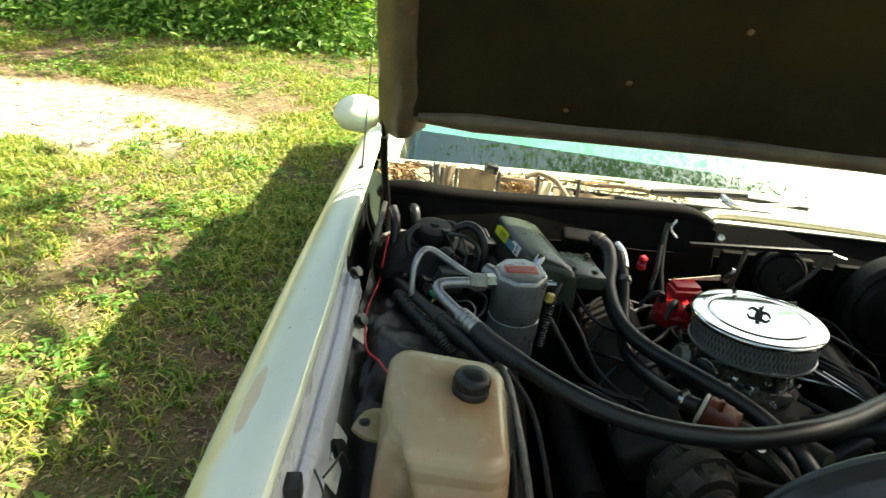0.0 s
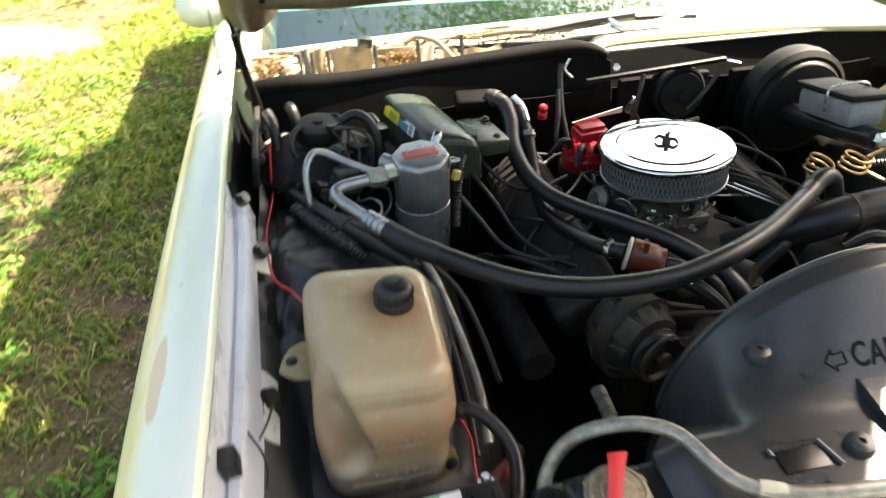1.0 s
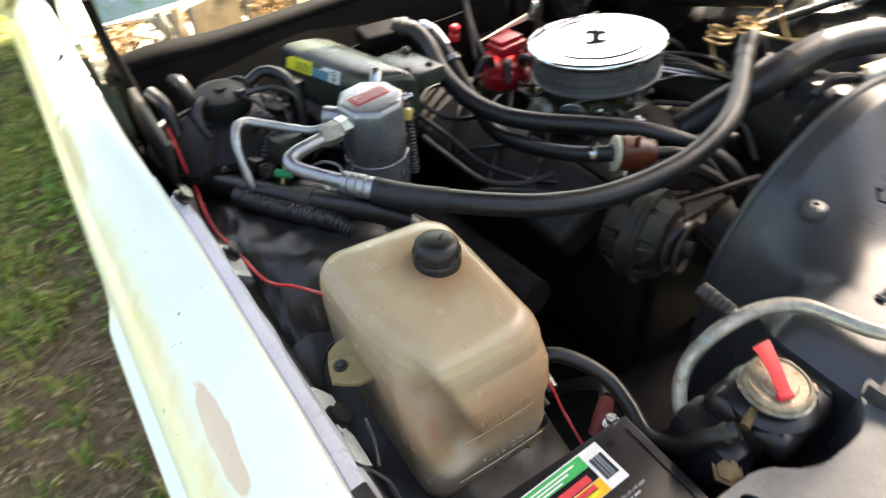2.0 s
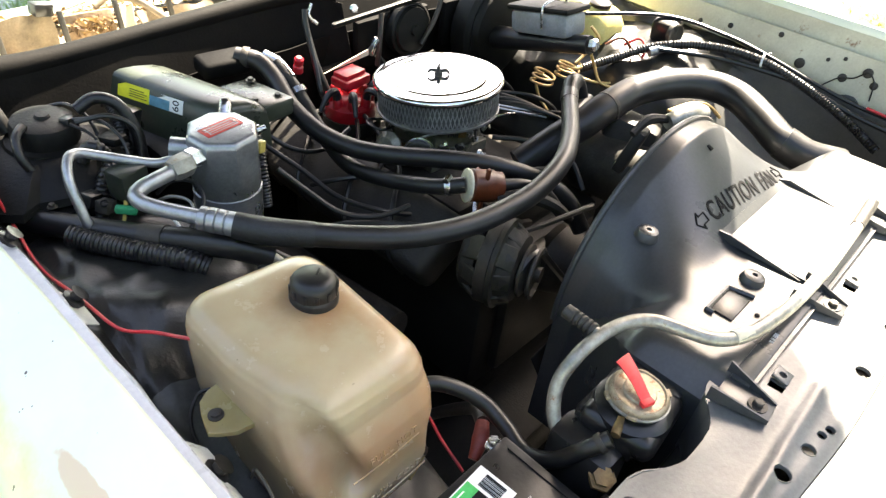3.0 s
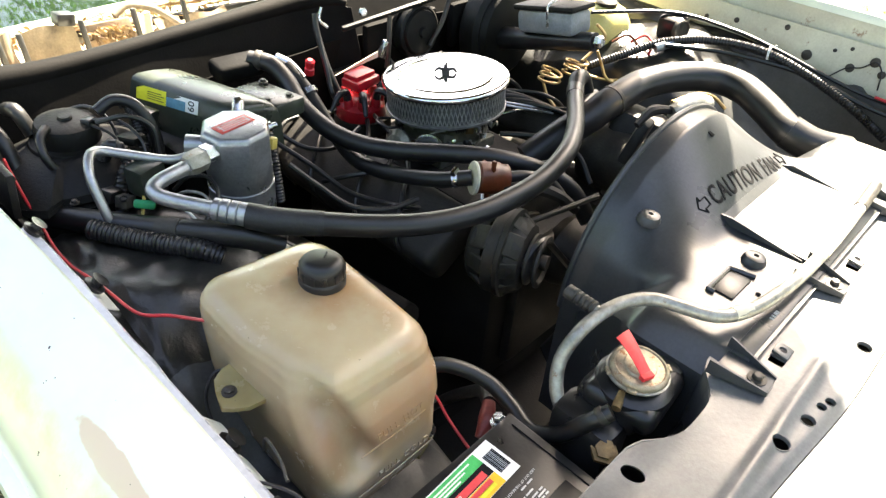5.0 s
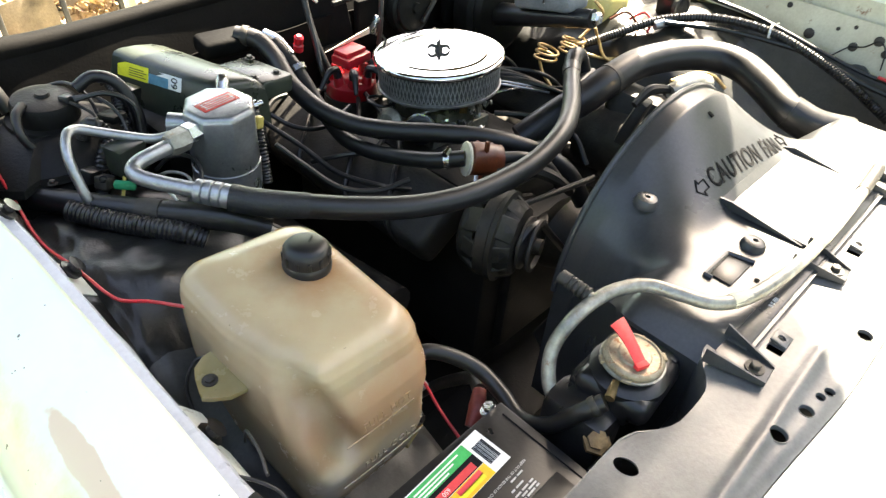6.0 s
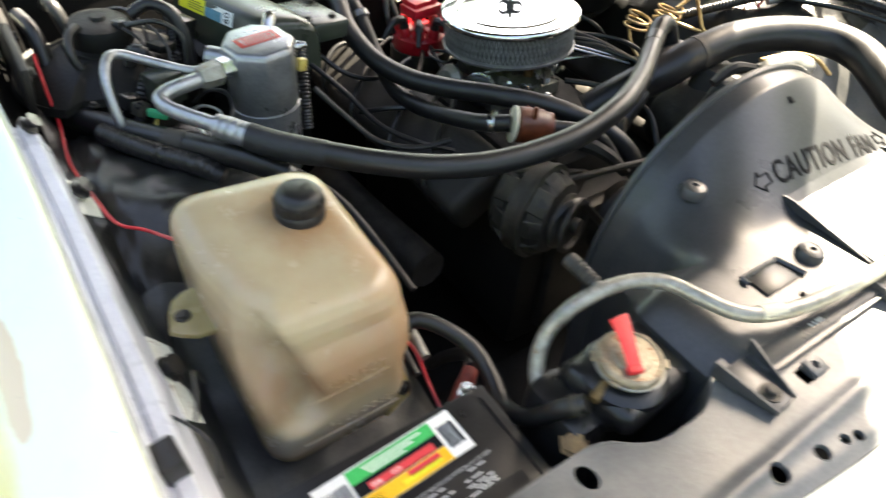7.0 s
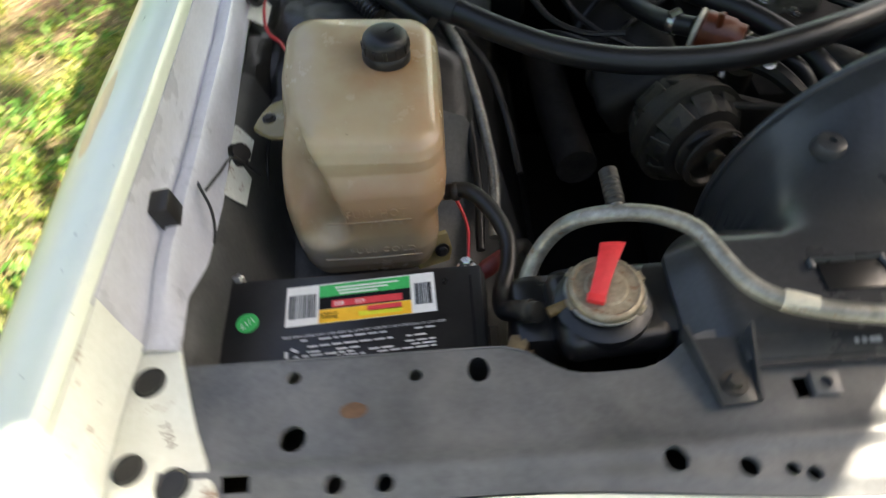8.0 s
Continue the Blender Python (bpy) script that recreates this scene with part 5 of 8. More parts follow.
for word, xc, yc, wide in (("CAUTION", 0.0025, 0.2222, 0.127), ("FAN", 0.1045, 0.2150, 0.045)):
    part("warning_word", stamped(word, xc, yc, wide, 0.0235, -4.2), M["ink"], sh_body, "black stamped capitals")
for xc, yc, flip in ((-0.080, 0.2270, 1), (0.148, 0.2160, -1)):
    pts = [(-0.012, 0), (-0.002, 0.010), (-0.002, 0.005), (0.010, 0.005), (0.010, -0.005), (-0.002, -0.005), (-0.002, -0.010)]
    bm = bmesh.new()
    for (ax, ay), (bx, by) in zip(pts, pts[1:] + pts[:1]):
        a = Vector((xc + ax * flip, yc + ay * 1.1, 0))
        b = Vector((xc + bx * flip, yc + by * 1.1, 0))
        a.z, b.z = shroud_z(a.x, a.y) + 0.0006, shroud_z(b.x, b.y) + 0.0006
        sweep([a, b], 0.0010, 6, smooth=False, bm=bm)
    part("arrow_mark", bm, M["ink"], sh_body, "outlined arrow")
part("latch_hole", block((0.016, 0.281, shroud_z(0.016, 0.281) + 0.001), (0.006, 0.009, 0.003), 0.0008, (20, 0, 0)), M["ink"], sh_body)
for x, y in ((-0.111, 0.136), (-0.148, 0.265)):
    z = shroud_z(x, y)
    boss = part("boss", lathe([(0.016, -0.003), (0.0145, 0.004), (0.0125, 0.008), (0.0075, 0.0095), (0.0035, 0.0095), (0.003, 0.006), (0, 0.006)], (x, y, z), (0, -0.05, 1), 24), M["shroud_plastic"], sh_body, "raised screw boss")
for pts in ([(-0.205, 0.150), (-0.150, 0.150)], [(-0.205, 0.150), (-0.205, 0.142)], [(-0.150, 0.150), (-0.142, 0.120)]):
    part("rib", sweep([Vector((x, y, shroud_z(x, y) + 0.002)) for x, y in pts], 0.003, 6, smooth=False), M["shroud_plastic"], sh_body)
part("pocket", block((-0.176, 0.134, 0.9440), (0.05, 0.026, 0.0025), 0.001), M["black_plastic"], sh_body)
part("drain_dot", lathe([(0.003, 0), (0.003, 0.001), (0, 0.001)], (-0.168, 0.105, 0.9435), (0, 0, 1), 10), M["ink"], sh_body)
# front mounting feet
for x in (-0.296, -0.079, 0.16):
    foot = part("mounting_foot", prism([(x - 0.024, 0.088), (x + 0.022, 0.088), (x + 0.016, 0.036), (x - 0.010, 0.034)], 0.9375, 0.9420, 0.001), M["shroud_plastic"], shroud, "tapered foot between two ribs")
    for sx, e0, e1 in ((-1, (x - 0.024, 0.092), (x - 0.009, 0.034)), (1, (x + 0.024, 0.092), (x + 0.017, 0.036))):
        web = bmesh.new()
        lo = [web.verts.new((px + o, py, 0.9385)) for o in (-0.0014, 0.0014) for px, py in (e0, e1)]
        hi = [web.verts.new((px + o, py, pz)) for o in (-0.0011, 0.0011) for (px, py), pz in ((e0, 0.9560), (e1, 0.9435))]
        for q in ((0, 1, 3, 2), (4, 6, 7, 5)):
            web.faces.new([(lo + hi)[i] for i in q])
        for i, j in ((0, 1), (1, 3), (3, 2), (2, 0)):
            web.faces.new((lo[i], lo[j], hi[j], hi[i]))
        part("foot_web", web, M["shroud_plastic"], foot, "", True)
    part("foot_bolt", bolt((x + 0.002, 0.050, 0.942), (0, 0, 1), 0.0058, 0.005, 1.7), M["dirty_steel"], foot)
part("front_strip", block((-0.07, 0.076, 0.9425), (0.42, 0.020, 0.004), 0.0015), M["shroud_plastic"], shroud)
part("cast_code", placed(text_mesh("II II IIIII", 0.007, 0.0002), Matrix.Translation((-0.19, 0.076, 0.9448))), M["pale_ink"], shroud)

# fan behind the shroud
fan = thing("engine_fan", (0.016, 0.35, 0.70), "black engine fan behind the shroud", "fan")
part("hub", lathe([(0.05, 0), (0.06, 0.01), (0.06, 0.05), (0.03, 0.06), (0, 0.06)], (0.016, 0.34, 0.70), (0, 1, 0), 24), M["dirty_steel"], fan)
for k in range(6):
    a = 2 * math.pi * k / 6 + 0.3
    part("blade", placed(block((0, 0, 0.13), (0.075, 0.004, 0.17), 0.001), Matrix.Translation((0.016, 0.335, 0.70)) @ Euler((0, a, 0)).to_matrix().to_4x4() @ Euler((0, 0, radians(25))).to_matrix().to_4x4()), M["black_plastic"], fan)

# ---------- accumulator and refrigerant lines ----------
acc = thing("ac_accumulator", (-0.457, 0.737, 0.80), "silver-grey accumulator can with octagonal top and red stamp", "accumulator")
AX = Vector((0.0, -0.03, 1)).normalized()


def can():
    bm = bmesh.new()
    rot, c = axis_frame(AX), Vector((-0.457, 0.741, 0.793))
    loops = []
    seg = 48
    rows = [(0.030, 0.0, 0), (0.040, 0.004, 0), (0.044, 0.012, 0), (0.0460, 0.09, 0), (0.0464, 0.113, 0), (0.0462, 0.1155, 0), (0.0446, 0.1165, 0), (0.0444, 0.1185, 0), (0.0456, 0.1205, 0), (0.0452, 0.152, 0.2), (0.0462, 0.172, 0.8), (0.0465, 0.180, 1), (0.0465, 0.196, 1), (0.0450, 0.2015, 1), (0.0415, 0.2045, 1), (0.039, 0.205, 1)]
    for r, h, o in rows:
        lp = []
        for k in range(seg):
            a = 2 * math.pi * k / seg
            b = ((a + math.pi / 8) % (math.pi / 4)) - math.pi / 8
            rr = r * (1 - o) + o * r * math.cos(math.pi / 8) / math.cos(b) * 1.03
            lp.append(bm.verts.new(c + rot @ Vector((rr * math.cos(a + 0.2), rr * math.sin(a + 0.2), h))))
        loops.append(lp)
    for a, b in zip(loops, loops[1:]):
        for k in range(seg):
            bm.faces.new((a[k], a[(k + 1) % seg], b[(k + 1) % seg], b[k]))
    bm.faces.new(loops[-1])
    bm.faces.new(loops[0][::-1])
    return bm


can_ob = part("can", can(), M["can_paint"], acc)
part("strap", lathe([(0.0464, 0), (0.0472, 0.001), (0.0472, 0.009), (0.0464, 0.010)], (-0.457, 0.7425, 0.872), AX, 36), M["black_plastic"], acc, "black clamp strap")
STAMP = Matrix.Translation((-0.4575, 0.7365, 0.9984)) @ axis_frame(AX).to_4x4() @ Euler((0, 0, radians(8))).to_matrix().to_4x4()
stamp_ob = part("red_stamp", placed(block((0, 0, 0), (0.056, 0.0235, 0.0006), 0.0002), STAMP), M["red_ink"], can_ob, "smeared red stamp")
for cx, cy, w, h in ((0, 0.0062, 0.048, 0.0011), (-0.004, 0.0015, 0.040, 0.0010), (0.003, -0.0030, 0.044, 0.0011), (0, -0.0072, 0.046, 0.0010), (-0.0205, 0, 0.0012, 0.015), (0.0215, -0.001, 0.0012, 0.014)):
    part("stamp_line", placed(block((cx, cy, 0.0004), (w, h, 0.0003), 0), STAMP), M["can_paint"], stamp_ob)
part("port", sweep([(-0.495, 0.748, 0.973), (-0.515, 0.765, 0.975)], 0.014, 14), M["can_paint"], acc)
part("top_port", sweep([(-0.430, 0.775, 0.981), (-0.420, 0.786, 0.995), (-0.417, 0.792, 1.002)], [0.009, 0.009, 0.007], 12), M["steel_bright"], acc)
part("side_port", lathe([(0.007, 0), (0.007, 0.012), (0.004, 0.013), (0.004, 0.020), (0, 0.020)], (-0.412, 0.738, 0.975), (1, -0.2, 0.1), 10), M["steel_bright"], acc)

line = thing("suction_line", (-0.55, 0.66, 0.96), "bright aluminium refrigerant tube with brass-grey nuts", "pipe")
part("large_nut", lathe([(0.012, 0), (0.0135, 0.001), (0.0135, 0.017), (0.011, 0.018)], (-0.500, 0.722, 0.978), (-1, -0.25, 0.06), 6), M["steel_bright"], line)
part("fitting_block", lathe([(0.0115, 0), (0.0155, 0.002), (0.0155, 0.020), (0.0125, 0.030), (0.010, 0.031)], (-0.516, 0.718, 0.976), (-1, -0.25, 0.06), 6), M["old_pipe"], line)
part("tube", sweep([(-0.544, 0.711, 0.976), (-0.570, 0.706, 0.976), (-0.586, 0.704, 0.974), (-0.597, 0.697, 0.971), (-0.595, 0.684, 0.967), (-0.582, 0.664, 0.964), (-0.566, 0.642, 0.962), (-0.552, 0.622, 0.961)], 0.0095, 14, 6), M["aluminium"], line)
crimp = bmesh.new()
d = (Vector((-0.526, 0.588, 0.958)) - Vector((-0.555, 0.626, 0.961))).normalized()
lathe([(0.0105, 0), (0.0145, 0.002), (0.0145, 0.010), (0.0125, 0.0115), (0.0150, 0.013), (0.0150, 0.021), (0.0125, 0.0225), (0.0150, 0.024), (0.0150, 0.032), (0.0128, 0.0335), (0.0148, 0.035), (0.0148, 0.044), (0.013, 0.045)], (-0.5575, 0.629, 0.9612), d, 24, crimp)
part("crimp", crimp, M["aluminium"], line, "crimped hose ferrule")
HOSE = [(-0.532, 0.595, 0.958), (-0.505, 0.565, 0.953), (-0.465, 0.533, 0.948), (-0.415, 0.497, 0.941), (-0.360, 0.464, 0.936), (-0.295, 0.442, 0.932), (-0.222, 0.432, 0.932), (-0.150, 0.432, 0.936), (-0.070, 0.450, 0.943), (0.015, 0.495, 0.935), (0.085, 0.543, 0.927), (0.145, 0.585, 0.920)]
part("hose", sweep(HOSE, 0.0150, 18, 8), M["rubber_shiny"], line, "thick black rubber hose")
part("tape_wrap", sweep(HOSE[:3], [0.0165, 0.0172, 0.0160], 16, 8), M["tape"], line, "wound black tape")
part("end_ferrule", sweep([(0.140, 0.582, 0.920), (0.166, 0.600, 0.922)], 0.0162, 16), M["rubber"], line)
part("end_tube", sweep([(0.163, 0.598, 0.922), (0.190, 0.613, 0.929), (0.212, 0.615, 0.922), (0.222, 0.602, 0.885)], [0.0155, 0.0165, 0.0155, 0.014], 14), M["rubber"], line)

small = thing("liquid_line", (-0.62, 0.76, 0.95), "thin aluminium line in a tall bend", "pipe")
part("tube", sweep([(-0.640, 0.742, 0.905), (-0.642, 0.752, 0.935), (-0.640, 0.775, 0.968), (-0.628, 0.797, 0.984), (-0.612, 0.806, 0.982), (-0.592, 0.798, 0.975), (-0.568, 0.782, 0.968), (-0.540, 0.762, 0.962), (-0.52, 0.752, 0.965)], 0.0062, 12), M["aluminium"], small)

# ---------- harness and hoses by the wheel house ----------
def hose_thing(name, pts, r, material, label, category, seg=12, rings=0.0, pitch=0.006, loc=None):
    ob = thing(name, pts[len(pts) // 2], label, category)
    part("hose" if "hose" in name else "cable", sweep(pts, r, seg, 8, rings=rings, pitch=pitch), material, ob)
    return ob


h1 = hose_thing("drain_hose", [(-0.715, 0.905, 0.880), (-0.690, 0.845, 0.895), (-0.650, 0.775, 0.905), (-0.610, 0.710, 0.912), (-0.570, 0.650, 0.920), (-0.535, 0.600, 0.925), (-0.50, 0.57, 0.91)], 0.0165, M["rubber"], "dusty black sleeve hose over the wheel house", "hose")
part("joint", sweep([(-0.600, 0.695, 0.914), (-0.583, 0.669, 0.918)], 0.0172, 14), M["dirty_steel"], h1)
hose_thing("corrugated_conduit", [(-0.665, 0.745, 0.918), (-0.640, 0.705, 0.915), (-0.610, 0.660, 0.915), (-0.585, 0.625, 0.915), (-0.566, 0.605, 0.905)], 0.0115, M["black_plastic"], "black corrugated wiring conduit", "conduit", 12, 0.002, 0.0055)
hose_thing("corrugated_conduit", [(-0.600, 0.86, 0.90), (-0.598, 0.85, 0.94), (-0.588, 0.835, 0.968), (-0.575, 0.828, 0.955), (-0.566, 0.82, 0.90)], 0.008, M["black_plastic"], "black corrugated wiring conduit", "conduit", 10, 0.0018, 0.005)
hose_thing("corrugated_conduit", [(-0.572, 0.66, 0.93), (-0.556, 0.645, 0.90), (-0.548, 0.63, 0.86)], 0.007, M["black_plastic"], "black corrugated wiring conduit", "conduit", 10, 0.0018, 0.005)
hose_thing("power_wire", [(-0.700, 0.900, 0.960), (-0.703, 0.850, 0.930), (-0.704, 0.807, 0.908), (-0.710, 0.745, 0.908), (-0.712, 0.690, 0.918), (-0.709, 0.640, 0.930), (-0.705, 0.598, 0.935), (-0.700, 0.565, 0.932), (-0.692, 0.548, 0.928), (-0.676, 0.520, 0.937), (-0.664, 0.492, 0.945), (-0.655, 0.475, 0.948)], 0.0019, M["red_wire"], "thin red wire along the fender", "wire", 8)
hose_thing("power_wire", [(-0.490, 0.350, 0.850), (-0.474, 0.322, 0.822), (-0.474, 0.295, 0.800), (-0.478, 0.255, 0.785)], 0.0019, M["red_wire"], "thin red wire beside the reservoir", "wire", 8)
ofh = hose_thing("overflow_hose", [(-0.495, 0.331, 0.862), (-0.470, 0.325, 0.868), (-0.448, 0.302, 0.862), (-0.434, 0.272, 0.852), (-0.436, 0.238, 0.845), (-0.446, 0.205, 0.845), (-0.446, 0.172, 0.868), (-0.438, 0.148, 0.905), (-0.422, 0.134, 0.921)], 0.0090, M["rubber"], "black rubber overflow hose", "hose", 14)
for c, d in (((-0.486, 0.3295, 0.864), (1, -0.2, 0.2)), ((-0.431, 0.141, 0.913), (0.6, -0.4, 0.6))):
    part("hose_clamp", lathe([(0.0098, 0), (0.0103, 0.001), (0.0103, 0.006), (0.0098, 0.007)], c, d, 18), M["dirty_steel"], ofh)
hose_thing("fender_hose", [(-0.486, 0.640, 0.880), (-0.466, 0.600, 0.855), (-0.450, 0.550, 0.820), (-0.440, 0.500, 0.795), (-0.434, 0.430, 0.775), (-0.44, 0.35, 0.755)], 0.0075, M["old_pipe"], "grey hose running down beside the reservoir", "hose", 10)
hose_thing("fender_hose", [(-0.498, 0.630, 0.87), (-0.478, 0.58, 0.845), (-0.462, 0.52, 0.81), (-0.455, 0.43, 0.775), (-0.458, 0.34, 0.745)], 0.006, M["rubber"], "black hose running down beside the reservoir", "hose", 10)
lug = thing("battery_cable", (-0.45, 0.25, 0.80), "red battery cable clamp with black cable", "cable")
part("red_boot", sweep([(-0.474, 0.248, 0.812), (-0.455, 0.256, 0.822), (-0.438, 0.268, 0.826)], [0.006, 0.010, 0.008], 12), M["brown_red"], lug, "dirty red boot")
part("cable", sweep([(-0.438, 0.268, 0.826), (-0.415, 0.30, 0.80), (-0.40, 0.36, 0.72), (-0.38, 0.42, 0.62)], 0.008, 10), M["rubber"], lug)
wire = thing("ground_wire", (-0.70, 0.22, 0.94), "thin black wire hanging from the fender gutter", "wire")
part("cable", sweep([(-0.7285, 0.294, 0.950), (-0.716, 0.270, 0.955), (-0.706, 0.252, 0.950), (-0.704, 0.240, 0.938), (-0.707, 0.230, 0.925)], 0.0014, 8), M["rubber"], wire)
part("screw", bolt((-0.7290, 0.294, 0.948), (0.6, 0, 0.8), 0.0045, 0.004), M["rust_blot"], wire)
part("cable", sweep([(-0.708, 0.262, 0.962), (-0.700, 0.285, 0.96), (-0.694, 0.315, 0.95), (-0.686, 0.34, 0.90)], 0.0014, 8), M["rubber"], wire)
hose_thing("washer_tube", [(-0.658, 0.45, 0.90), (-0.672, 0.455, 0.895), (-0.690, 0.44, 0.88), (-0.697, 0.40, 0.86), (-0.696, 0.34, 0.82)], 0.002, M["rubber"], "thin black tube behind the reservoir", "tube", 8)
for c, s, r, mm, nm, lb in (((-0.618, 0.790, 0.925), (0.024, 0.018, 0.018), (10, 20, 30), "black_plastic", "wiring_plug", "small dark wiring plug"), ((-0.598, 0.735, 0.930), (0.026, 0.010, 0.010), (0, 10, -35), "green_plug", "wiring_plug", "small green wiring plug"), ((-0.398, 0.742, 0.945), (0.014, 0.011, 0.018), (0, 15, 20), "yellow_wire", "wiring_plug", "small yellow wiring plug"),
                            ((-0.575, 0.770, 0.945), (0.040, 0.034, 0.040), (0, 0, 15), "box_green", "pressure_switch", "dull grey-green switch block")):
    solo(nm, block(c, s, 0.003, r), M[mm], lb, "connector" if "plug" in nm else "switch")

# more wiring round the accumulator
for pts, r in (([(-0.515, 0.935, 0.962), (-0.520, 0.905, 0.955), (-0.530, 0.875, 0.930), (-0.545, 0.855, 0.895)], 0.0075), ([(-0.612, 0.785, 0.895), (-0.596, 0.800, 0.932), (-0.578, 0.812, 0.944), (-0.562, 0.800, 0.932), (-0.566, 0.775, 0.895)], 0.0075),
               ([(-0.372, 0.805, 0.945), (-0.384, 0.772, 0.938), (-0.396, 0.745, 0.905), (-0.402, 0.730, 0.85)], 0.0070), ([(-0.520, 0.560, 0.90), (-0.500, 0.590, 0.905), (-0.480, 0.625, 0.895), (-0.470, 0.66, 0.87)], 0.0075)):
    hose_thing("corrugated_conduit", pts, r, M["black_plastic"], "black corrugated wiring conduit", "conduit", 10, 0.0016, 0.005)
for pts, r, mm, lb in (([(-0.545, 0.765, 0.915), (-0.528, 0.750, 0.936), (-0.512, 0.722, 0.942), (-0.518, 0.692, 0.930), (-0.548, 0.676, 0.912)], 0.0028, "rubber_shiny", "looped black wire beside the accumulator"),
                       ([(-0.560, 0.755, 0.91), (-0.540, 0.735, 0.925), (-0.528, 0.705, 0.925), (-0.545, 0.680, 0.905)], 0.0022, "old_pipe", "looped grey wire beside the accumulator"),
                       ([(-0.570, 0.795, 0.945), (-0.580, 0.770, 0.937), (-0.592, 0.750, 0.928), (-0.604, 0.735, 0.915)], 0.0022, "yellow_wire", "thin yellow wire in the loom"),
                       ([(-0.590, 0.735, 0.930), (-0.575, 0.715, 0.935), (-0.562, 0.690, 0.925), (-0.555, 0.665, 0.90)], 0.0020, "white_label", "thin pale wire in the loom"),
                       ([(-0.600, 0.955, 0.975), (-0.575, 0.930, 0.985), (-0.562, 0.895, 0.975), (-0.566, 0.862, 0.950), (-0.582, 0.838, 0.925)], 0.0026, "rubber_shiny", "black wire hanging from the blower"),
                       ([(-0.40, 0.70, 0.93), (-0.375, 0.67, 0.90), (-0.345, 0.63, 0.87), (-0.30, 0.60, 0.86), (-0.25, 0.585, 0.865)], 0.0040, "rubber_shiny", "black ignition cable over the valve cover"),
                       ([(-0.36, 0.80, 0.91), (-0.33, 0.74, 0.88), (-0.31, 0.68, 0.855), (-0.28, 0.62, 0.85), (-0.23, 0.60, 0.83)], 0.0040, "rubber_shiny", "black ignition cable over the valve cover"),
                       ([(-0.33, 0.86, 0.90), (-0.29, 0.82, 0.865), (-0.24, 0.80, 0.855), (-0.17, 0.82, 0.862)], 0.0040, "rubber_shiny", "black ignition cable over the valve cover"),
                       ([(-0.47, 0.62, 0.87), (-0.43, 0.58, 0.835), (-0.41, 0.52, 0.80), (-0.40, 0.44, 0.77)], 0.005, "rubber", "black cable running down to the frame")):
    hose_thing("loose_wire", pts, r, M[mm], lb, "wire", 8)
conn = thing("wiring_connector", (-0.510, 0.905, 0.945), "dark moulded connector hung on the heater case", "connector")
part("shell", block((-0.508, 0.902, 0.955), (0.034, 0.026, 0.030), 0.004, (10, 15, 35)), M["black_plastic"], conn)
part("latch", block((-0.512, 0.890, 0.966), (0.012, 0.010, 0.012), 0.002, (10, 15, 35)), M["rubber_shiny"], conn)
part("tail", sweep([(-0.505, 0.915, 0.965), (-0.515, 0.930, 0.975), (-0.530, 0.935, 0.970)], 0.006, 8), M["rubber_shiny"], conn)
clip2 = thing("wiring_plug", (-0.611, 0.763, 0.92), "square dark plug with an open socket", "connector")
part("frame", block((-0.611, 0.763, 0.926), (0.020, 0.018, 0.016), 0.002, (0, 20, 30)), M["dirty_steel"], clip2)
part("socket", lathe([(0.005, 0), (0.005, 0.002), (0.003, 0.002), (0.003, 0.0005), (0, 0.0005)], (-0.614, 0.757, 0.934), (-0.3, -0.3, 0.9), 14), M["ink"], clip2)

# ---------- heater case and blower ----------
hc = thing("heater_case", (-0.42, 0.90, 0.85), "glossy dark heater case on the bulkhead with a yellow sticker", "heater case")
case_bm = bmesh.new()
prof = [(-0.030, 0.890), (-0.018, 0.945), (-0.006, 0.980), (-0.002, 0.9855), (0.006, 0.9880), (0.030, 0.9865), (0.055, 0.9820), (0.074, 0.9740), (0.086, 0.960), (0.090, 0.940), (0.092, 0.890)]
loops = []
for y, s in ((0.796, 0.72), (0.799, 0.86), (0.806, 0.95), (0.818, 1.0), (0.86, 1.0), (0.92, 1.0), (0.985, 1.0)):
    xr = -0.437 - 0.040 * (y - 0.84) / 0.14
    loops.append([case_bm.verts.new((xr + 0.035 + (dx - 0.035) * s, y, 0.93 + (z - 0.93) * s)) for dx, z in prof])
for a, b in zip(loops, loops[1:]):
    for k in range(len(prof) - 1):
        case_bm.faces.new((a[k], a[k + 1], b[k + 1], b[k]))
case_bm.faces.new(loops[0])
case_bm.faces.new(loops[-1][::-1])
hbody = part("cover", case_bm, M["box_green"], hc)
SU = Vector((0.037, -0.126, 0.006)).normalized()
SV = Vector((0.012, 0.003, 0.035)).normalized()
SW = SU.cross(SV).normalized()
STK = Matrix.Translation((-0.4665, 0.914, 0.9695)) @ Matrix((SU, SW.cross(SU), SW)).transposed().to_4x4()


def on_sticker(cx, w, h, lift, cy=0.0):
    return placed(block((0, 0, 0), (w, h, 0.0006), 0), STK @ Matrix.Translation((cx, cy, lift)))


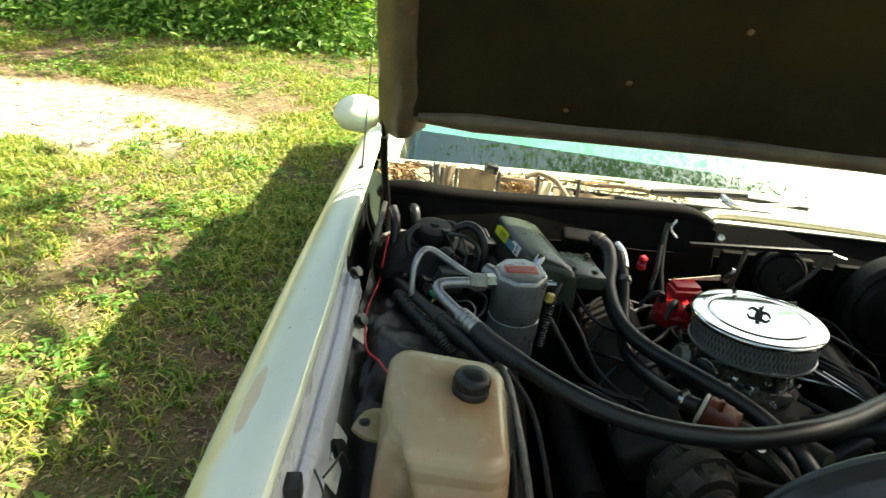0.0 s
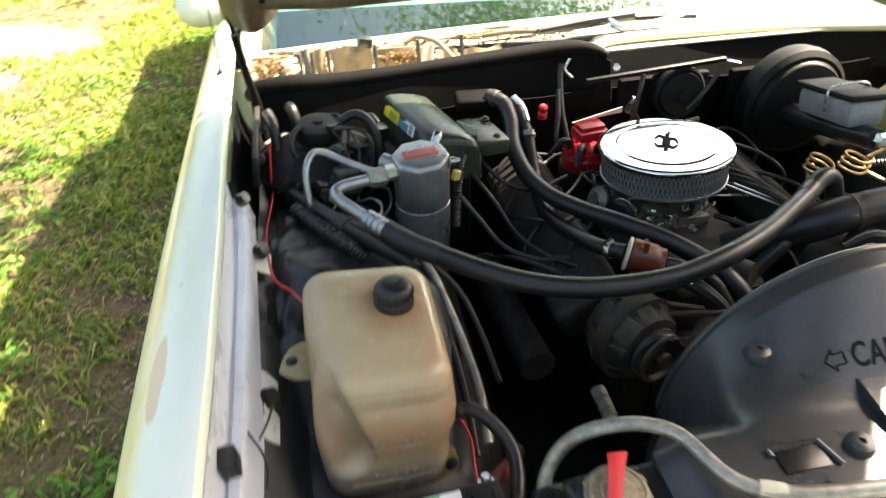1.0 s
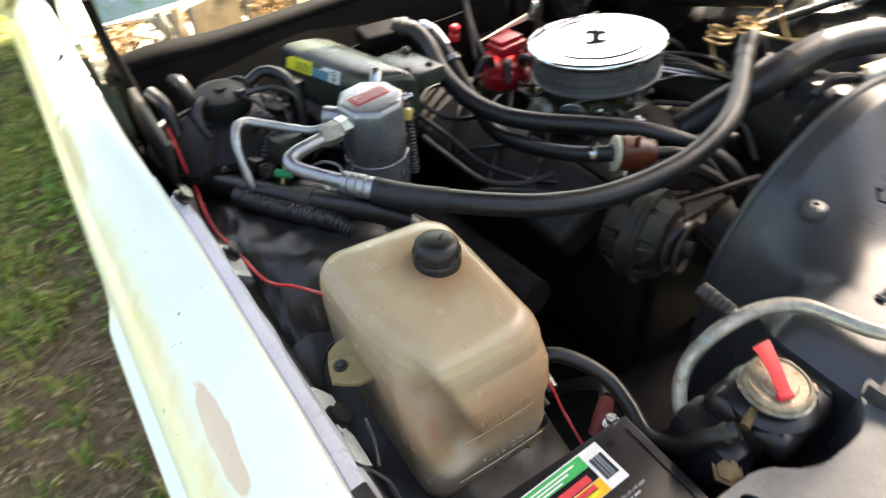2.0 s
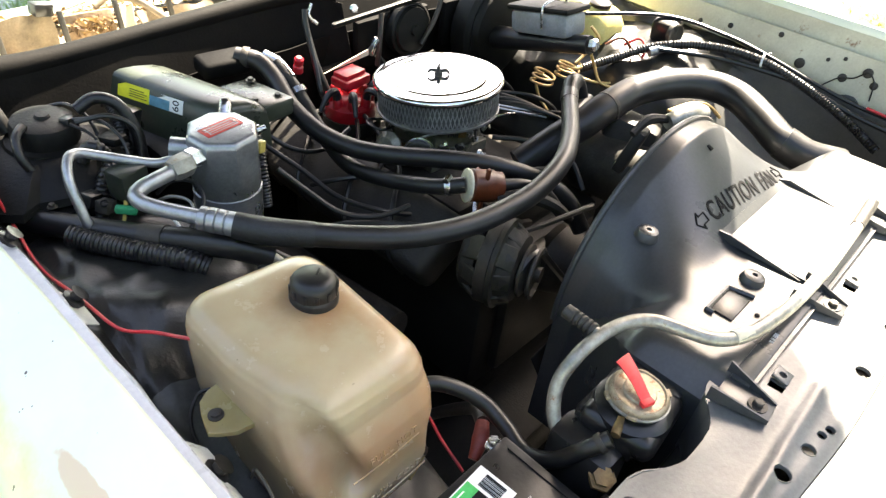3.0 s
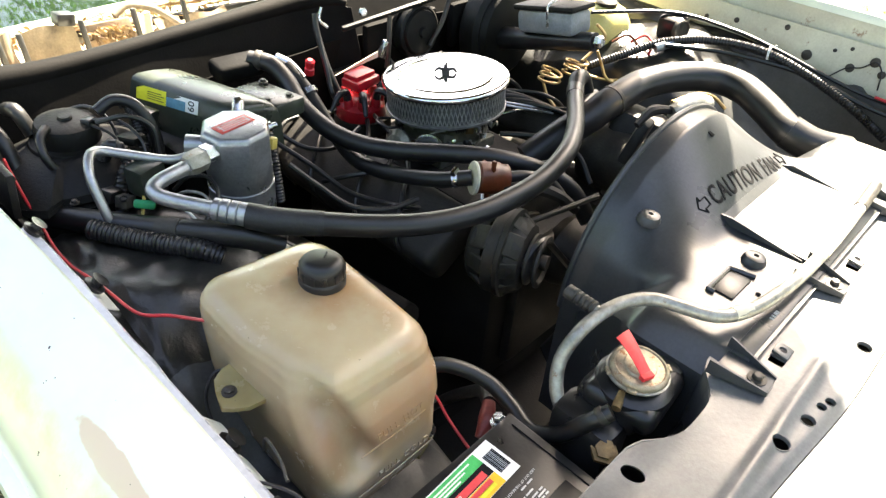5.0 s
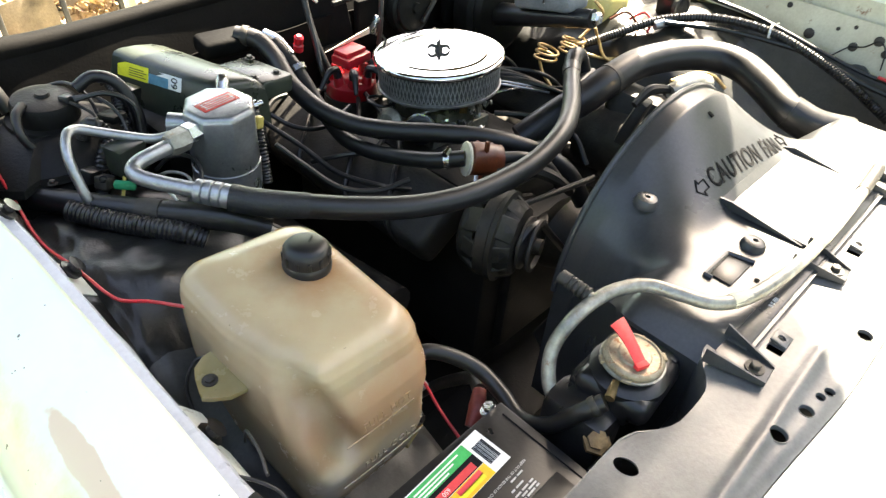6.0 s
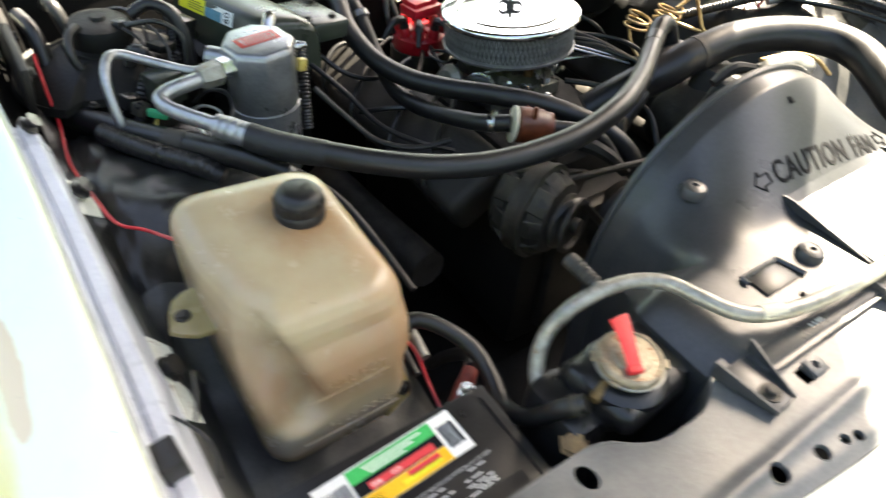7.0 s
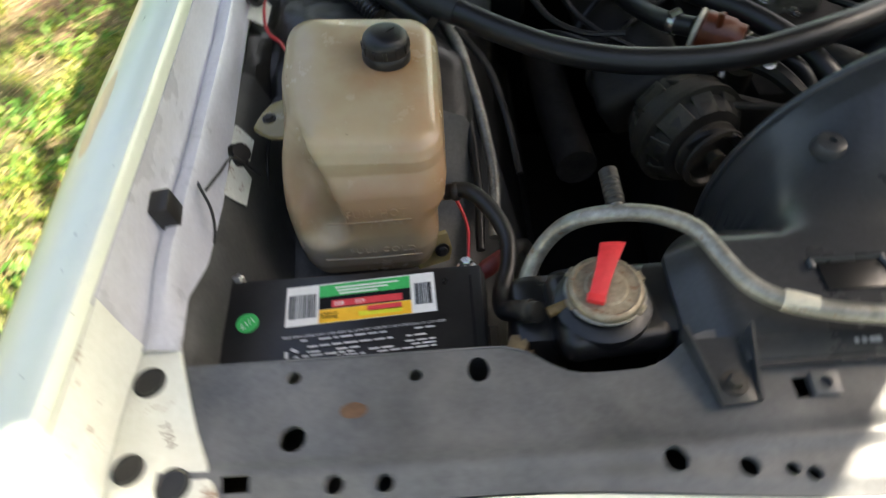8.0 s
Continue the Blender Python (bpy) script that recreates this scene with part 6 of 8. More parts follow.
st = part("sticker", on_sticker(0.002, 0.126, 0.020, 0.0008), M["white_label"], hbody, "yellow, blue and white sticker")
part("yellow_field", on_sticker(-0.030, 0.062, 0.0215, 0.0014), M["yellow_label"], st)
part("blue_field", on_sticker(0.021, 0.038, 0.014, 0.0014, -0.003), M["blue_label"], st)
part("sticker_number", placed(text_mesh("60", 0.0165, 0.0002), STK @ Matrix.Translation((0.0525, 0, 0.0016)) @ Euler((0, 0, radians(90))).to_matrix().to_4x4()), M["ink"], st)
for k in range(4):
    part("print_line", on_sticker(-0.020 - 0.003 * (k % 2), 0.034 - 0.006 * (k % 2), 0.0009, 0.0020, -0.0060 + 0.0034 * k), M["dirty_steel"], st)
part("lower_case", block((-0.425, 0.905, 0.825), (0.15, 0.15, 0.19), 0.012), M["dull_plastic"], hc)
part("side_cover", block((-0.325, 0.860, 0.945), (0.065, 0.10, 0.030), 0.006, (0, 6, 12)), M["box_green"], hc)
part("duct_block", block((-0.305, 0.982, 0.955), (0.085, 0.050, 0.030), 0.009, (6, 0, -6), None, 3), M["seal"], hc)
for x, y, z in ((-0.345, 0.83, 0.962), (-0.31, 0.895, 0.960), (-0.305, 0.83, 0.958)):
    part("case_screw", bolt((x, y, z), (0, 0, 1), 0.005, 0.004), M["dirty_steel"], hc)
blower = thing("blower_motor", (-0.615, 0.90, 0.87), "dusty black blower motor housing with a flat stepped cap", "blower motor")
def scroll_point(a, f):
    """Snail housing that widens towards its outlet, with a lipped, dented lid."""
    r = (0.104 + 0.024 * ((a / 360 + 0.35) % 1.0)) * f
    h = lerp_list([(0.0, 0.064), (0.45, 0.066), (0.62, 0.058), (0.80, 0.046), (0.93, 0.036), (0.97, 0.040), (1.0, 0.030)], f)[0]
    return Vector((-0.615 + r * math.cos(radians(a)), 0.905 + r * math.sin(radians(a)), 0.885 + h + 0.003 * math.sin(radians(a * 3)) * f))


housing = part("housing", sheet(scroll_point, span(0, 360, 60), [0.05, 0.2, 0.45, 0.55, 0.62, 0.72, 0.80, 0.88, 0.93, 0.95, 0.97, 0.985, 1.0], 0.003), M["dull_plastic"], blower)
part("housing_side", lathe([(0.10, -0.10), (0.112, -0.05), (0.114, 0.028)], (-0.617, 0.905, 0.885), (0, 0, 1), 40), M["dull_plastic"], blower)
for k in range(5):
    a = radians(30 + 72 * k)
    part("housing_screw", bolt((-0.615 + 0.106 * math.cos(a), 0.905 + 0.106 * math.sin(a), 0.920), (0, 0, 1), 0.0040, 0.004), M["dirty_steel"], housing)
motor = part("motor", lathe([(0.052, 0), (0.050, 0.004), (0.042, 0.006), (0.0405, 0.026), (0.038, 0.031), (0.030, 0.034), (0.010, 0.035), (0.008, 0.039), (0, 0.039)], (-0.613, 0.915, 0.950), (0.05, -0.06, 1), 32), M["dull_plastic"], blower)
part("terminal", block((-0.588, 0.893, 0.980), (0.020, 0.014, 0.012), 0.002, (0, 10, 35)), M["black_plastic"], motor)
part("motor_vent", sweep([(-0.640, 0.900, 0.985), (-0.655, 0.885, 0.980), (-0.660, 0.868, 0.962), (-0.652, 0.858, 0.940)], 0.006, 10), M["rubber"], motor)
part("mount_tab", block((-0.55, 0.86, 0.955), (0.03, 0.03, 0.012), 0.004, (0, 10, 30)), M["dull_plastic"], blower)
for pts in ([(-0.586, 0.890, 0.983), (-0.560, 0.865, 0.985), (-0.548, 0.830, 0.965), (-0.560, 0.800, 0.930), (-0.590, 0.785, 0.915)], [(-0.590, 0.886, 0.980), (-0.575, 0.852, 0.972), (-0.572, 0.822, 0.955), (-0.530, 0.806, 0.940)]):
    hose_thing("blower_wire", pts, 0.0022, M["rubber_shiny"], "thin black wire looping over the blower", "wire", 8)
hose_thing("blower_hose", [(-0.572, 0.905, 0.985), (-0.545, 0.905, 0.995), (-0.522, 0.89, 0.985), (-0.512, 0.872, 0.95), (-0.515, 0.86, 0.91)], 0.0085, M["rubber_shiny"], "black curved cooling hose on the blower", "hose", 14)
hose_thing("blower_wire", [(-0.585, 0.875, 0.985), (-0.55, 0.855, 0.992), (-0.525, 0.84, 0.972), (-0.53, 0.825, 0.93)], 0.0035, M["rubber"], "black wire on the blower", "wire", 8)
for pts in ([(-0.700, 0.96, 0.99), (-0.690, 0.93, 0.975), (-0.690, 0.90, 0.93), (-0.700, 0.87, 0.90)], [(-0.66, 0.985, 0.985), (-0.655, 0.96, 0.99), (-0.648, 0.945, 0.96)]):
    hose_thing("hinge_cable", pts, 0.010, M["rubber"], "thick black cable near the hood hinge", "cable", 10)

# ---------- heater hoses ----------
hh = thing("heater_hose", (-0.20, 0.70, 0.90), "long black heater hose with steel end clamp", "hose")
part("hose", sweep([(-0.284, 0.975, 0.966), (-0.262, 0.945, 0.962), (-0.258, 0.905, 0.945), (-0.268, 0.850, 0.922), (-0.262, 0.785, 0.902), (-0.240, 0.725, 0.893), (-0.205, 0.672, 0.893), (-0.165, 0.622, 0.897), (-0.125, 0.575, 0.898), (-0.085, 0.535, 0.890), (-0.045, 0.492, 0.872), (-0.020, 0.455, 0.845), (-0.01, 0.42, 0.80)], 0.0150, 16, 8), M["rubber_shiny"], hh)
part("clamp", lathe([(0.0165, 0), (0.0170, 0.001), (0.0170, 0.010), (0.0165, 0.011)], (-0.277, 0.967, 0.966), (0.65, -0.75, -0.1), 20), M["dirty_steel"], hh, "dull steel hose clamp")
h2 = thing("heater_hose", (-0.22, 0.62, 0.87), "black heater hose clamped to the brown valve", "hose")
part("hose", sweep([(-0.238, 0.935, 0.955), (-0.232, 0.885, 0.925), (-0.238, 0.815, 0.885), (-0.245, 0.745, 0.862), (-0.240, 0.690, 0.862), (-0.228, 0.635, 0.872), (-0.212, 0.585, 0.884), (-0.198, 0.560, 0.891), (-0.180, 0.541, 0.896)], 0.0125, 16, 8), M["rubber"], h2)
part("clamp", lathe([(0.0140, 0), (0.0145, 0.001), (0.0145, 0.008), (0.0140, 0.009)], (-0.200, 0.563, 0.890), (0.6, -0.75, 0.2), 20), M["steel_bright"], h2, "bright worm clamp")
part("clamp_screw", lathe([(0.005, 0), (0.005, 0.014), (0, 0.014)], (-0.208, 0.556, 0.905), (0.9, 0.3, 0.2), 6), M["steel_bright"], h2)
part("metal_elbow", sweep([(-0.235, 0.965, 0.960), (-0.228, 0.935, 0.955), (-0.228, 0.90, 0.94)], 0.0085, 12), M["steel_bright"], h2)
part("clamp", lathe([(0.0145, 0), (0.0145, 0.010)], (-0.230, 0.885, 0.928), (-0.05, -0.75, -0.6), 20), M["steel_bright"], h2)
valve = thing("vacuum_valve", (-0.15, 0.52, 0.89), "brown bakelite vacuum valve with an ivory flange", "valve")
VD = Vector((0.80, -0.50, -0.12)).normalized()
part("flange", lathe([(0.018, 0), (0.0255, 0.001), (0.0265, 0.0030), (0.0255, 0.0055), (0.021, 0.0065)], (-0.180, 0.541, 0.895), VD, 30), M["ivory"], valve, "ivory disc")
part("body", lathe([(0.022, 0), (0.0250, 0.003), (0.0250, 0.036), (0.0225, 0.040), (0.0225, 0.050), (0.016, 0.052), (0, 0.052)], (-0.175, 0.537, 0.896), VD, 28), M["brown_bakelite"], valve)
for k in range(3):
    a = 2 * math.pi * k / 3
    o = axis_frame(VD) @ Vector((0.0252 * math.cos(a), 0.0252 * math.sin(a), 0.02))
    part("rib", block(Vector((-0.175, 0.537, 0.896)) + o, (0.006, 0.006, 0.03), 0.001), M["brown_bakelite"], valve)
hose_thing("vacuum_hose", [(-0.13, 0.508, 0.892), (-0.10, 0.49, 0.889), (-0.07, 0.47, 0.875), (-0.05, 0.445, 0.84)], 0.010, M["rubber"], "black vacuum hose behind the brown valve", "hose")
hose_thing("spark_cable", [(-0.36, 0.69, 0.80), (-0.33, 0.65, 0.83), (-0.29, 0.60, 0.842), (-0.25, 0.555, 0.845), (-0.215, 0.53, 0.843)], 0.0045, M["rubber_shiny"], "thin black ignition cable", "cable", 8)
hose_thing("spark_cable", [(-0.30, 0.76, 0.83), (-0.27, 0.72, 0.85), (-0.22, 0.70, 0.85), (-0.18, 0.72, 0.85)], 0.0045, M["rubber_shiny"], "thin black ignition cable", "cable", 8)

# ---------- engine ----------
eng = thing("engine", (0, 0.72, 0.45), "greasy black vee-eight engine under the air cleaner", "engine")
part("block", block((0, 0.74, 0.60), (0.34, 0.52, 0.30), 0.02), M["cast_iron"], eng)
part("intake_manifold", block((-0.015, 0.77, 0.775), (0.24, 0.38, 0.055), 0.015), M["cast_iron"], eng)
part("intake_front", block((-0.005, 0.56, 0.775), (0.16, 0.09, 0.06), 0.015), M["cast_iron"], eng)
for side in (-1, 1):
    vc = part("valve_cover", block((side * 0.215 - 0.01, 0.75, 0.795), (0.12, 0.46, 0.07), 0.018, (0, side * 32, 0), None, 3), M["cast_iron"], eng, "black valve cover")
    for y in (0.58, 0.70, 0.82, 0.94):
        part("cover_bolt", bolt((side * 0.175 - 0.01, y, 0.832), (side * 0.5, 0, 0.85), 0.006, 0.005), M["dirty_steel"], vc)
    part("exhaust_manifold", sweep([(side * 0.30, 0.55, 0.66), (side * 0.31, 0.70, 0.65), (side * 0.31, 0.88, 0.62), (side * 0.30, 0.95, 0.50)], 0.032, 12), M["dirty_steel"], eng)
    for y in (0.58, 0.68, 0.80, 0.90):
        part("spark_lead", sweep([(side * 0.26, y, 0.74), (side * 0.29, y + 0.01, 0.80), (side * 0.24, y + 0.05, 0.842), (side * 0.15, min(0.93, y + 0.14), 0.842), (-0.05 + side * 0.05, 0.89, 0.86)], 0.0042, 8), M["rubber_shiny"], eng)
part("timing_cover", block((0.0, 0.475, 0.62), (0.24, 0.03, 0.26), 0.012), M["dirty_steel"], eng)
part("water_pump", lathe([(0.06, 0), (0.07, 0.02), (0.055, 0.06), (0.03, 0.09), (0, 0.09)], (0.016, 0.48, 0.70), (0, -1, 0), 24), M["dirty_steel"], eng)
part("thermostat_housing", sweep([(0.0, 0.55, 0.80), (0.0, 0.53, 0.835), (0.02, 0.50, 0.845)], [0.026, 0.024, 0.020], 14), M["alternator_metal"], eng)
part("oil_filler_tube", sweep([(-0.11, 0.53, 0.80), (-0.115, 0.525, 0.845)], [0.012, 0.018], 14), M["alternator_metal"], eng)
part("fuel_line", sweep([(-0.12, 0.56, 0.80), (-0.08, 0.60, 0.835), (-0.05, 0.64, 0.845), (-0.04, 0.66, 0.84)], 0.004, 8), M["steel_bright"], eng)
part("vacuum_line", sweep([(0.06, 0.68, 0.83), (0.10, 0.62, 0.835), (0.13, 0.55, 0.82), (0.12, 0.50, 0.78)], 0.0055, 8), M["rubber_shiny"], eng)
for k in range(4):
    part("plug_wire", sweep([(0.08 + 0.012 * k, 0.80 - 0.02 * k, 0.86), (0.13 + 0.012 * k, 0.74 - 0.03 * k, 0.875 - 0.004 * k), (0.18 + 0.010 * k, 0.66 - 0.03 * k, 0.855 - 0.006 * k), (0.20, 0.58 - 0.02 * k, 0.81)], 0.0042, 8), M["rubber_shiny"] if k % 2 else M["dirty_steel"], eng)
part("power_steering_hose", sweep([(0.04, 0.53, 0.82), (0.10, 0.545, 0.868), (0.16, 0.575, 0.888), (0.24, 0.60, 0.885)], 0.014, 12), M["rubber"], eng)
part("bracket", block((-0.12, 0.49, 0.80), (0.12, 0.012, 0.05), 0.004, (0, 20, 0)), M["dirty_steel"], eng)

# alternator
alt = thing("alternator", (-0.175, 0.46, 0.74), "greasy grey finned alternator beside the shroud", "alternator")
ALT, AD = Vector((-0.216, 0.492, 0.818)), Vector((0.30, -0.93, 0.05)).normalized()
AF = axis_frame(AD)
part("rear_housing", lathe([(0.030, 0), (0.046, 0.003), (0.054, 0.010), (0.056, 0.022), (0.056, 0.030)], ALT, AD, 30), M["cast_iron"], alt)
part("stator_band", lathe([(0.064, 0), (0.066, 0.002), (0.066, 0.018), (0.064, 0.020)], ALT + AD * 0.036, AD, 36), M["dirty_steel"], alt)
part("front_core", lathe([(0.058, 0), (0.058, 0.018), (0.050, 0.030), (0.030, 0.034), (0, 0.034)], ALT + AD * 0.056, AD, 30), M["cast_iron"], alt)
for k in range(9):
    a = 2 * math.pi * k / 9 + 0.2
    e, h = Vector((math.cos(a), math.sin(a), 0)), Vector((-math.sin(a), math.cos(a), 0))
    for name, z0, z1, r0, r1 in (("rear_finger", 0.004, 0.038, 0.048, 0.067), ("front_finger", 0.058, 0.086, 0.067, 0.050)):
        fin = bmesh.new()
        w = 0.013 if k % 3 else 0.018
        pts = [AF @ (e * r + h * q + Vector((0, 0, z))) + ALT for r, z in ((r0, z0), (r1, z1)) for q in (-w, w)]
        inn = [AF @ (e * (r - 0.008) + h * q + Vector((0, 0, z))) + ALT for r, z in ((r0, z0), (r1, z1)) for q in (-w, w)]
        v = [fin.verts.new(p) for p in pts + inn]
        for f in ((0, 1, 3, 2), (4, 6, 7, 5), (0, 4, 5, 1), (2, 3, 7, 6), (0, 2, 6, 4), (1, 5, 7, 3)):
            fin.faces.new([v[q] for q in f])
        bmesh.ops.bevel(fin, geom=fin.edges[:], offset=0.0015, segments=1, affect='EDGES')
        part(name, fin, M["alternator_metal"], alt)
part("rim", lathe([(0.064, 0), (0.069, 0.002), (0.069, 0.009), (0.064, 0.011)], ALT + AD * 0.054, AD, 36), M["alternator_metal"], alt)
part("pulley", lathe([(0.040, 0), (0.040, 0.004), (0.028, 0.010), (0.040, 0.016), (0.040, 0.020), (0.034, 0.021), (0.030, 0.015), (0.012, 0.015), (0.012, 0.026), (0, 0.026)], ALT + AD * 0.092, AD, 30), M["dirty_steel"], alt)
part("belt", sweep([tuple(ALT + AD * 0.102 + Vector((0.034 * math.sin(a), 0, 0.034 * math.cos(a)))) for a in span(-1.4, 1.2, 8)] + [(0.02, 0.40, 0.64)], 0.006, 6), M["rubber"], alt)
part("adjuster", sweep([(-0.165, 0.440, 0.858), (-0.10, 0.418, 0.866), (-0.035, 0.40, 0.872)], 0.0045, 8), M["dirty_steel"], alt)
part("bracket_arm", sweep([(-0.150, 0.500, 0.880), (-0.115, 0.470, 0.886), (-0.085, 0.440, 0.872), (-0.06, 0.42, 0.845)], [0.010, 0.012, 0.010, 0.008], 8), M["cast_iron"], alt)
part("bracket_bolt", bolt((-0.118, 0.462, 0.898), (0.1, -0.6, 0.8), 0.006, 0.006), M["steel_bright"], alt)

# carburettor
carb = thing("carburetor", (-0.015, 0.765, 0.80), "greasy carburetor with levers and brass linkage", "carburetor")
part("base", block((-0.015, 0.765, 0.812), (0.15, 0.15, 0.024), 0.005), M["carb_metal"], carb)
part("bowl", block((-0.015, 0.765, 0.843), (0.125, 0.135, 0.045), 0.010), M["carb_metal"], carb)
part("horn", lathe([(0.055, 0), (0.062, 0.006), (0.062, 0.020)], (-0.015, 0.765, 0.862), (0, 0, 1), 28), M["carb_metal"], carb)
for k in range(22):
    a = radians(195 + 150 * k / 21) + random.uniform(-0.05, 0.05)
    rr = random.uniform(0.070, 0.092)
    c = (-0.015 + rr * math.cos(a), 0.765 + rr * math.sin(a), random.uniform(0.815, 0.868))
    if k % 3 == 0:
        part("screw", bolt(c, (math.cos(a), math.sin(a), 0.6), random.uniform(0.004, 0.007), 0.006), M["steel_bright"], carb)
    elif k % 3 == 1:
        part("lever", block(c, (0.028, 0.006, 0.010), 0.002, (random.uniform(-30, 30), random.uniform(-40, 40), math.degrees(a) + 90)), M["carb_metal"] if k % 2 else M["aluminium"], carb)
    else:
        e = Vector(c) + Vector((random.uniform(-0.03, 0.03), random.uniform(-0.02, 0.01), random.uniform(-0.02, 0.02)))
        part("rod", sweep([c, tuple((Vector(c) + e) / 2 + Vector((0, -0.006, 0.006))), tuple(e)], 0.0028, 8), M["aluminium"], carb)
part("choke_housing", lathe([(0.024, 0), (0.026, 0.004), (0.026, 0.020), (0.020, 0.024), (0, 0.024)], (-0.098, 0.715, 0.842), (-0.8, -0.6, 0.1), 26), M["black_plastic"], carb)
part("choke_ring", lathe([(0.0265, 0), (0.0285, 0.002), (0.0285, 0.006), (0.0265, 0.007)], (-0.102, 0.712, 0.842), (-0.8, -0.6, 0.1), 26), M["steel_bright"], carb)
part("vacuum_pot", lathe([(0.020, 0), (0.026, 0.006), (0.026, 0.012), (0.016, 0.022), (0, 0.024)], (-0.120, 0.765, 0.835), (-1, -0.2, 0.4), 22), M["carb_metal"], carb)
part("fuel_inlet", lathe([(0.009, 0), (0.009, 0.020), (0.006, 0.021), (0.006, 0.032), (0, 0.032)], (-0.062, 0.690, 0.842), (-0.5, -0.9, 0.1), 6), M["steel_bright"], carb)
part("loop_wire", sweep([(-0.09, 0.80, 0.862), (-0.125, 0.815, 0.868), (-0.145, 0.80, 0.872), (-0.135, 0.775, 0.868), (-0.10, 0.78, 0.862), (-0.09, 0.80, 0.858)], 0.0025, 8), M["rubber_shiny"], carb)
for k in range(34):
    a = radians(150 + 8.2 * k + random.uniform(-4, 4))
    r = random.uniform(0.070, 0.098)
    c = Vector((-0.015 + r * math.cos(a), 0.765 + r * math.sin(a), random.uniform(0.806, 0.868)))
    tone = M[("carb_metal", "dirty_steel", "steel_bright", "black_plastic", "brass")[k % 5]]
    kind = k % 4
    if kind == 0:
        part("linkage", sweep([c, c + Vector((random.uniform(-0.012, 0.012), random.uniform(-0.012, 0.012), 0.012)), c + Vector((random.uniform(-0.03, 0.03), random.uniform(-0.03, 0.0), random.uniform(-0.005, 0.02)))], 0.0022, 7), tone, carb)
    elif kind == 1:
        part("fitting", lathe([(0.006, 0), (0.006, 0.007), (0.0038, 0.008), (0.0038, 0.015), (0, 0.015)], c, (math.cos(a), math.sin(a), random.uniform(-0.2, 0.5)), 6), tone, carb)
    elif kind == 2:
        part("bracket", block(c, (0.018, 0.003, 0.022), 0.001, (random.uniform(-20, 20), random.uniform(-30, 30), math.degrees(a) + 90)), tone, carb)
    else:
        part("spring", sweep(coil(c, (math.cos(a + 1.4), math.sin(a + 1.4), 0.2), 0.0042, 0.001, 5, 0.0040), 0.0009, 5, 1), tone, carb)
for k, (dx, dy) in enumerate(((0.0, 0.0), (0.012, -0.018), (0.022, -0.010))):
    part("cable", sweep([(0.085 + dx, 0.725 + dy, 0.868), (0.120 + dx, 0.690 + dy, 0.862), (0.160 + dx, 0.660 + dy, 0.852)], 0.0020, 7), M["aluminium"], carb, "bright throttle cable")
part("throttle_rod", sweep([(0.06, 0.72, 0.848), (0.10, 0.69, 0.86), (0.15, 0.68, 0.855)], 0.003, 8), M["steel_bright"], carb)

# ---------- air cleaner ----------
ac = thing("air_cleaner", (-0.015, 0.766, 0.87), "round chrome air cleaner with wire mesh filter", "air cleaner")
AC, AU = Vector((-0.012, 0.759, 0.883)), Vector((-0.026, 0.086, 1)).normalized()
part("base_pan", lathe([(0.060, -0.004), (0.104, -0.004), (0.1110, -0.001), (0.1115, 0.003), (0.108, 0.004), (0.060, 0.004)], AC, AU, 64), M["mesh_metal"], ac)
part("filter", lathe([(0.103, 0.003), (0.103, 0.052), (0.06, 0.052)], AC, AU, 64), M["filter_paper"], ac)
lid = part("lid", lathe([(0.1135, 0.047), (0.1165, 0.0485), (0.1170, 0.0530), (0.1164, 0.0562), (0.1145, 0.0579), (0.1110, 0.0585), (0.1095, 0.05855), (0.0915, 0.0586), (0.0900, 0.0585), (0.0882, 0.0580), (0.0870, 0.0574), (0.0858, 0.0580), (0.0840, 0.0589), (0.0825, 0.05905), (0.0800, 0.0591), (0.05, 0.05915), (0.0, 0.0592)], AC, AU, 96), M["chrome"], ac, "polished chrome lid")
mesh_bm = bmesh.new()
NW = 90
for d in (-1, 1):
    for k in range(NW):
        pts = []
        for j in range(5):
            a = 2 * math.pi * (k + d * 1.6 * j / 4) / NW
            pts.append(AC + axis_frame(AU) @ Vector((0.1085 * math.cos(a), 0.1085 * math.sin(a), 0.004 + 0.045 * j / 4)))
        sweep(pts, 0.0009, 4, smooth=False, bm=mesh_bm, cap=False)
part("wire_mesh", mesh_bm, M["mesh_metal"], ac, "diamond wire mesh", flat=True)
wing = bmesh.new()
lathe([(0.0075, 0), (0.0070, 0.006), (0.0040, 0.008), (0.0032, 0.016), (0, 0.017)], AC + AU * 0.0595, AU, 12, wing)
sweep([AC + AU * 0.0640 + Vector((dx * 0.75, -dx * 0.65, dz)) for dx, dz in ((-0.020, -0.002), (-0.014, 0.004), (-0.005, 0.003), (0.005, 0.003), (0.014, 0.004), (0.020, -0.002))], [0.0018, 0.0028, 0.0034, 0.0034, 0.0028, 0.0018], 8, bm=wing)
block(AC + AU * 0.0735 + Vector((0.004, 0.002, 0)), (0.0034, 0.0034, 0.009), 0.001, None, wing)
part("wing_nut", wing, M["dirty_steel"], ac, "dark wing nut")

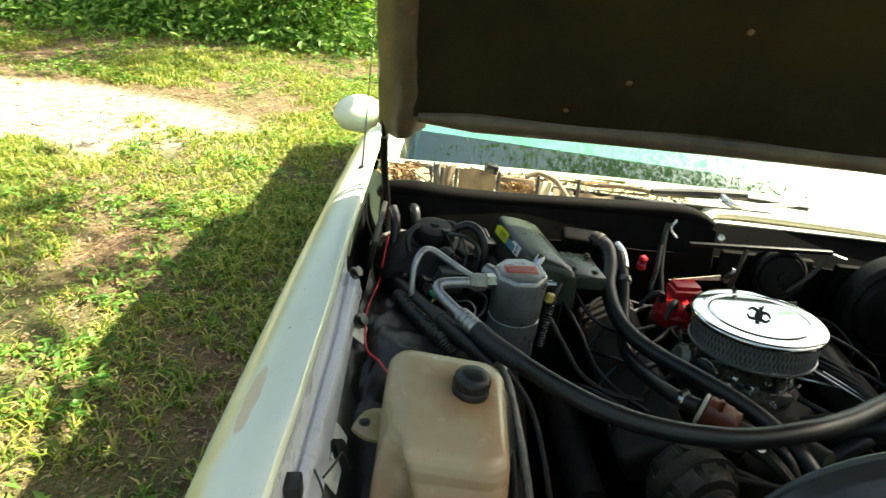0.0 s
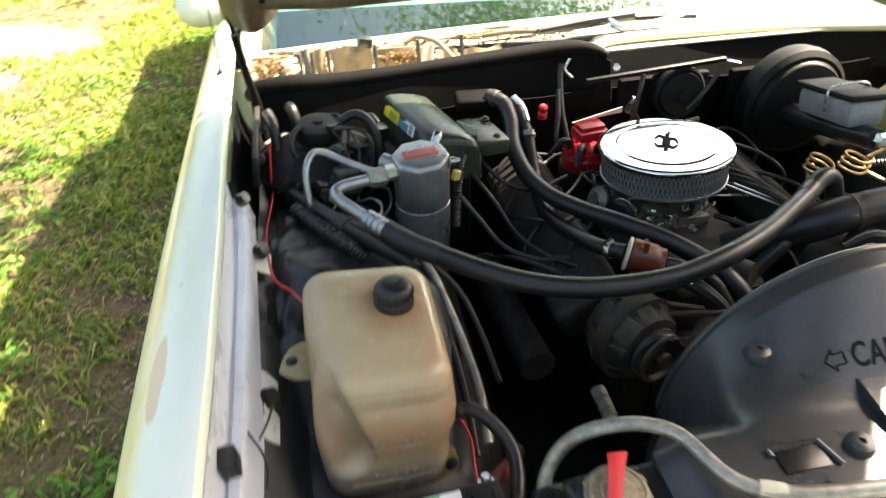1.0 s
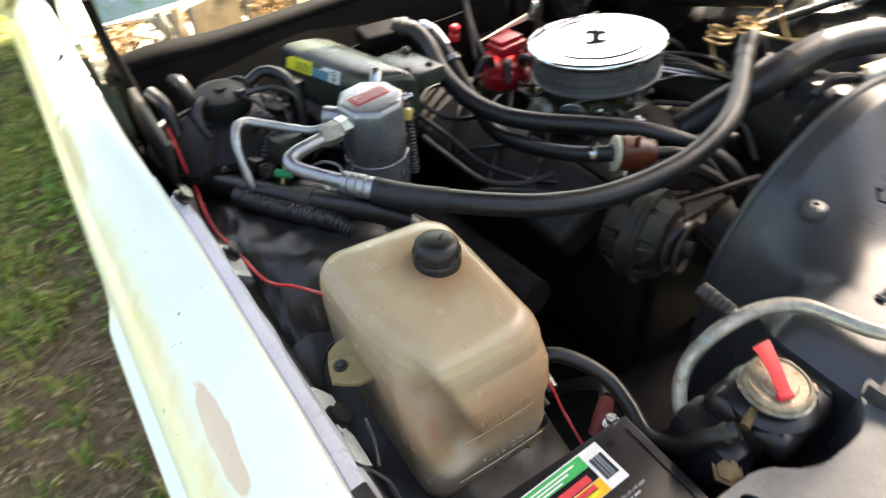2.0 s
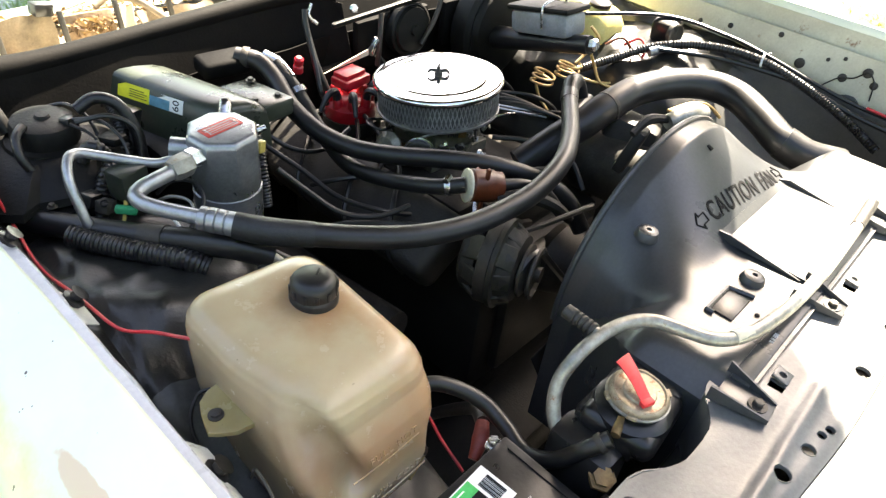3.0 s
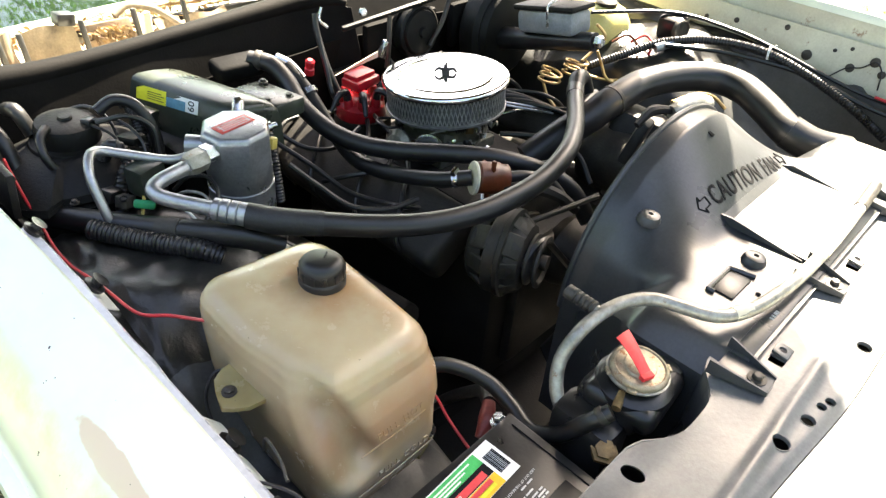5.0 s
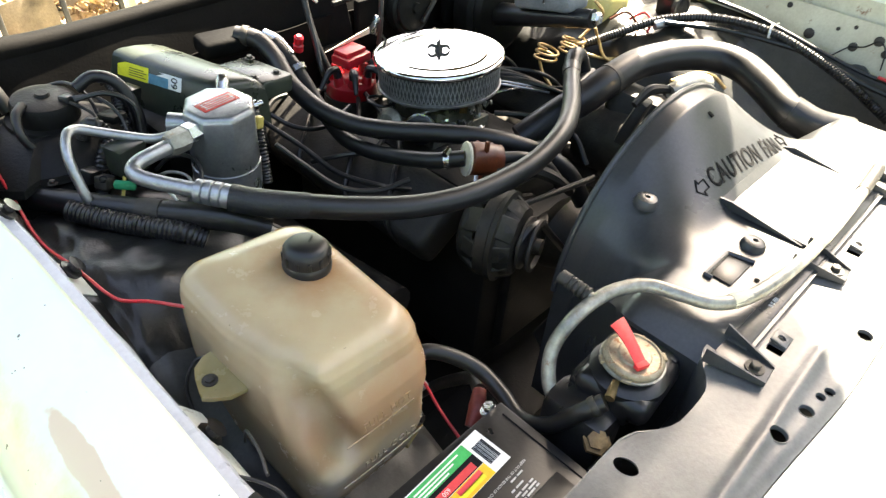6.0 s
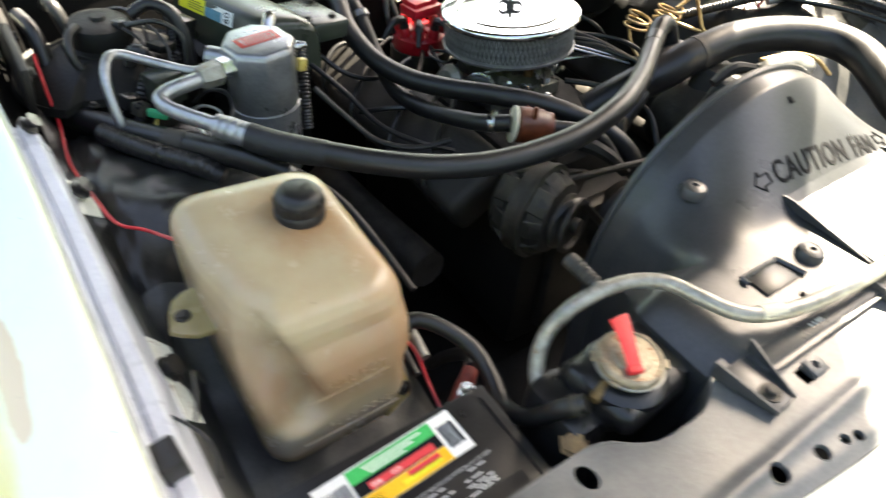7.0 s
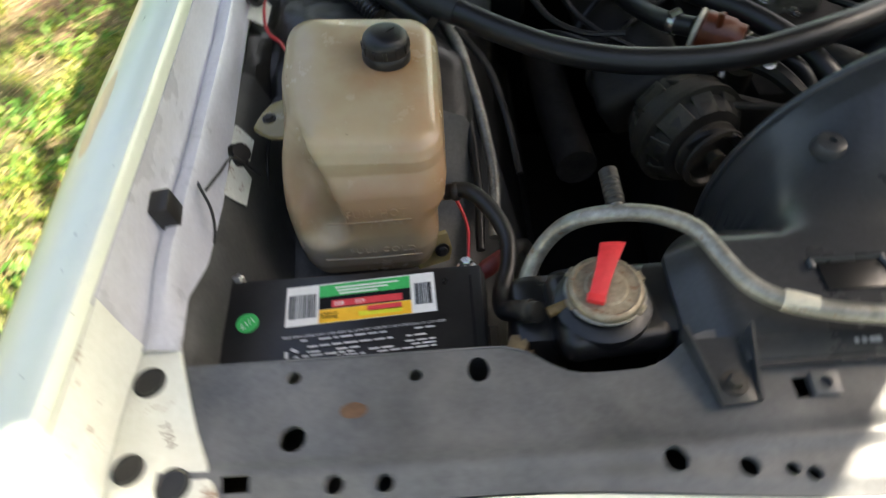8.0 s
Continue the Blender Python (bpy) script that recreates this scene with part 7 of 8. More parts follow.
# ---------- distributor ----------
dist = thing("distributor", (-0.10, 0.89, 0.80), "bright red distributor cap behind the air cleaner", "distributor")
part("housing", lathe([(0.050, 0), (0.055, 0.01), (0.055, 0.03)], (-0.10, 0.895, 0.81), (0, 0, 1), 28), M["alternator_metal"], dist)
part("cap", lathe([(0.046, 0), (0.048, 0.004), (0.046, 0.024), (0.040, 0.030), (0.036, 0.032), (0, 0.032)], (-0.105, 0.895, 0.838), (0, 0, 1), 36), M["red_plastic"], dist, "red cap")
for k in range(8):
    a = 2 * math.pi * k / 8 + 0.2
    part("tower", lathe([(0.0105, 0), (0.009, 0.020), (0.0075, 0.022), (0, 0.022)], (-0.105 + 0.034 * math.cos(a), 0.895 + 0.034 * math.sin(a), 0.862), (0.15 * math.cos(a), 0.15 * math.sin(a), 1), 12), M["red_plastic"], dist)
    part("boot", sweep([(-0.105 + 0.037 * math.cos(a), 0.895 + 0.037 * math.sin(a), 0.880), (-0.105 + 0.042 * math.cos(a), 0.895 + 0.042 * math.sin(a), 0.897), (-0.105 + 0.062 * math.cos(a), 0.895 + 0.062 * math.sin(a), 0.898), (-0.105 + 0.085 * math.cos(a), 0.895 + 0.085 * math.sin(a), 0.875)], [0.0085, 0.0075, 0.006, 0.004], 8), M["rubber_shiny"], dist) if a > 3.2 else None
part("coil_cover", block((-0.098, 0.902, 0.902), (0.062, 0.044, 0.018), 0.004, (0, 0, 8)), M["red_plastic"], dist, "red coil cover")
part("coil_lid", block((-0.098, 0.906, 0.914), (0.052, 0.034, 0.010), 0.003, (0, 0, 8)), M["red_plastic"], dist)
part("clip_wire", sweep([(-0.155, 0.90, 0.87), (-0.165, 0.905, 0.90), (-0.155, 0.93, 0.93), (-0.150, 0.955, 0.975)], 0.005, 8), M["rubber_shiny"], dist)
rel = thing("red_connector", (-0.18, 0.95, 0.93), "small red capped connector on the bulkhead", "connector")
part("body", lathe([(0.009, 0), (0.009, 0.011), (0.0065, 0.013), (0.0085, 0.017), (0.0085, 0.026), (0.005, 0.030), (0, 0.030)], (-0.182, 0.947, 0.922), (0, -0.2, 1), 16), M["red_plastic"], rel)
rod = thing("control_rod", (-0.13, 0.97, 0.95), "thin black bent control rod beside the distributor", "rod")
part("rod", sweep([(-0.135, 0.985, 1.012), (-0.140, 0.975, 0.985), (-0.140, 0.95, 0.93), (-0.135, 0.925, 0.885), (-0.13, 0.91, 0.85)], 0.0055, 10), M["rubber_shiny"], rod)
part("tip", sweep([(-0.120, 0.985, 1.020), (-0.128, 0.982, 1.0), (-0.115, 0.975, 0.985)], 0.003, 8), M["steel_bright"], rod)

# ---------- bulkhead fittings ----------
wm = thing("wiper_motor", (0.12, 0.99, 0.92), "dusty black wiper motor and bracket on the bulkhead", "wiper motor")
part("bracket_bar", block((0.06, 0.970, 0.984), (0.30, 0.009, 0.010), 0.003, (10, -2, 2)), M["dull_plastic"], wm)
part("gear_case", lathe([(0.055, 0), (0.055, 0.020), (0.050, 0.024), (0.047, 0.022), (0.044, 0.028), (0.012, 0.030), (0.010, 0.036), (0, 0.036)], (0.12, 0.99, 0.925), (0, -1, 0.1), 30), M["dull_plastic"], wm)
part("stay", sweep([(0.20, 0.965, 0.982), (0.17, 0.955, 0.94), (0.13, 0.95, 0.90)], 0.005, 8), M["dirty_steel"], wm)
part("stay", sweep([(0.03, 0.965, 0.98), (0.02, 0.955, 0.93), (0.015, 0.955, 0.88)], 0.005, 8), M["dirty_steel"], wm)
part("bright_clip", block((0.215, 0.955, 0.990), (0.028, 0.010, 0.005), 0.002, (0, 8, -20)), M["steel_bright"], wm)
part("bolt_head", lathe([(0.008, 0), (0.008, 0.006), (0, 0.007)], (-0.02, 0.99, 0.99), (0, -1, 0.3), 6), M["steel_bright"], wm)
plug = thing("wiring_plug", (0.01, 0.96, 0.93), "pale metal wiring plug on the bulkhead", "connector")
part("body", block((0.012, 0.962, 0.918), (0.014, 0.014, 0.036), 0.003, (10, 20, 0)), M["steel_bright"], plug)
part("lead", sweep([(0.018, 0.962, 0.90), (0.04, 0.95, 0.875), (0.09, 0.94, 0.870), (0.15, 0.93, 0.885)], 0.006, 8), M["rubber"], plug)
paper = bmesh.new()
sheet(lambda u, v: Vector((-0.11 + 0.10 * u, 0.965 - 0.01 * u, 0.893 + 0.022 * u + 0.012 * (v - 0.5) * u)), span(0, 1, 5), span(0, 1, 4), 0.002, paper)
solo("leaf_scrap", paper, M["ivory"], "torn dry leaf caught behind the engine", "leaf")

# ---------- far side of the bay ----------
bb = thing("brake_booster", (0.42, 0.93, 0.80), "black brake booster with grey master cylinder", "brake booster")
part("drum", lathe([(0.09, 0), (0.115, 0.015), (0.118, 0.035), (0.115, 0.055), (0.104, 0.064), (0.098, 0.062), (0.09, 0.075), (0.04, 0.085), (0, 0.085)], (0.375, 1.0, 0.880), (0, -1, 0.06), 36), M["dull_plastic"], bb)
part("cylinder", sweep([(0.342, 0.925, 0.878), (0.337, 0.80, 0.912), (0.333, 0.675, 0.948)], [0.026, 0.021, 0.019], 16), M["black_plastic"], bb, "black cylinder below the grey reservoir")
part("cylinder_plug", lathe([(0.014, 0), (0.014, 0.010), (0.009, 0.014), (0, 0.014)], (0.333, 0.672, 0.949), (0, -1, 0.28), 6), M["steel_bright"], bb)
mc = part("master_cylinder", block((0.340, 0.790, 0.958), (0.070, 0.150, 0.050), 0.012, (-13, 0, -3)), M["grey_cast"], bb, "dull grey master cylinder")
part("reservoir_lid", block((0.340, 0.796, 0.987), (0.080, 0.160, 0.012), 0.005, (-13, 0, -3)), M["dull_plastic"], mc, "black reservoir lid")
part("bail_wire", sweep([(0.300, 0.775, 0.955), (0.302, 0.78, 1.001), (0.376, 0.78, 1.001), (0.380, 0.775, 0.955)], 0.0025, 8), M["steel_bright"], mc)
bl = thing("brake_line", (0.36, 0.74, 0.88), "coiled copper-coloured brake lines", "pipe")
part("coil", sweep(coil((0.308, 0.756, 0.840), (0.2, -0.1, 1), 0.0235, 0.003, 2.4, 0.012), 0.0028, 8, 1), M["copper_line"], bl)
part("coil", sweep(coil((0.362, 0.733, 0.850), (0.2, -0.1, 1), 0.0240, 0.003, 2.8, 0.012), 0.0028, 8, 1), M["copper_line"], bl)
part("line", sweep([(0.290, 0.756, 0.843), (0.29, 0.741, 0.818), (0.30, 0.711, 0.78), (0.31, 0.70, 0.70)], 0.0033, 8), M["copper_line"], bl)
part("line", sweep([(0.380, 0.726, 0.878), (0.415, 0.726, 0.893), (0.43, 0.711, 0.925), (0.42, 0.731, 0.950)], 0.0033, 8), M["copper_line"], bl)
part("line", sweep([(0.378, 0.721, 0.853), (0.41, 0.691, 0.842), (0.45, 0.671, 0.835), (0.50, 0.63, 0.845)], 0.0033, 8), M["copper_line"], bl)
part("line", sweep([(0.41, 0.711, 0.90), (0.42, 0.70, 0.87), (0.425, 0.68, 0.84), (0.46, 0.645, 0.825)], 0.0033, 8), M["copper_line"], bl)
jug = thing("washer_bottle", (0.56, 0.83, 0.85), "yellowed washer bottle in the far corner", "washer bottle")
jb = bmesh.new()
lp = []
for z, sx, sy in ((0.80, 0.055, 0.07), (0.86, 0.065, 0.08), (0.905, 0.065, 0.08), (0.935, 0.050, 0.065), (0.948, 0.030, 0.040)):
    lp.append([jb.verts.new((0.565 + x, 0.83 + y, z)) for x, y in rounded_rect(-sx, sx, -sy, sy, min(sx, sy) * 0.55, 4)])
for a, b in zip(lp, lp[1:]):
    for k in range(len(a)):
        jb.faces.new((a[k], a[(k + 1) % len(a)], b[(k + 1) % len(a)], b[k]))
jb.faces.new(lp[-1])
part("bottle", jb, M["yellow_jug"], jug)
part("cap", lathe([(0.026, 0), (0.027, 0.008), (0.018, 0.014), (0, 0.014)], (0.56, 0.80, 0.946), (0, 0, 1), 20), M["black_plastic"], jug)
ry = thing("relay", (0.605, 0.675, 0.88), "black relay box clipped to the far inner fender", "relay")
part("box", block((0.625, 0.655, 0.925), (0.050, 0.060, 0.052), 0.010, (0, -12, 6)), M["black_plastic"], ry)
part("face", lathe([(0.024, 0), (0.024, 0.010), (0.021, 0.012), (0.018, 0.008), (0, 0.008)], (0.612, 0.632, 0.925), (-0.25, -1, 0.1), 22), M["dirty_steel"], ry)
part("blue_tab", block((0.600, 0.665, 0.890), (0.01, 0.012, 0.014), 0.002), M["blue_label"], ry)
duct = thing("intake_duct", (0.30, 0.47, 0.88), "thick glossy black air duct hose to the front panel", "duct")
DUCT = [(0.03, 0.59, 0.825), (0.09, 0.565, 0.865), (0.145, 0.545, 0.892), (0.190, 0.535, 0.912), (0.275, 0.526, 0.925), (0.355, 0.495, 0.930), (0.412, 0.446, 0.930), (0.418, 0.388, 0.927), (0.388, 0.325, 0.918), (0.365, 0.272, 0.904), (0.378, 0.226, 0.890), (0.42, 0.18, 0.880)]
part("tube", sweep(DUCT, 0.0285, 22, 8), M["rubber_shiny"], duct)
part("end_sleeve", sweep(DUCT[9:], 0.0305, 22, 6), M["rubber"], duct)
part("duct_clamp", sweep([Vector(DUCT[3]).lerp(Vector(DUCT[4]), f) for f in (0.0, 0.10)], 0.0296, 22, 2), M["dirty_steel"], duct)
harn = thing("wiring_harness", (0.62, 0.45, 0.93), "black and grey wiring harness along the far inner fender", "harness")
part("loom", sweep([(0.40, 0.74, 0.850), (0.47, 0.69, 0.880), (0.55, 0.63, 0.912), (0.605, 0.54, 0.930), (0.638, 0.44, 0.928), (0.650, 0.34, 0.905), (0.655, 0.24, 0.870), (0.66, 0.16, 0.83)], 0.0085, 12, 8, rings=0.0015, pitch=0.006), M["black_plastic"], harn)
part("wire", sweep([(0.50, 0.80, 0.94), (0.62, 0.66, 0.955), (0.645, 0.52, 0.950), (0.655, 0.42, 0.934), (0.665, 0.32, 0.912), (0.680, 0.22, 0.893), (0.695, 0.08, 0.885)], 0.0042, 8), M["rubber_shiny"], harn)
part("wire", sweep([(0.54, 0.62, 0.91), (0.595, 0.52, 0.915), (0.632, 0.42, 0.912), (0.650, 0.34, 0.905), (0.662, 0.22, 0.880), (0.672, 0.10, 0.868)], 0.0055, 8), M["rubber_shiny"], harn)
part("foil_wrap", sweep([(0.53, 0.638, 0.900), (0.56, 0.618, 0.911), (0.585, 0.595, 0.919)], 0.0108, 12), M["aluminium"], harn, "silver wrap")
part("red_wire", sweep([(0.672, 0.215, 0.900), (0.682, 0.16, 0.893), (0.690, 0.10, 0.885)], 0.003, 8), M["red_wire"], harn)
part("red_wire", sweep([(0.53, 0.70, 0.895), (0.555, 0.68, 0.91), (0.545, 0.655, 0.90), (0.52, 0.645, 0.885)], 0.003, 8), M["red_wire"], harn)
part("orange_wire", sweep([(0.48, 0.72, 0.90), (0.51, 0.70, 0.915), (0.53, 0.68, 0.89), (0.50, 0.66, 0.875)], 0.003, 8), M["brown_bakelite"], harn)
part("zip_tie", lathe([(0.016, 0), (0.016, 0.004)], (0.640, 0.435, 0.927), (0.2, -1, 0.1), 16), M["white_label"], harn)
part("zip_tail", block((0.640, 0.425, 0.947), (0.03, 0.004, 0.003), 0.001, (0, 20, 20)), M["white_label"], harn)
for c, s in (((0.24, 0.50, 0.83), (0.10, 0.10, 0.12)), ((0.33, 0.58, 0.78), (0.12, 0.14, 0.10))):
    solo("pump_bracket", block(c, s, 0.015, (8, 12, 20)), M["cast_iron"], "greasy steel pump bracket behind the shroud", "bracket")
gear = thing("compressor", (0.20, 0.43, 0.80), "rusty brown compressor body behind the shroud", "compressor")
part("body", lathe([(0.06, 0), (0.065, 0.01), (0.065, 0.13), (0.05, 0.14), (0, 0.14)], (0.20, 0.56, 0.80), (0.1, -1, 0), 28), M["dirty_steel"], gear)
part("rusty_neck", sweep([(0.15, 0.40, 0.955), (0.19, 0.385, 0.965), (0.235, 0.38, 0.955)], [0.014, 0.02, 0.014], 12), M["old_pipe"], gear)
part("thin_line", sweep([(0.16, 0.41, 0.97), (0.22, 0.395, 0.972), (0.27, 0.385, 0.955), (0.30, 0.37, 0.93)], 0.003, 8), M["copper_line"], gear)
part("bracket_plate", block((0.11, 0.43, 0.905), (0.05, 0.02, 0.08), 0.006, (15, 10, 15)), M["cast_iron"], gear)
part("bracket_web", sweep([(0.085, 0.425, 0.945), (0.12, 0.42, 0.962), (0.16, 0.40, 0.958)], [0.006, 0.009, 0.006], 8), M["cast_iron"], gear)


# ---------- ground, grass, litter ----------
g = bmesh.new()
xs = [-600, -120, -40, -15] + span(-8, 4, 49) + [15, 40, 120, 600]
ysg = [-600, -120, -40, -15] + span(-4, 10, 57) + [20, 40, 120, 600]


def ground_z(x, y):
    if abs(x) > 12 or abs(y) > 14:
        return 0.0
    return 0.018 * math.sin(x * 1.7 + 0.6) * math.sin(y * 1.3) + 0.010 * math.sin(x * 4.1 + y * 2.7)


sheet(lambda x, y: Vector((x, y, ground_z(x, y))), xs, ysg, 0, g)
tagged(part("ground", g, M["ground"]), "patchy yard soil with moss, litter and a bare sandy drive", "ground", kind="structure")


def bare(x, y):
    """1 in the bare drive, 0 in the grass."""
    dx, dy = x + 3.9, y - 4.25
    a = radians(-22)
    u, v = dx * math.cos(a) - dy * math.sin(a), dx * math.sin(a) + dy * math.cos(a)
    return 1 - smooth01(0.60, 0.92, math.hypot(u * 0.36, v * 0.95) + 0.5 * (noise.noise((x * 1.6, y * 1.6, 3.0))))


def blades(count, rng):
    """Tufts of bent blades, thick in some patches and sparse in others."""
    V, Fc = [], []
    made = 0
    while made < count:
        x, y = rng.uniform(-7.5, -0.8), 9.2 * rng.random() ** 1.7 - 0.6 - 1.4 * rng.random() ** 3
        d = noise.noise((x * 1.1, y * 1.1, 0.0)) + 0.6 * noise.noise((x * 3.7, y * 3.7, 5.0))
        if bare(x, y) > 0.35 + 0.5 * rng.random() or rng.random() > smooth01(-0.45, 0.35, d) + 0.06:
            continue
        if x > -2.3 and y < 2.6 and rng.random() < 0.55 * smooth01(2.8, 1.8, y):
            continue
        z = ground_z(x, y)
        lush = max(0.0, d)
        grow = rng.uniform(0.6, 1.5)
        for _ in range(rng.randint(5, 13)):
            a, b = rng.uniform(0, 6.283), rng.uniform(0.4, 1.7)
            h = rng.uniform(0.020, 0.060) * grow * (0.8 + 0.9 * lush)
            w = rng.uniform(0.0016, 0.0040) * grow
            ox, oy = x + rng.gauss(0, 0.016), y + rng.gauss(0, 0.016)
            ca, sa = math.cos(a), math.sin(a)
            i = len(V)
            lean = h * b
            V += [(ox - sa * w, oy + ca * w, z - 0.004), (ox + sa * w, oy - ca * w, z - 0.004),
                  (ox + ca * lean * 0.4 - sa * w * 0.8, oy + sa * lean * 0.4 + ca * w * 0.8, z + h * 0.6), (ox + ca * lean * 0.4 + sa * w * 0.8, oy + sa * lean * 0.4 - ca * w * 0.8, z + h * 0.6),
                  (ox + ca * lean, oy + sa * lean, z + h * (1.05 - 0.42 * b))]
            Fc += [(i, i + 1, i + 3, i + 2), (i + 2, i + 3, i + 4)]
            made += 1
    return V, Fc


def stuff(name, V, Fc, material, label, category):
    me = bpy.data.meshes.new(name)
    me.from_pydata(V, [], Fc)
    me.materials.append(material)
    return tagged(new(name, me), label, category, kind="stuff")


rng = random.Random(5)
V, Fc = blades(300000, rng)
while len(V) < 1800000:
    # thinner grass all round the car
    x, y = rng.uniform(-14, 14), rng.uniform(-12, 13)
    near = -7.6 < x < -0.75 and -0.7 < y < 8.6
    if near or abs(x) < 0.9 and -0.1 < y < 4.3 or noise.noise((x * 0.8, y * 0.8, 2.0)) < -0.25 or bare(x, y) > 0.5:
        continue
    z = ground_z(x, y)
    for _ in range(5):
        a, h, w = rng.uniform(0, 6.283), rng.uniform(0.03, 0.08), rng.uniform(0.006, 0.012)
        ox, oy, ca, sa = x + rng.uniform(-0.06, 0.06), y + rng.uniform(-0.06, 0.06), math.cos(a), math.sin(a)
        i = len(V)
        V += [(ox - sa * w, oy + ca * w, z - 0.004), (ox + sa * w, oy - ca * w, z - 0.004), (ox + ca * h, oy + sa * h, z + h * 0.6)]
        Fc.append((i, i + 1, i + 2))
stuff("grass", V, Fc, M["grass"], "short patchy yellow-green grass beside the car", "grass")


def leaf_quads(centres, rng, size, flat=1.0):
    """Small pointed leaves, each of two halves folded on the midrib."""
    V, Fc = [], []
    for c, nrm in centres:
        s = size * rng.uniform(0.6, 1.4)
        n = (Vector(nrm) + Vector((rng.uniform(-1, 1), rng.uniform(-1, 1), rng.uniform(-1, 1))) * flat).normalized()
        u = n.orthogonal().normalized()
        u.rotate(Matrix.Rotation(rng.uniform(0, 6.283), 3, n))
        w = n.cross(u)
        c = Vector(c)
        i = len(V)
        V += [c - u * s, c + w * s * 0.42 + n * s * 0.15, c + u * s, c - w * s * 0.42 + n * s * 0.15]
        Fc += [(i, i + 2, i + 1), (i, i + 3, i + 2)]
    return V, Fc


cs = []
for _ in range(42000):
    x, y = rng.uniform(-7, -0.75), 8.5 * rng.random() ** 1.7 - 0.6
    cs.append(((x, y, ground_z(x, y) + rng.uniform(0.004, 0.02)), (0, 0, 1)))
V, Fc = leaf_quads(cs, rng, 0.0125, 0.5)
stuff("leaf_litter", V, Fc, M["litter"], "dry brown leaves and chips scattered in the grass", "dry leaves")
cs = []
for _ in range(900):
    x, y = rng.uniform(-0.73, -0.03), rng.uniform(1.19, 1.24)
    if rng.random() < 0.6:
        x, y = rng.choice((-0.71, -0.69, -0.445, -0.42)) + rng.gauss(0, 0.016), rng.uniform(1.155, 1.20)
    cs.append(((x, y, 0.972 + rng.uniform(0.0, 0.026)), (0, -0.4, 1)))
V, Fc = leaf_quads(cs, rng, 0.0075, 0.9)
stuff("cowl_litter", V, Fc, M["mould"], "dry leaves and pine needles filling the cowl", "dry leaves")
V, Fc = [], []
for _ in range(30):
    x, y = rng.uniform(-0.72, -0.05), rng.uniform(1.20, 1.25)
    a, ln = rng.uniform(-0.5, 0.5), rng.uniform(0.03, 0.08)
    dx, dy = math.cos(a) * ln, math.sin(a) * ln
    z = 0.985 + rng.uniform(0, 0.014)
    i = len(V)
    V += [(x - dx, y - dy, z), (x + dx, y + dy, z + rng.uniform(-0.01, 0.01)), (x + dx, y + dy + 0.0016, z + 0.001), (x - dx, y - dy + 0.0016, z + 0.001)]
    Fc.append((i, i + 1, i + 2, i + 3))
stuff("pine_straw", V, Fc, M["mould"], "dry pine needles heaped in the cowl", "pine needles")
V, Fc = [], []
for _ in range(42000):
    x, y = rng.uniform(-7, -0.9), 8.5 * rng.random() ** 2.1 - 0.6
    a, ln = rng.uniform(0, 6.28), rng.uniform(0.010, 0.045)
    dx, dy = math.cos(a) * ln, math.sin(a) * ln
    z = ground_z(x, y) + 0.008
    i = len(V)
    V += [(x - dx, y - dy, z), (x + dx, y + dy, z + rng.uniform(0, 0.01)), (x + dx - dy * 0.05, y + dy + dx * 0.05, z + 0.002), (x - dx - dy * 0.05, y - dy + dx * 0.05, z + 0.002)]
    Fc.append((i, i + 1, i + 2, i + 3))
stuff("twigs", V, Fc, M["litter"], "straw and small twigs lying on the ground", "twigs")


cs = []
while len(cs) < 24000:
    x, y = rng.uniform(-7, -0.9), 8.6 * rng.random() ** 1.4 - 0.6
    d = noise.noise((x * 1.9, y * 1.9, 8.0))
    if d < 0.08 or bare(x, y) > 0.4:
        continue
    for _ in range(rng.randint(3, 7)):
        cs.append(((x + rng.gauss(0, 0.025), y + rng.gauss(0, 0.025), ground_z(x, y) + rng.uniform(0.012, 0.045)), (0, 0, 1)))
V, Fc = leaf_quads(cs, rng, 0.021, 0.6)
stuff("weeds", V, Fc, M["bush"], "low broad-leaved green weeds among the grass", "weeds")
cs = []
for _ in range(14000):
    x = rng.uniform(-8.0, 0.2)
    y = 8.75 + 0.10 * x + rng.gauss(0, 0.45)
    z = abs(rng.gauss(0, 0.20))
    cs.append(((x, y - 0.6 + 0.5 * z, 0.03 + z), (0, -0.4, 1)))
V, Fc = leaf_quads(cs, rng, 0.045, 0.8)
stuff("undergrowth", V, Fc, M["bush"], "tangled low green undergrowth below the bushes", "undergrowth")


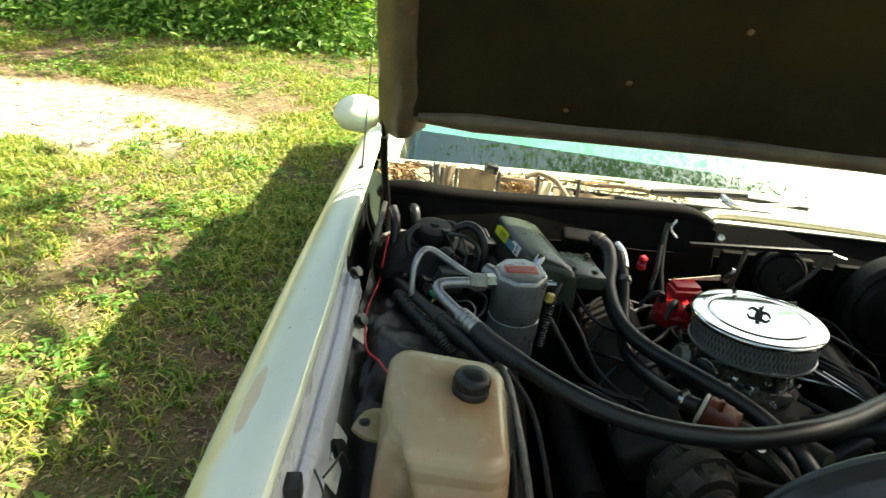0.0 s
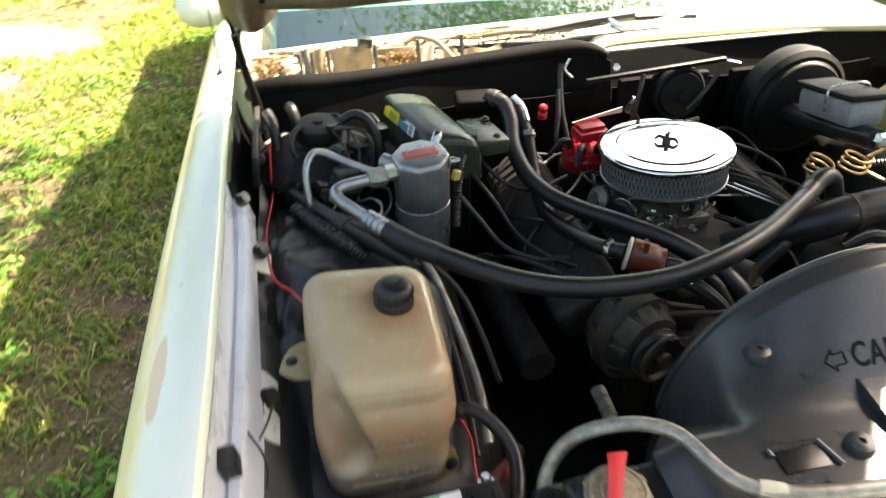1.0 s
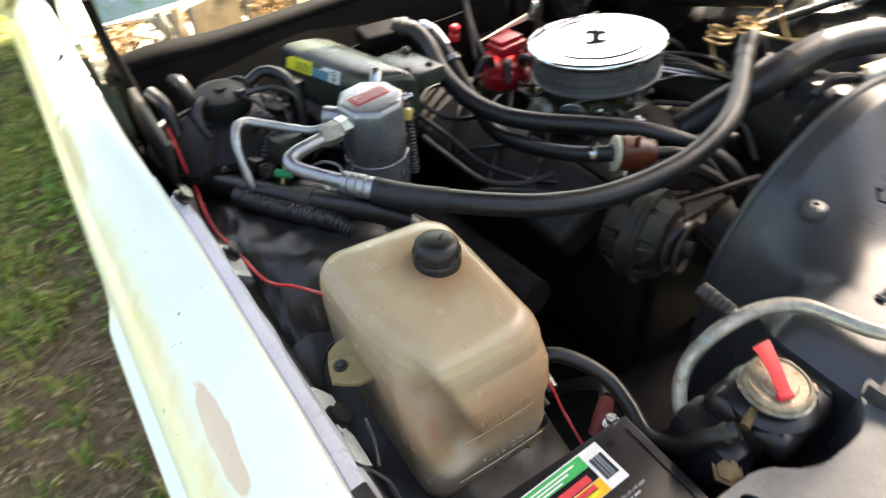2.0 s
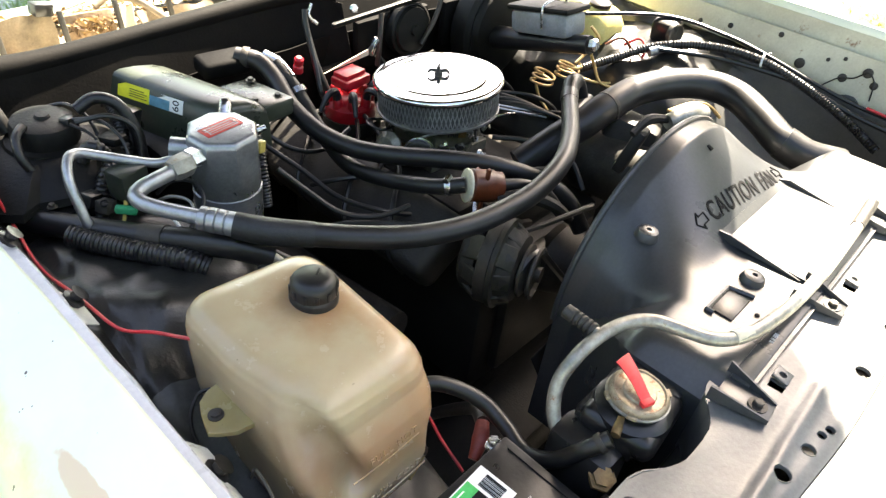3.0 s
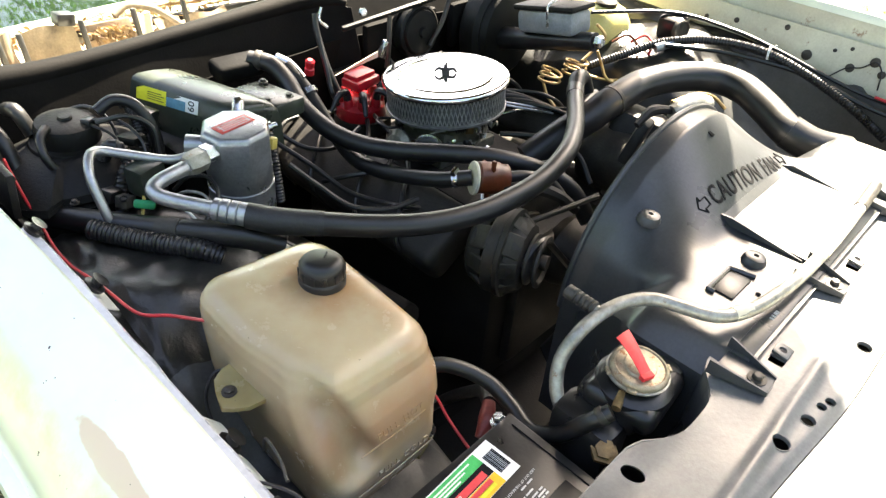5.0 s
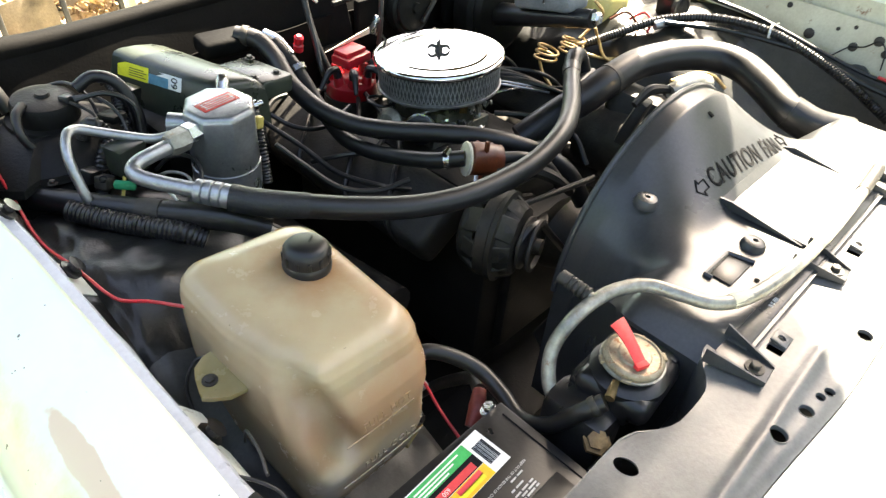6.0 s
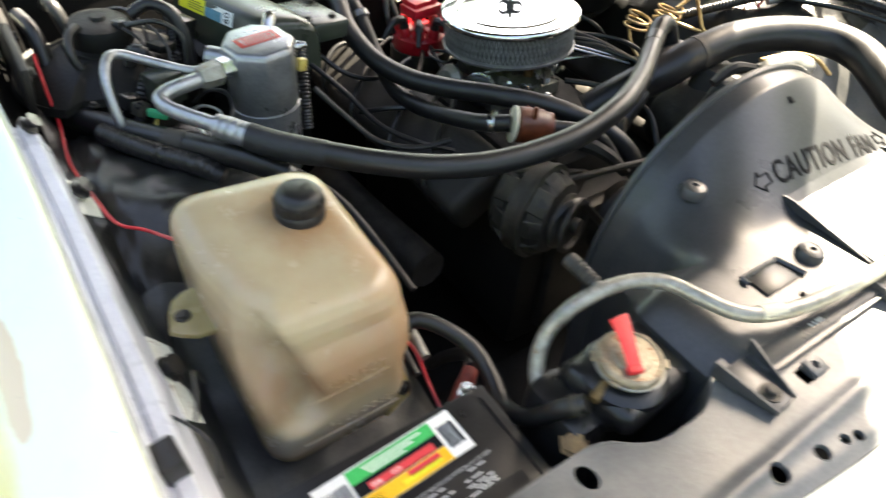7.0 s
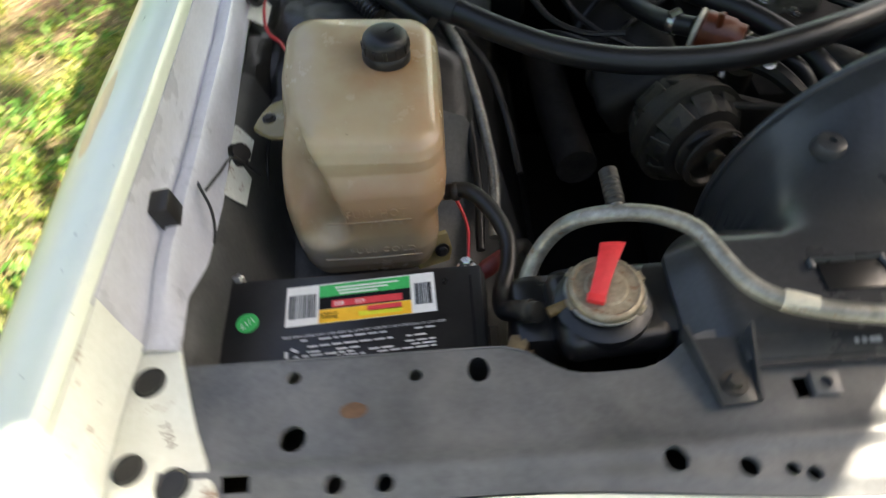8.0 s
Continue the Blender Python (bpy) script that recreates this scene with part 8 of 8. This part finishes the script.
# ---------- bushes and trees ----------
def plant(name, base, height, spread, leaves, leaf, mat_leaf, label, category, seed, low=0.25, limbs=7, trunk=0.12, group="", clump=0.16):
    r = random.Random(seed)
    root = thing(name, base, label, category, group)
    b = Vector(base)
    bm = bmesh.new()
    tips = []
    top = b + Vector((r.uniform(-0.2, 0.2) * spread, r.uniform(-0.2, 0.2) * spread, height * 0.8))
    sweep([b - Vector((0, 0, 0.05)), b.lerp(top, 0.4) + Vector((r.uniform(-0.1, 0.1), r.uniform(-0.1, 0.1), 0)) * spread, top], [trunk * 1.25, trunk, trunk * 0.6, trunk * 0.2], 9, 5, bm=bm)
    for k in range(limbs):
        f = low + (0.95 - low) * (k + r.random() * 0.6) / limbs
        s = b.lerp(top, min(0.98, f))
        a = k * 2.4 + r.uniform(-0.4, 0.4)
        ln = spread * r.uniform(0.55, 1.0) * (1.15 - 0.5 * f)
        e = s + Vector((math.cos(a) * ln, math.sin(a) * ln, height * r.uniform(0.08, 0.26)))
        mid = s.lerp(e, 0.5) + Vector((0, 0, -0.04 * height))
        sweep([s, mid, e], [trunk * 0.5, trunk * 0.32, trunk * 0.1], 7, 4, bm=bm)
        tips += [s.lerp(e, 0.55), s.lerp(e, 0.8), e]
        for _ in range(3):
            q = s.lerp(e, r.uniform(0.4, 0.95))
            w = q + Vector((r.uniform(-1, 1), r.uniform(-1, 1), r.uniform(-0.2, 0.8))) * spread * 0.32
            sweep([q, q.lerp(w, 0.5) + Vector((0, 0, 0.03)), w], [trunk * 0.16, trunk * 0.12, trunk * 0.05], 5, 3, bm=bm)
            tips += [q.lerp(w, 0.6), w]
    tips.append(top)
    part("trunk", bm, M["bark"], root)
    cs = []
    for _ in range(leaves):
        tpt = r.choice(tips)
        o = Vector((r.gauss(0, 1), r.gauss(0, 1), r.gauss(0, 0.7))) * clump * spread
        p = tpt + o
        if p.z < b.z + 0.03:
            p.z = b.z + r.uniform(0.03, 0.3)
        cs.append((p, (o.x * 0.5, o.y * 0.5, 0.6)))
    V, Fc = leaf_quads(cs, r, leaf, 0.9)
    o = Vector(base)
    me = bpy.data.meshes.new("crown")
    me.from_pydata([Vector(v) - o for v in V], [], Fc)
    me.materials.append(mat_leaf)
    ob = new("crown", me)
    ob.parent = root
    return root


k = 0
for x, y, h, s in ((-6.8, 9.2, 1.7, 1.1), (-5.3, 9.0, 1.9, 1.2), (-4.0, 8.7, 1.7, 1.1), (-2.9, 8.5, 1.9, 1.0), (-2.0, 8.9, 1.6, 1.0), (-8.4, 9.9, 2.2, 1.2), (-4.6, 11.2, 2.8, 1.4), (-2.8, 11.5, 2.6, 1.4)):
    plant("bush", (x, y, 0), h, s, 4200, 0.060, M["bush"], "leafy green bush at the edge of the yard", "bush", 40 + k, 0.02, 12, 0.035, "bushes along the yard edge", 0.28)
    k += 1
def shade_tree(x, y, h, s, leaves=9000, leaf=0.10, low=0.45, trunk=0.20, clump=0.17):
    global k
    plant("tree", (x, y, 0), h, s, leaves, leaf, M["leaves"], "tall leafy tree added round the yard for dappled shade and reflections", "tree", 80 + k, low, 11, trunk, "shade trees", clump)
    k += 1


# trees out of view, placed so crowns dapple the yard and fill windshield reflections
shade_tree(3.6, 4.5, 9.8, 1.9, 420, 0.12, 0.80, 0.030, 0.15)
shade_tree(2.7, -0.3, 13.5, 4.0, 64000, 0.055, 0.66, 0.06, 0.22)
shade_tree(6.0, 0.3, 15.5, 3.6, 70000, 0.045, 0.74, 0.07, 0.20)
shade_tree(1.2, 8.9, 8.5, 1.9, 1300, 0.12, 0.60, 0.14, 0.20)
# outer ring, mostly unseen, added to screen the sky and green its light
for x, y, h, s in ((-9.5, 13.0, 9.0, 3.2), (-4.5, 15.0, 10.0, 3.5), (16.0, 4.0, 7.0, 3.3), (12.5, -1.0, 8.0, 3.0), (-11.0, 4.0, 9.0, 3.4), (8.0, -8.0, 9.0, 3.4), (-8.0, -8.0, 9.5, 3.4), (0.5, -12.0, 10.0, 3.6), (-4.0, -9.5, 8.0, 3.2), (4.5, -8.5, 8.0, 3.2), (10.0, -4.0, 8.5, 3.2), (-11.0, -3.0, 8.5, 3.4)):
    shade_tree(x, y, h, s)
pile = thing("brush_pile", (-5.6, 7.4, 0), "heap of dead branches and bark at the yard edge", "brush pile")
for j in range(26):
    a = rng.uniform(-0.5, 0.5)
    c = Vector((-5.7 + rng.uniform(-0.9, 0.5), 7.4 + rng.uniform(-0.35, 0.35), 0.04 + rng.uniform(0, 0.22)))
    dv = Vector((math.cos(a), math.sin(a), rng.uniform(-0.08, 0.08))) * rng.uniform(0.2, 0.5)
    part("branch", sweep([c - dv, c + Vector((0, 0, 0.02)), c + dv], [0.03, 0.025, 0.012], 7, 3), M["bark"], pile)
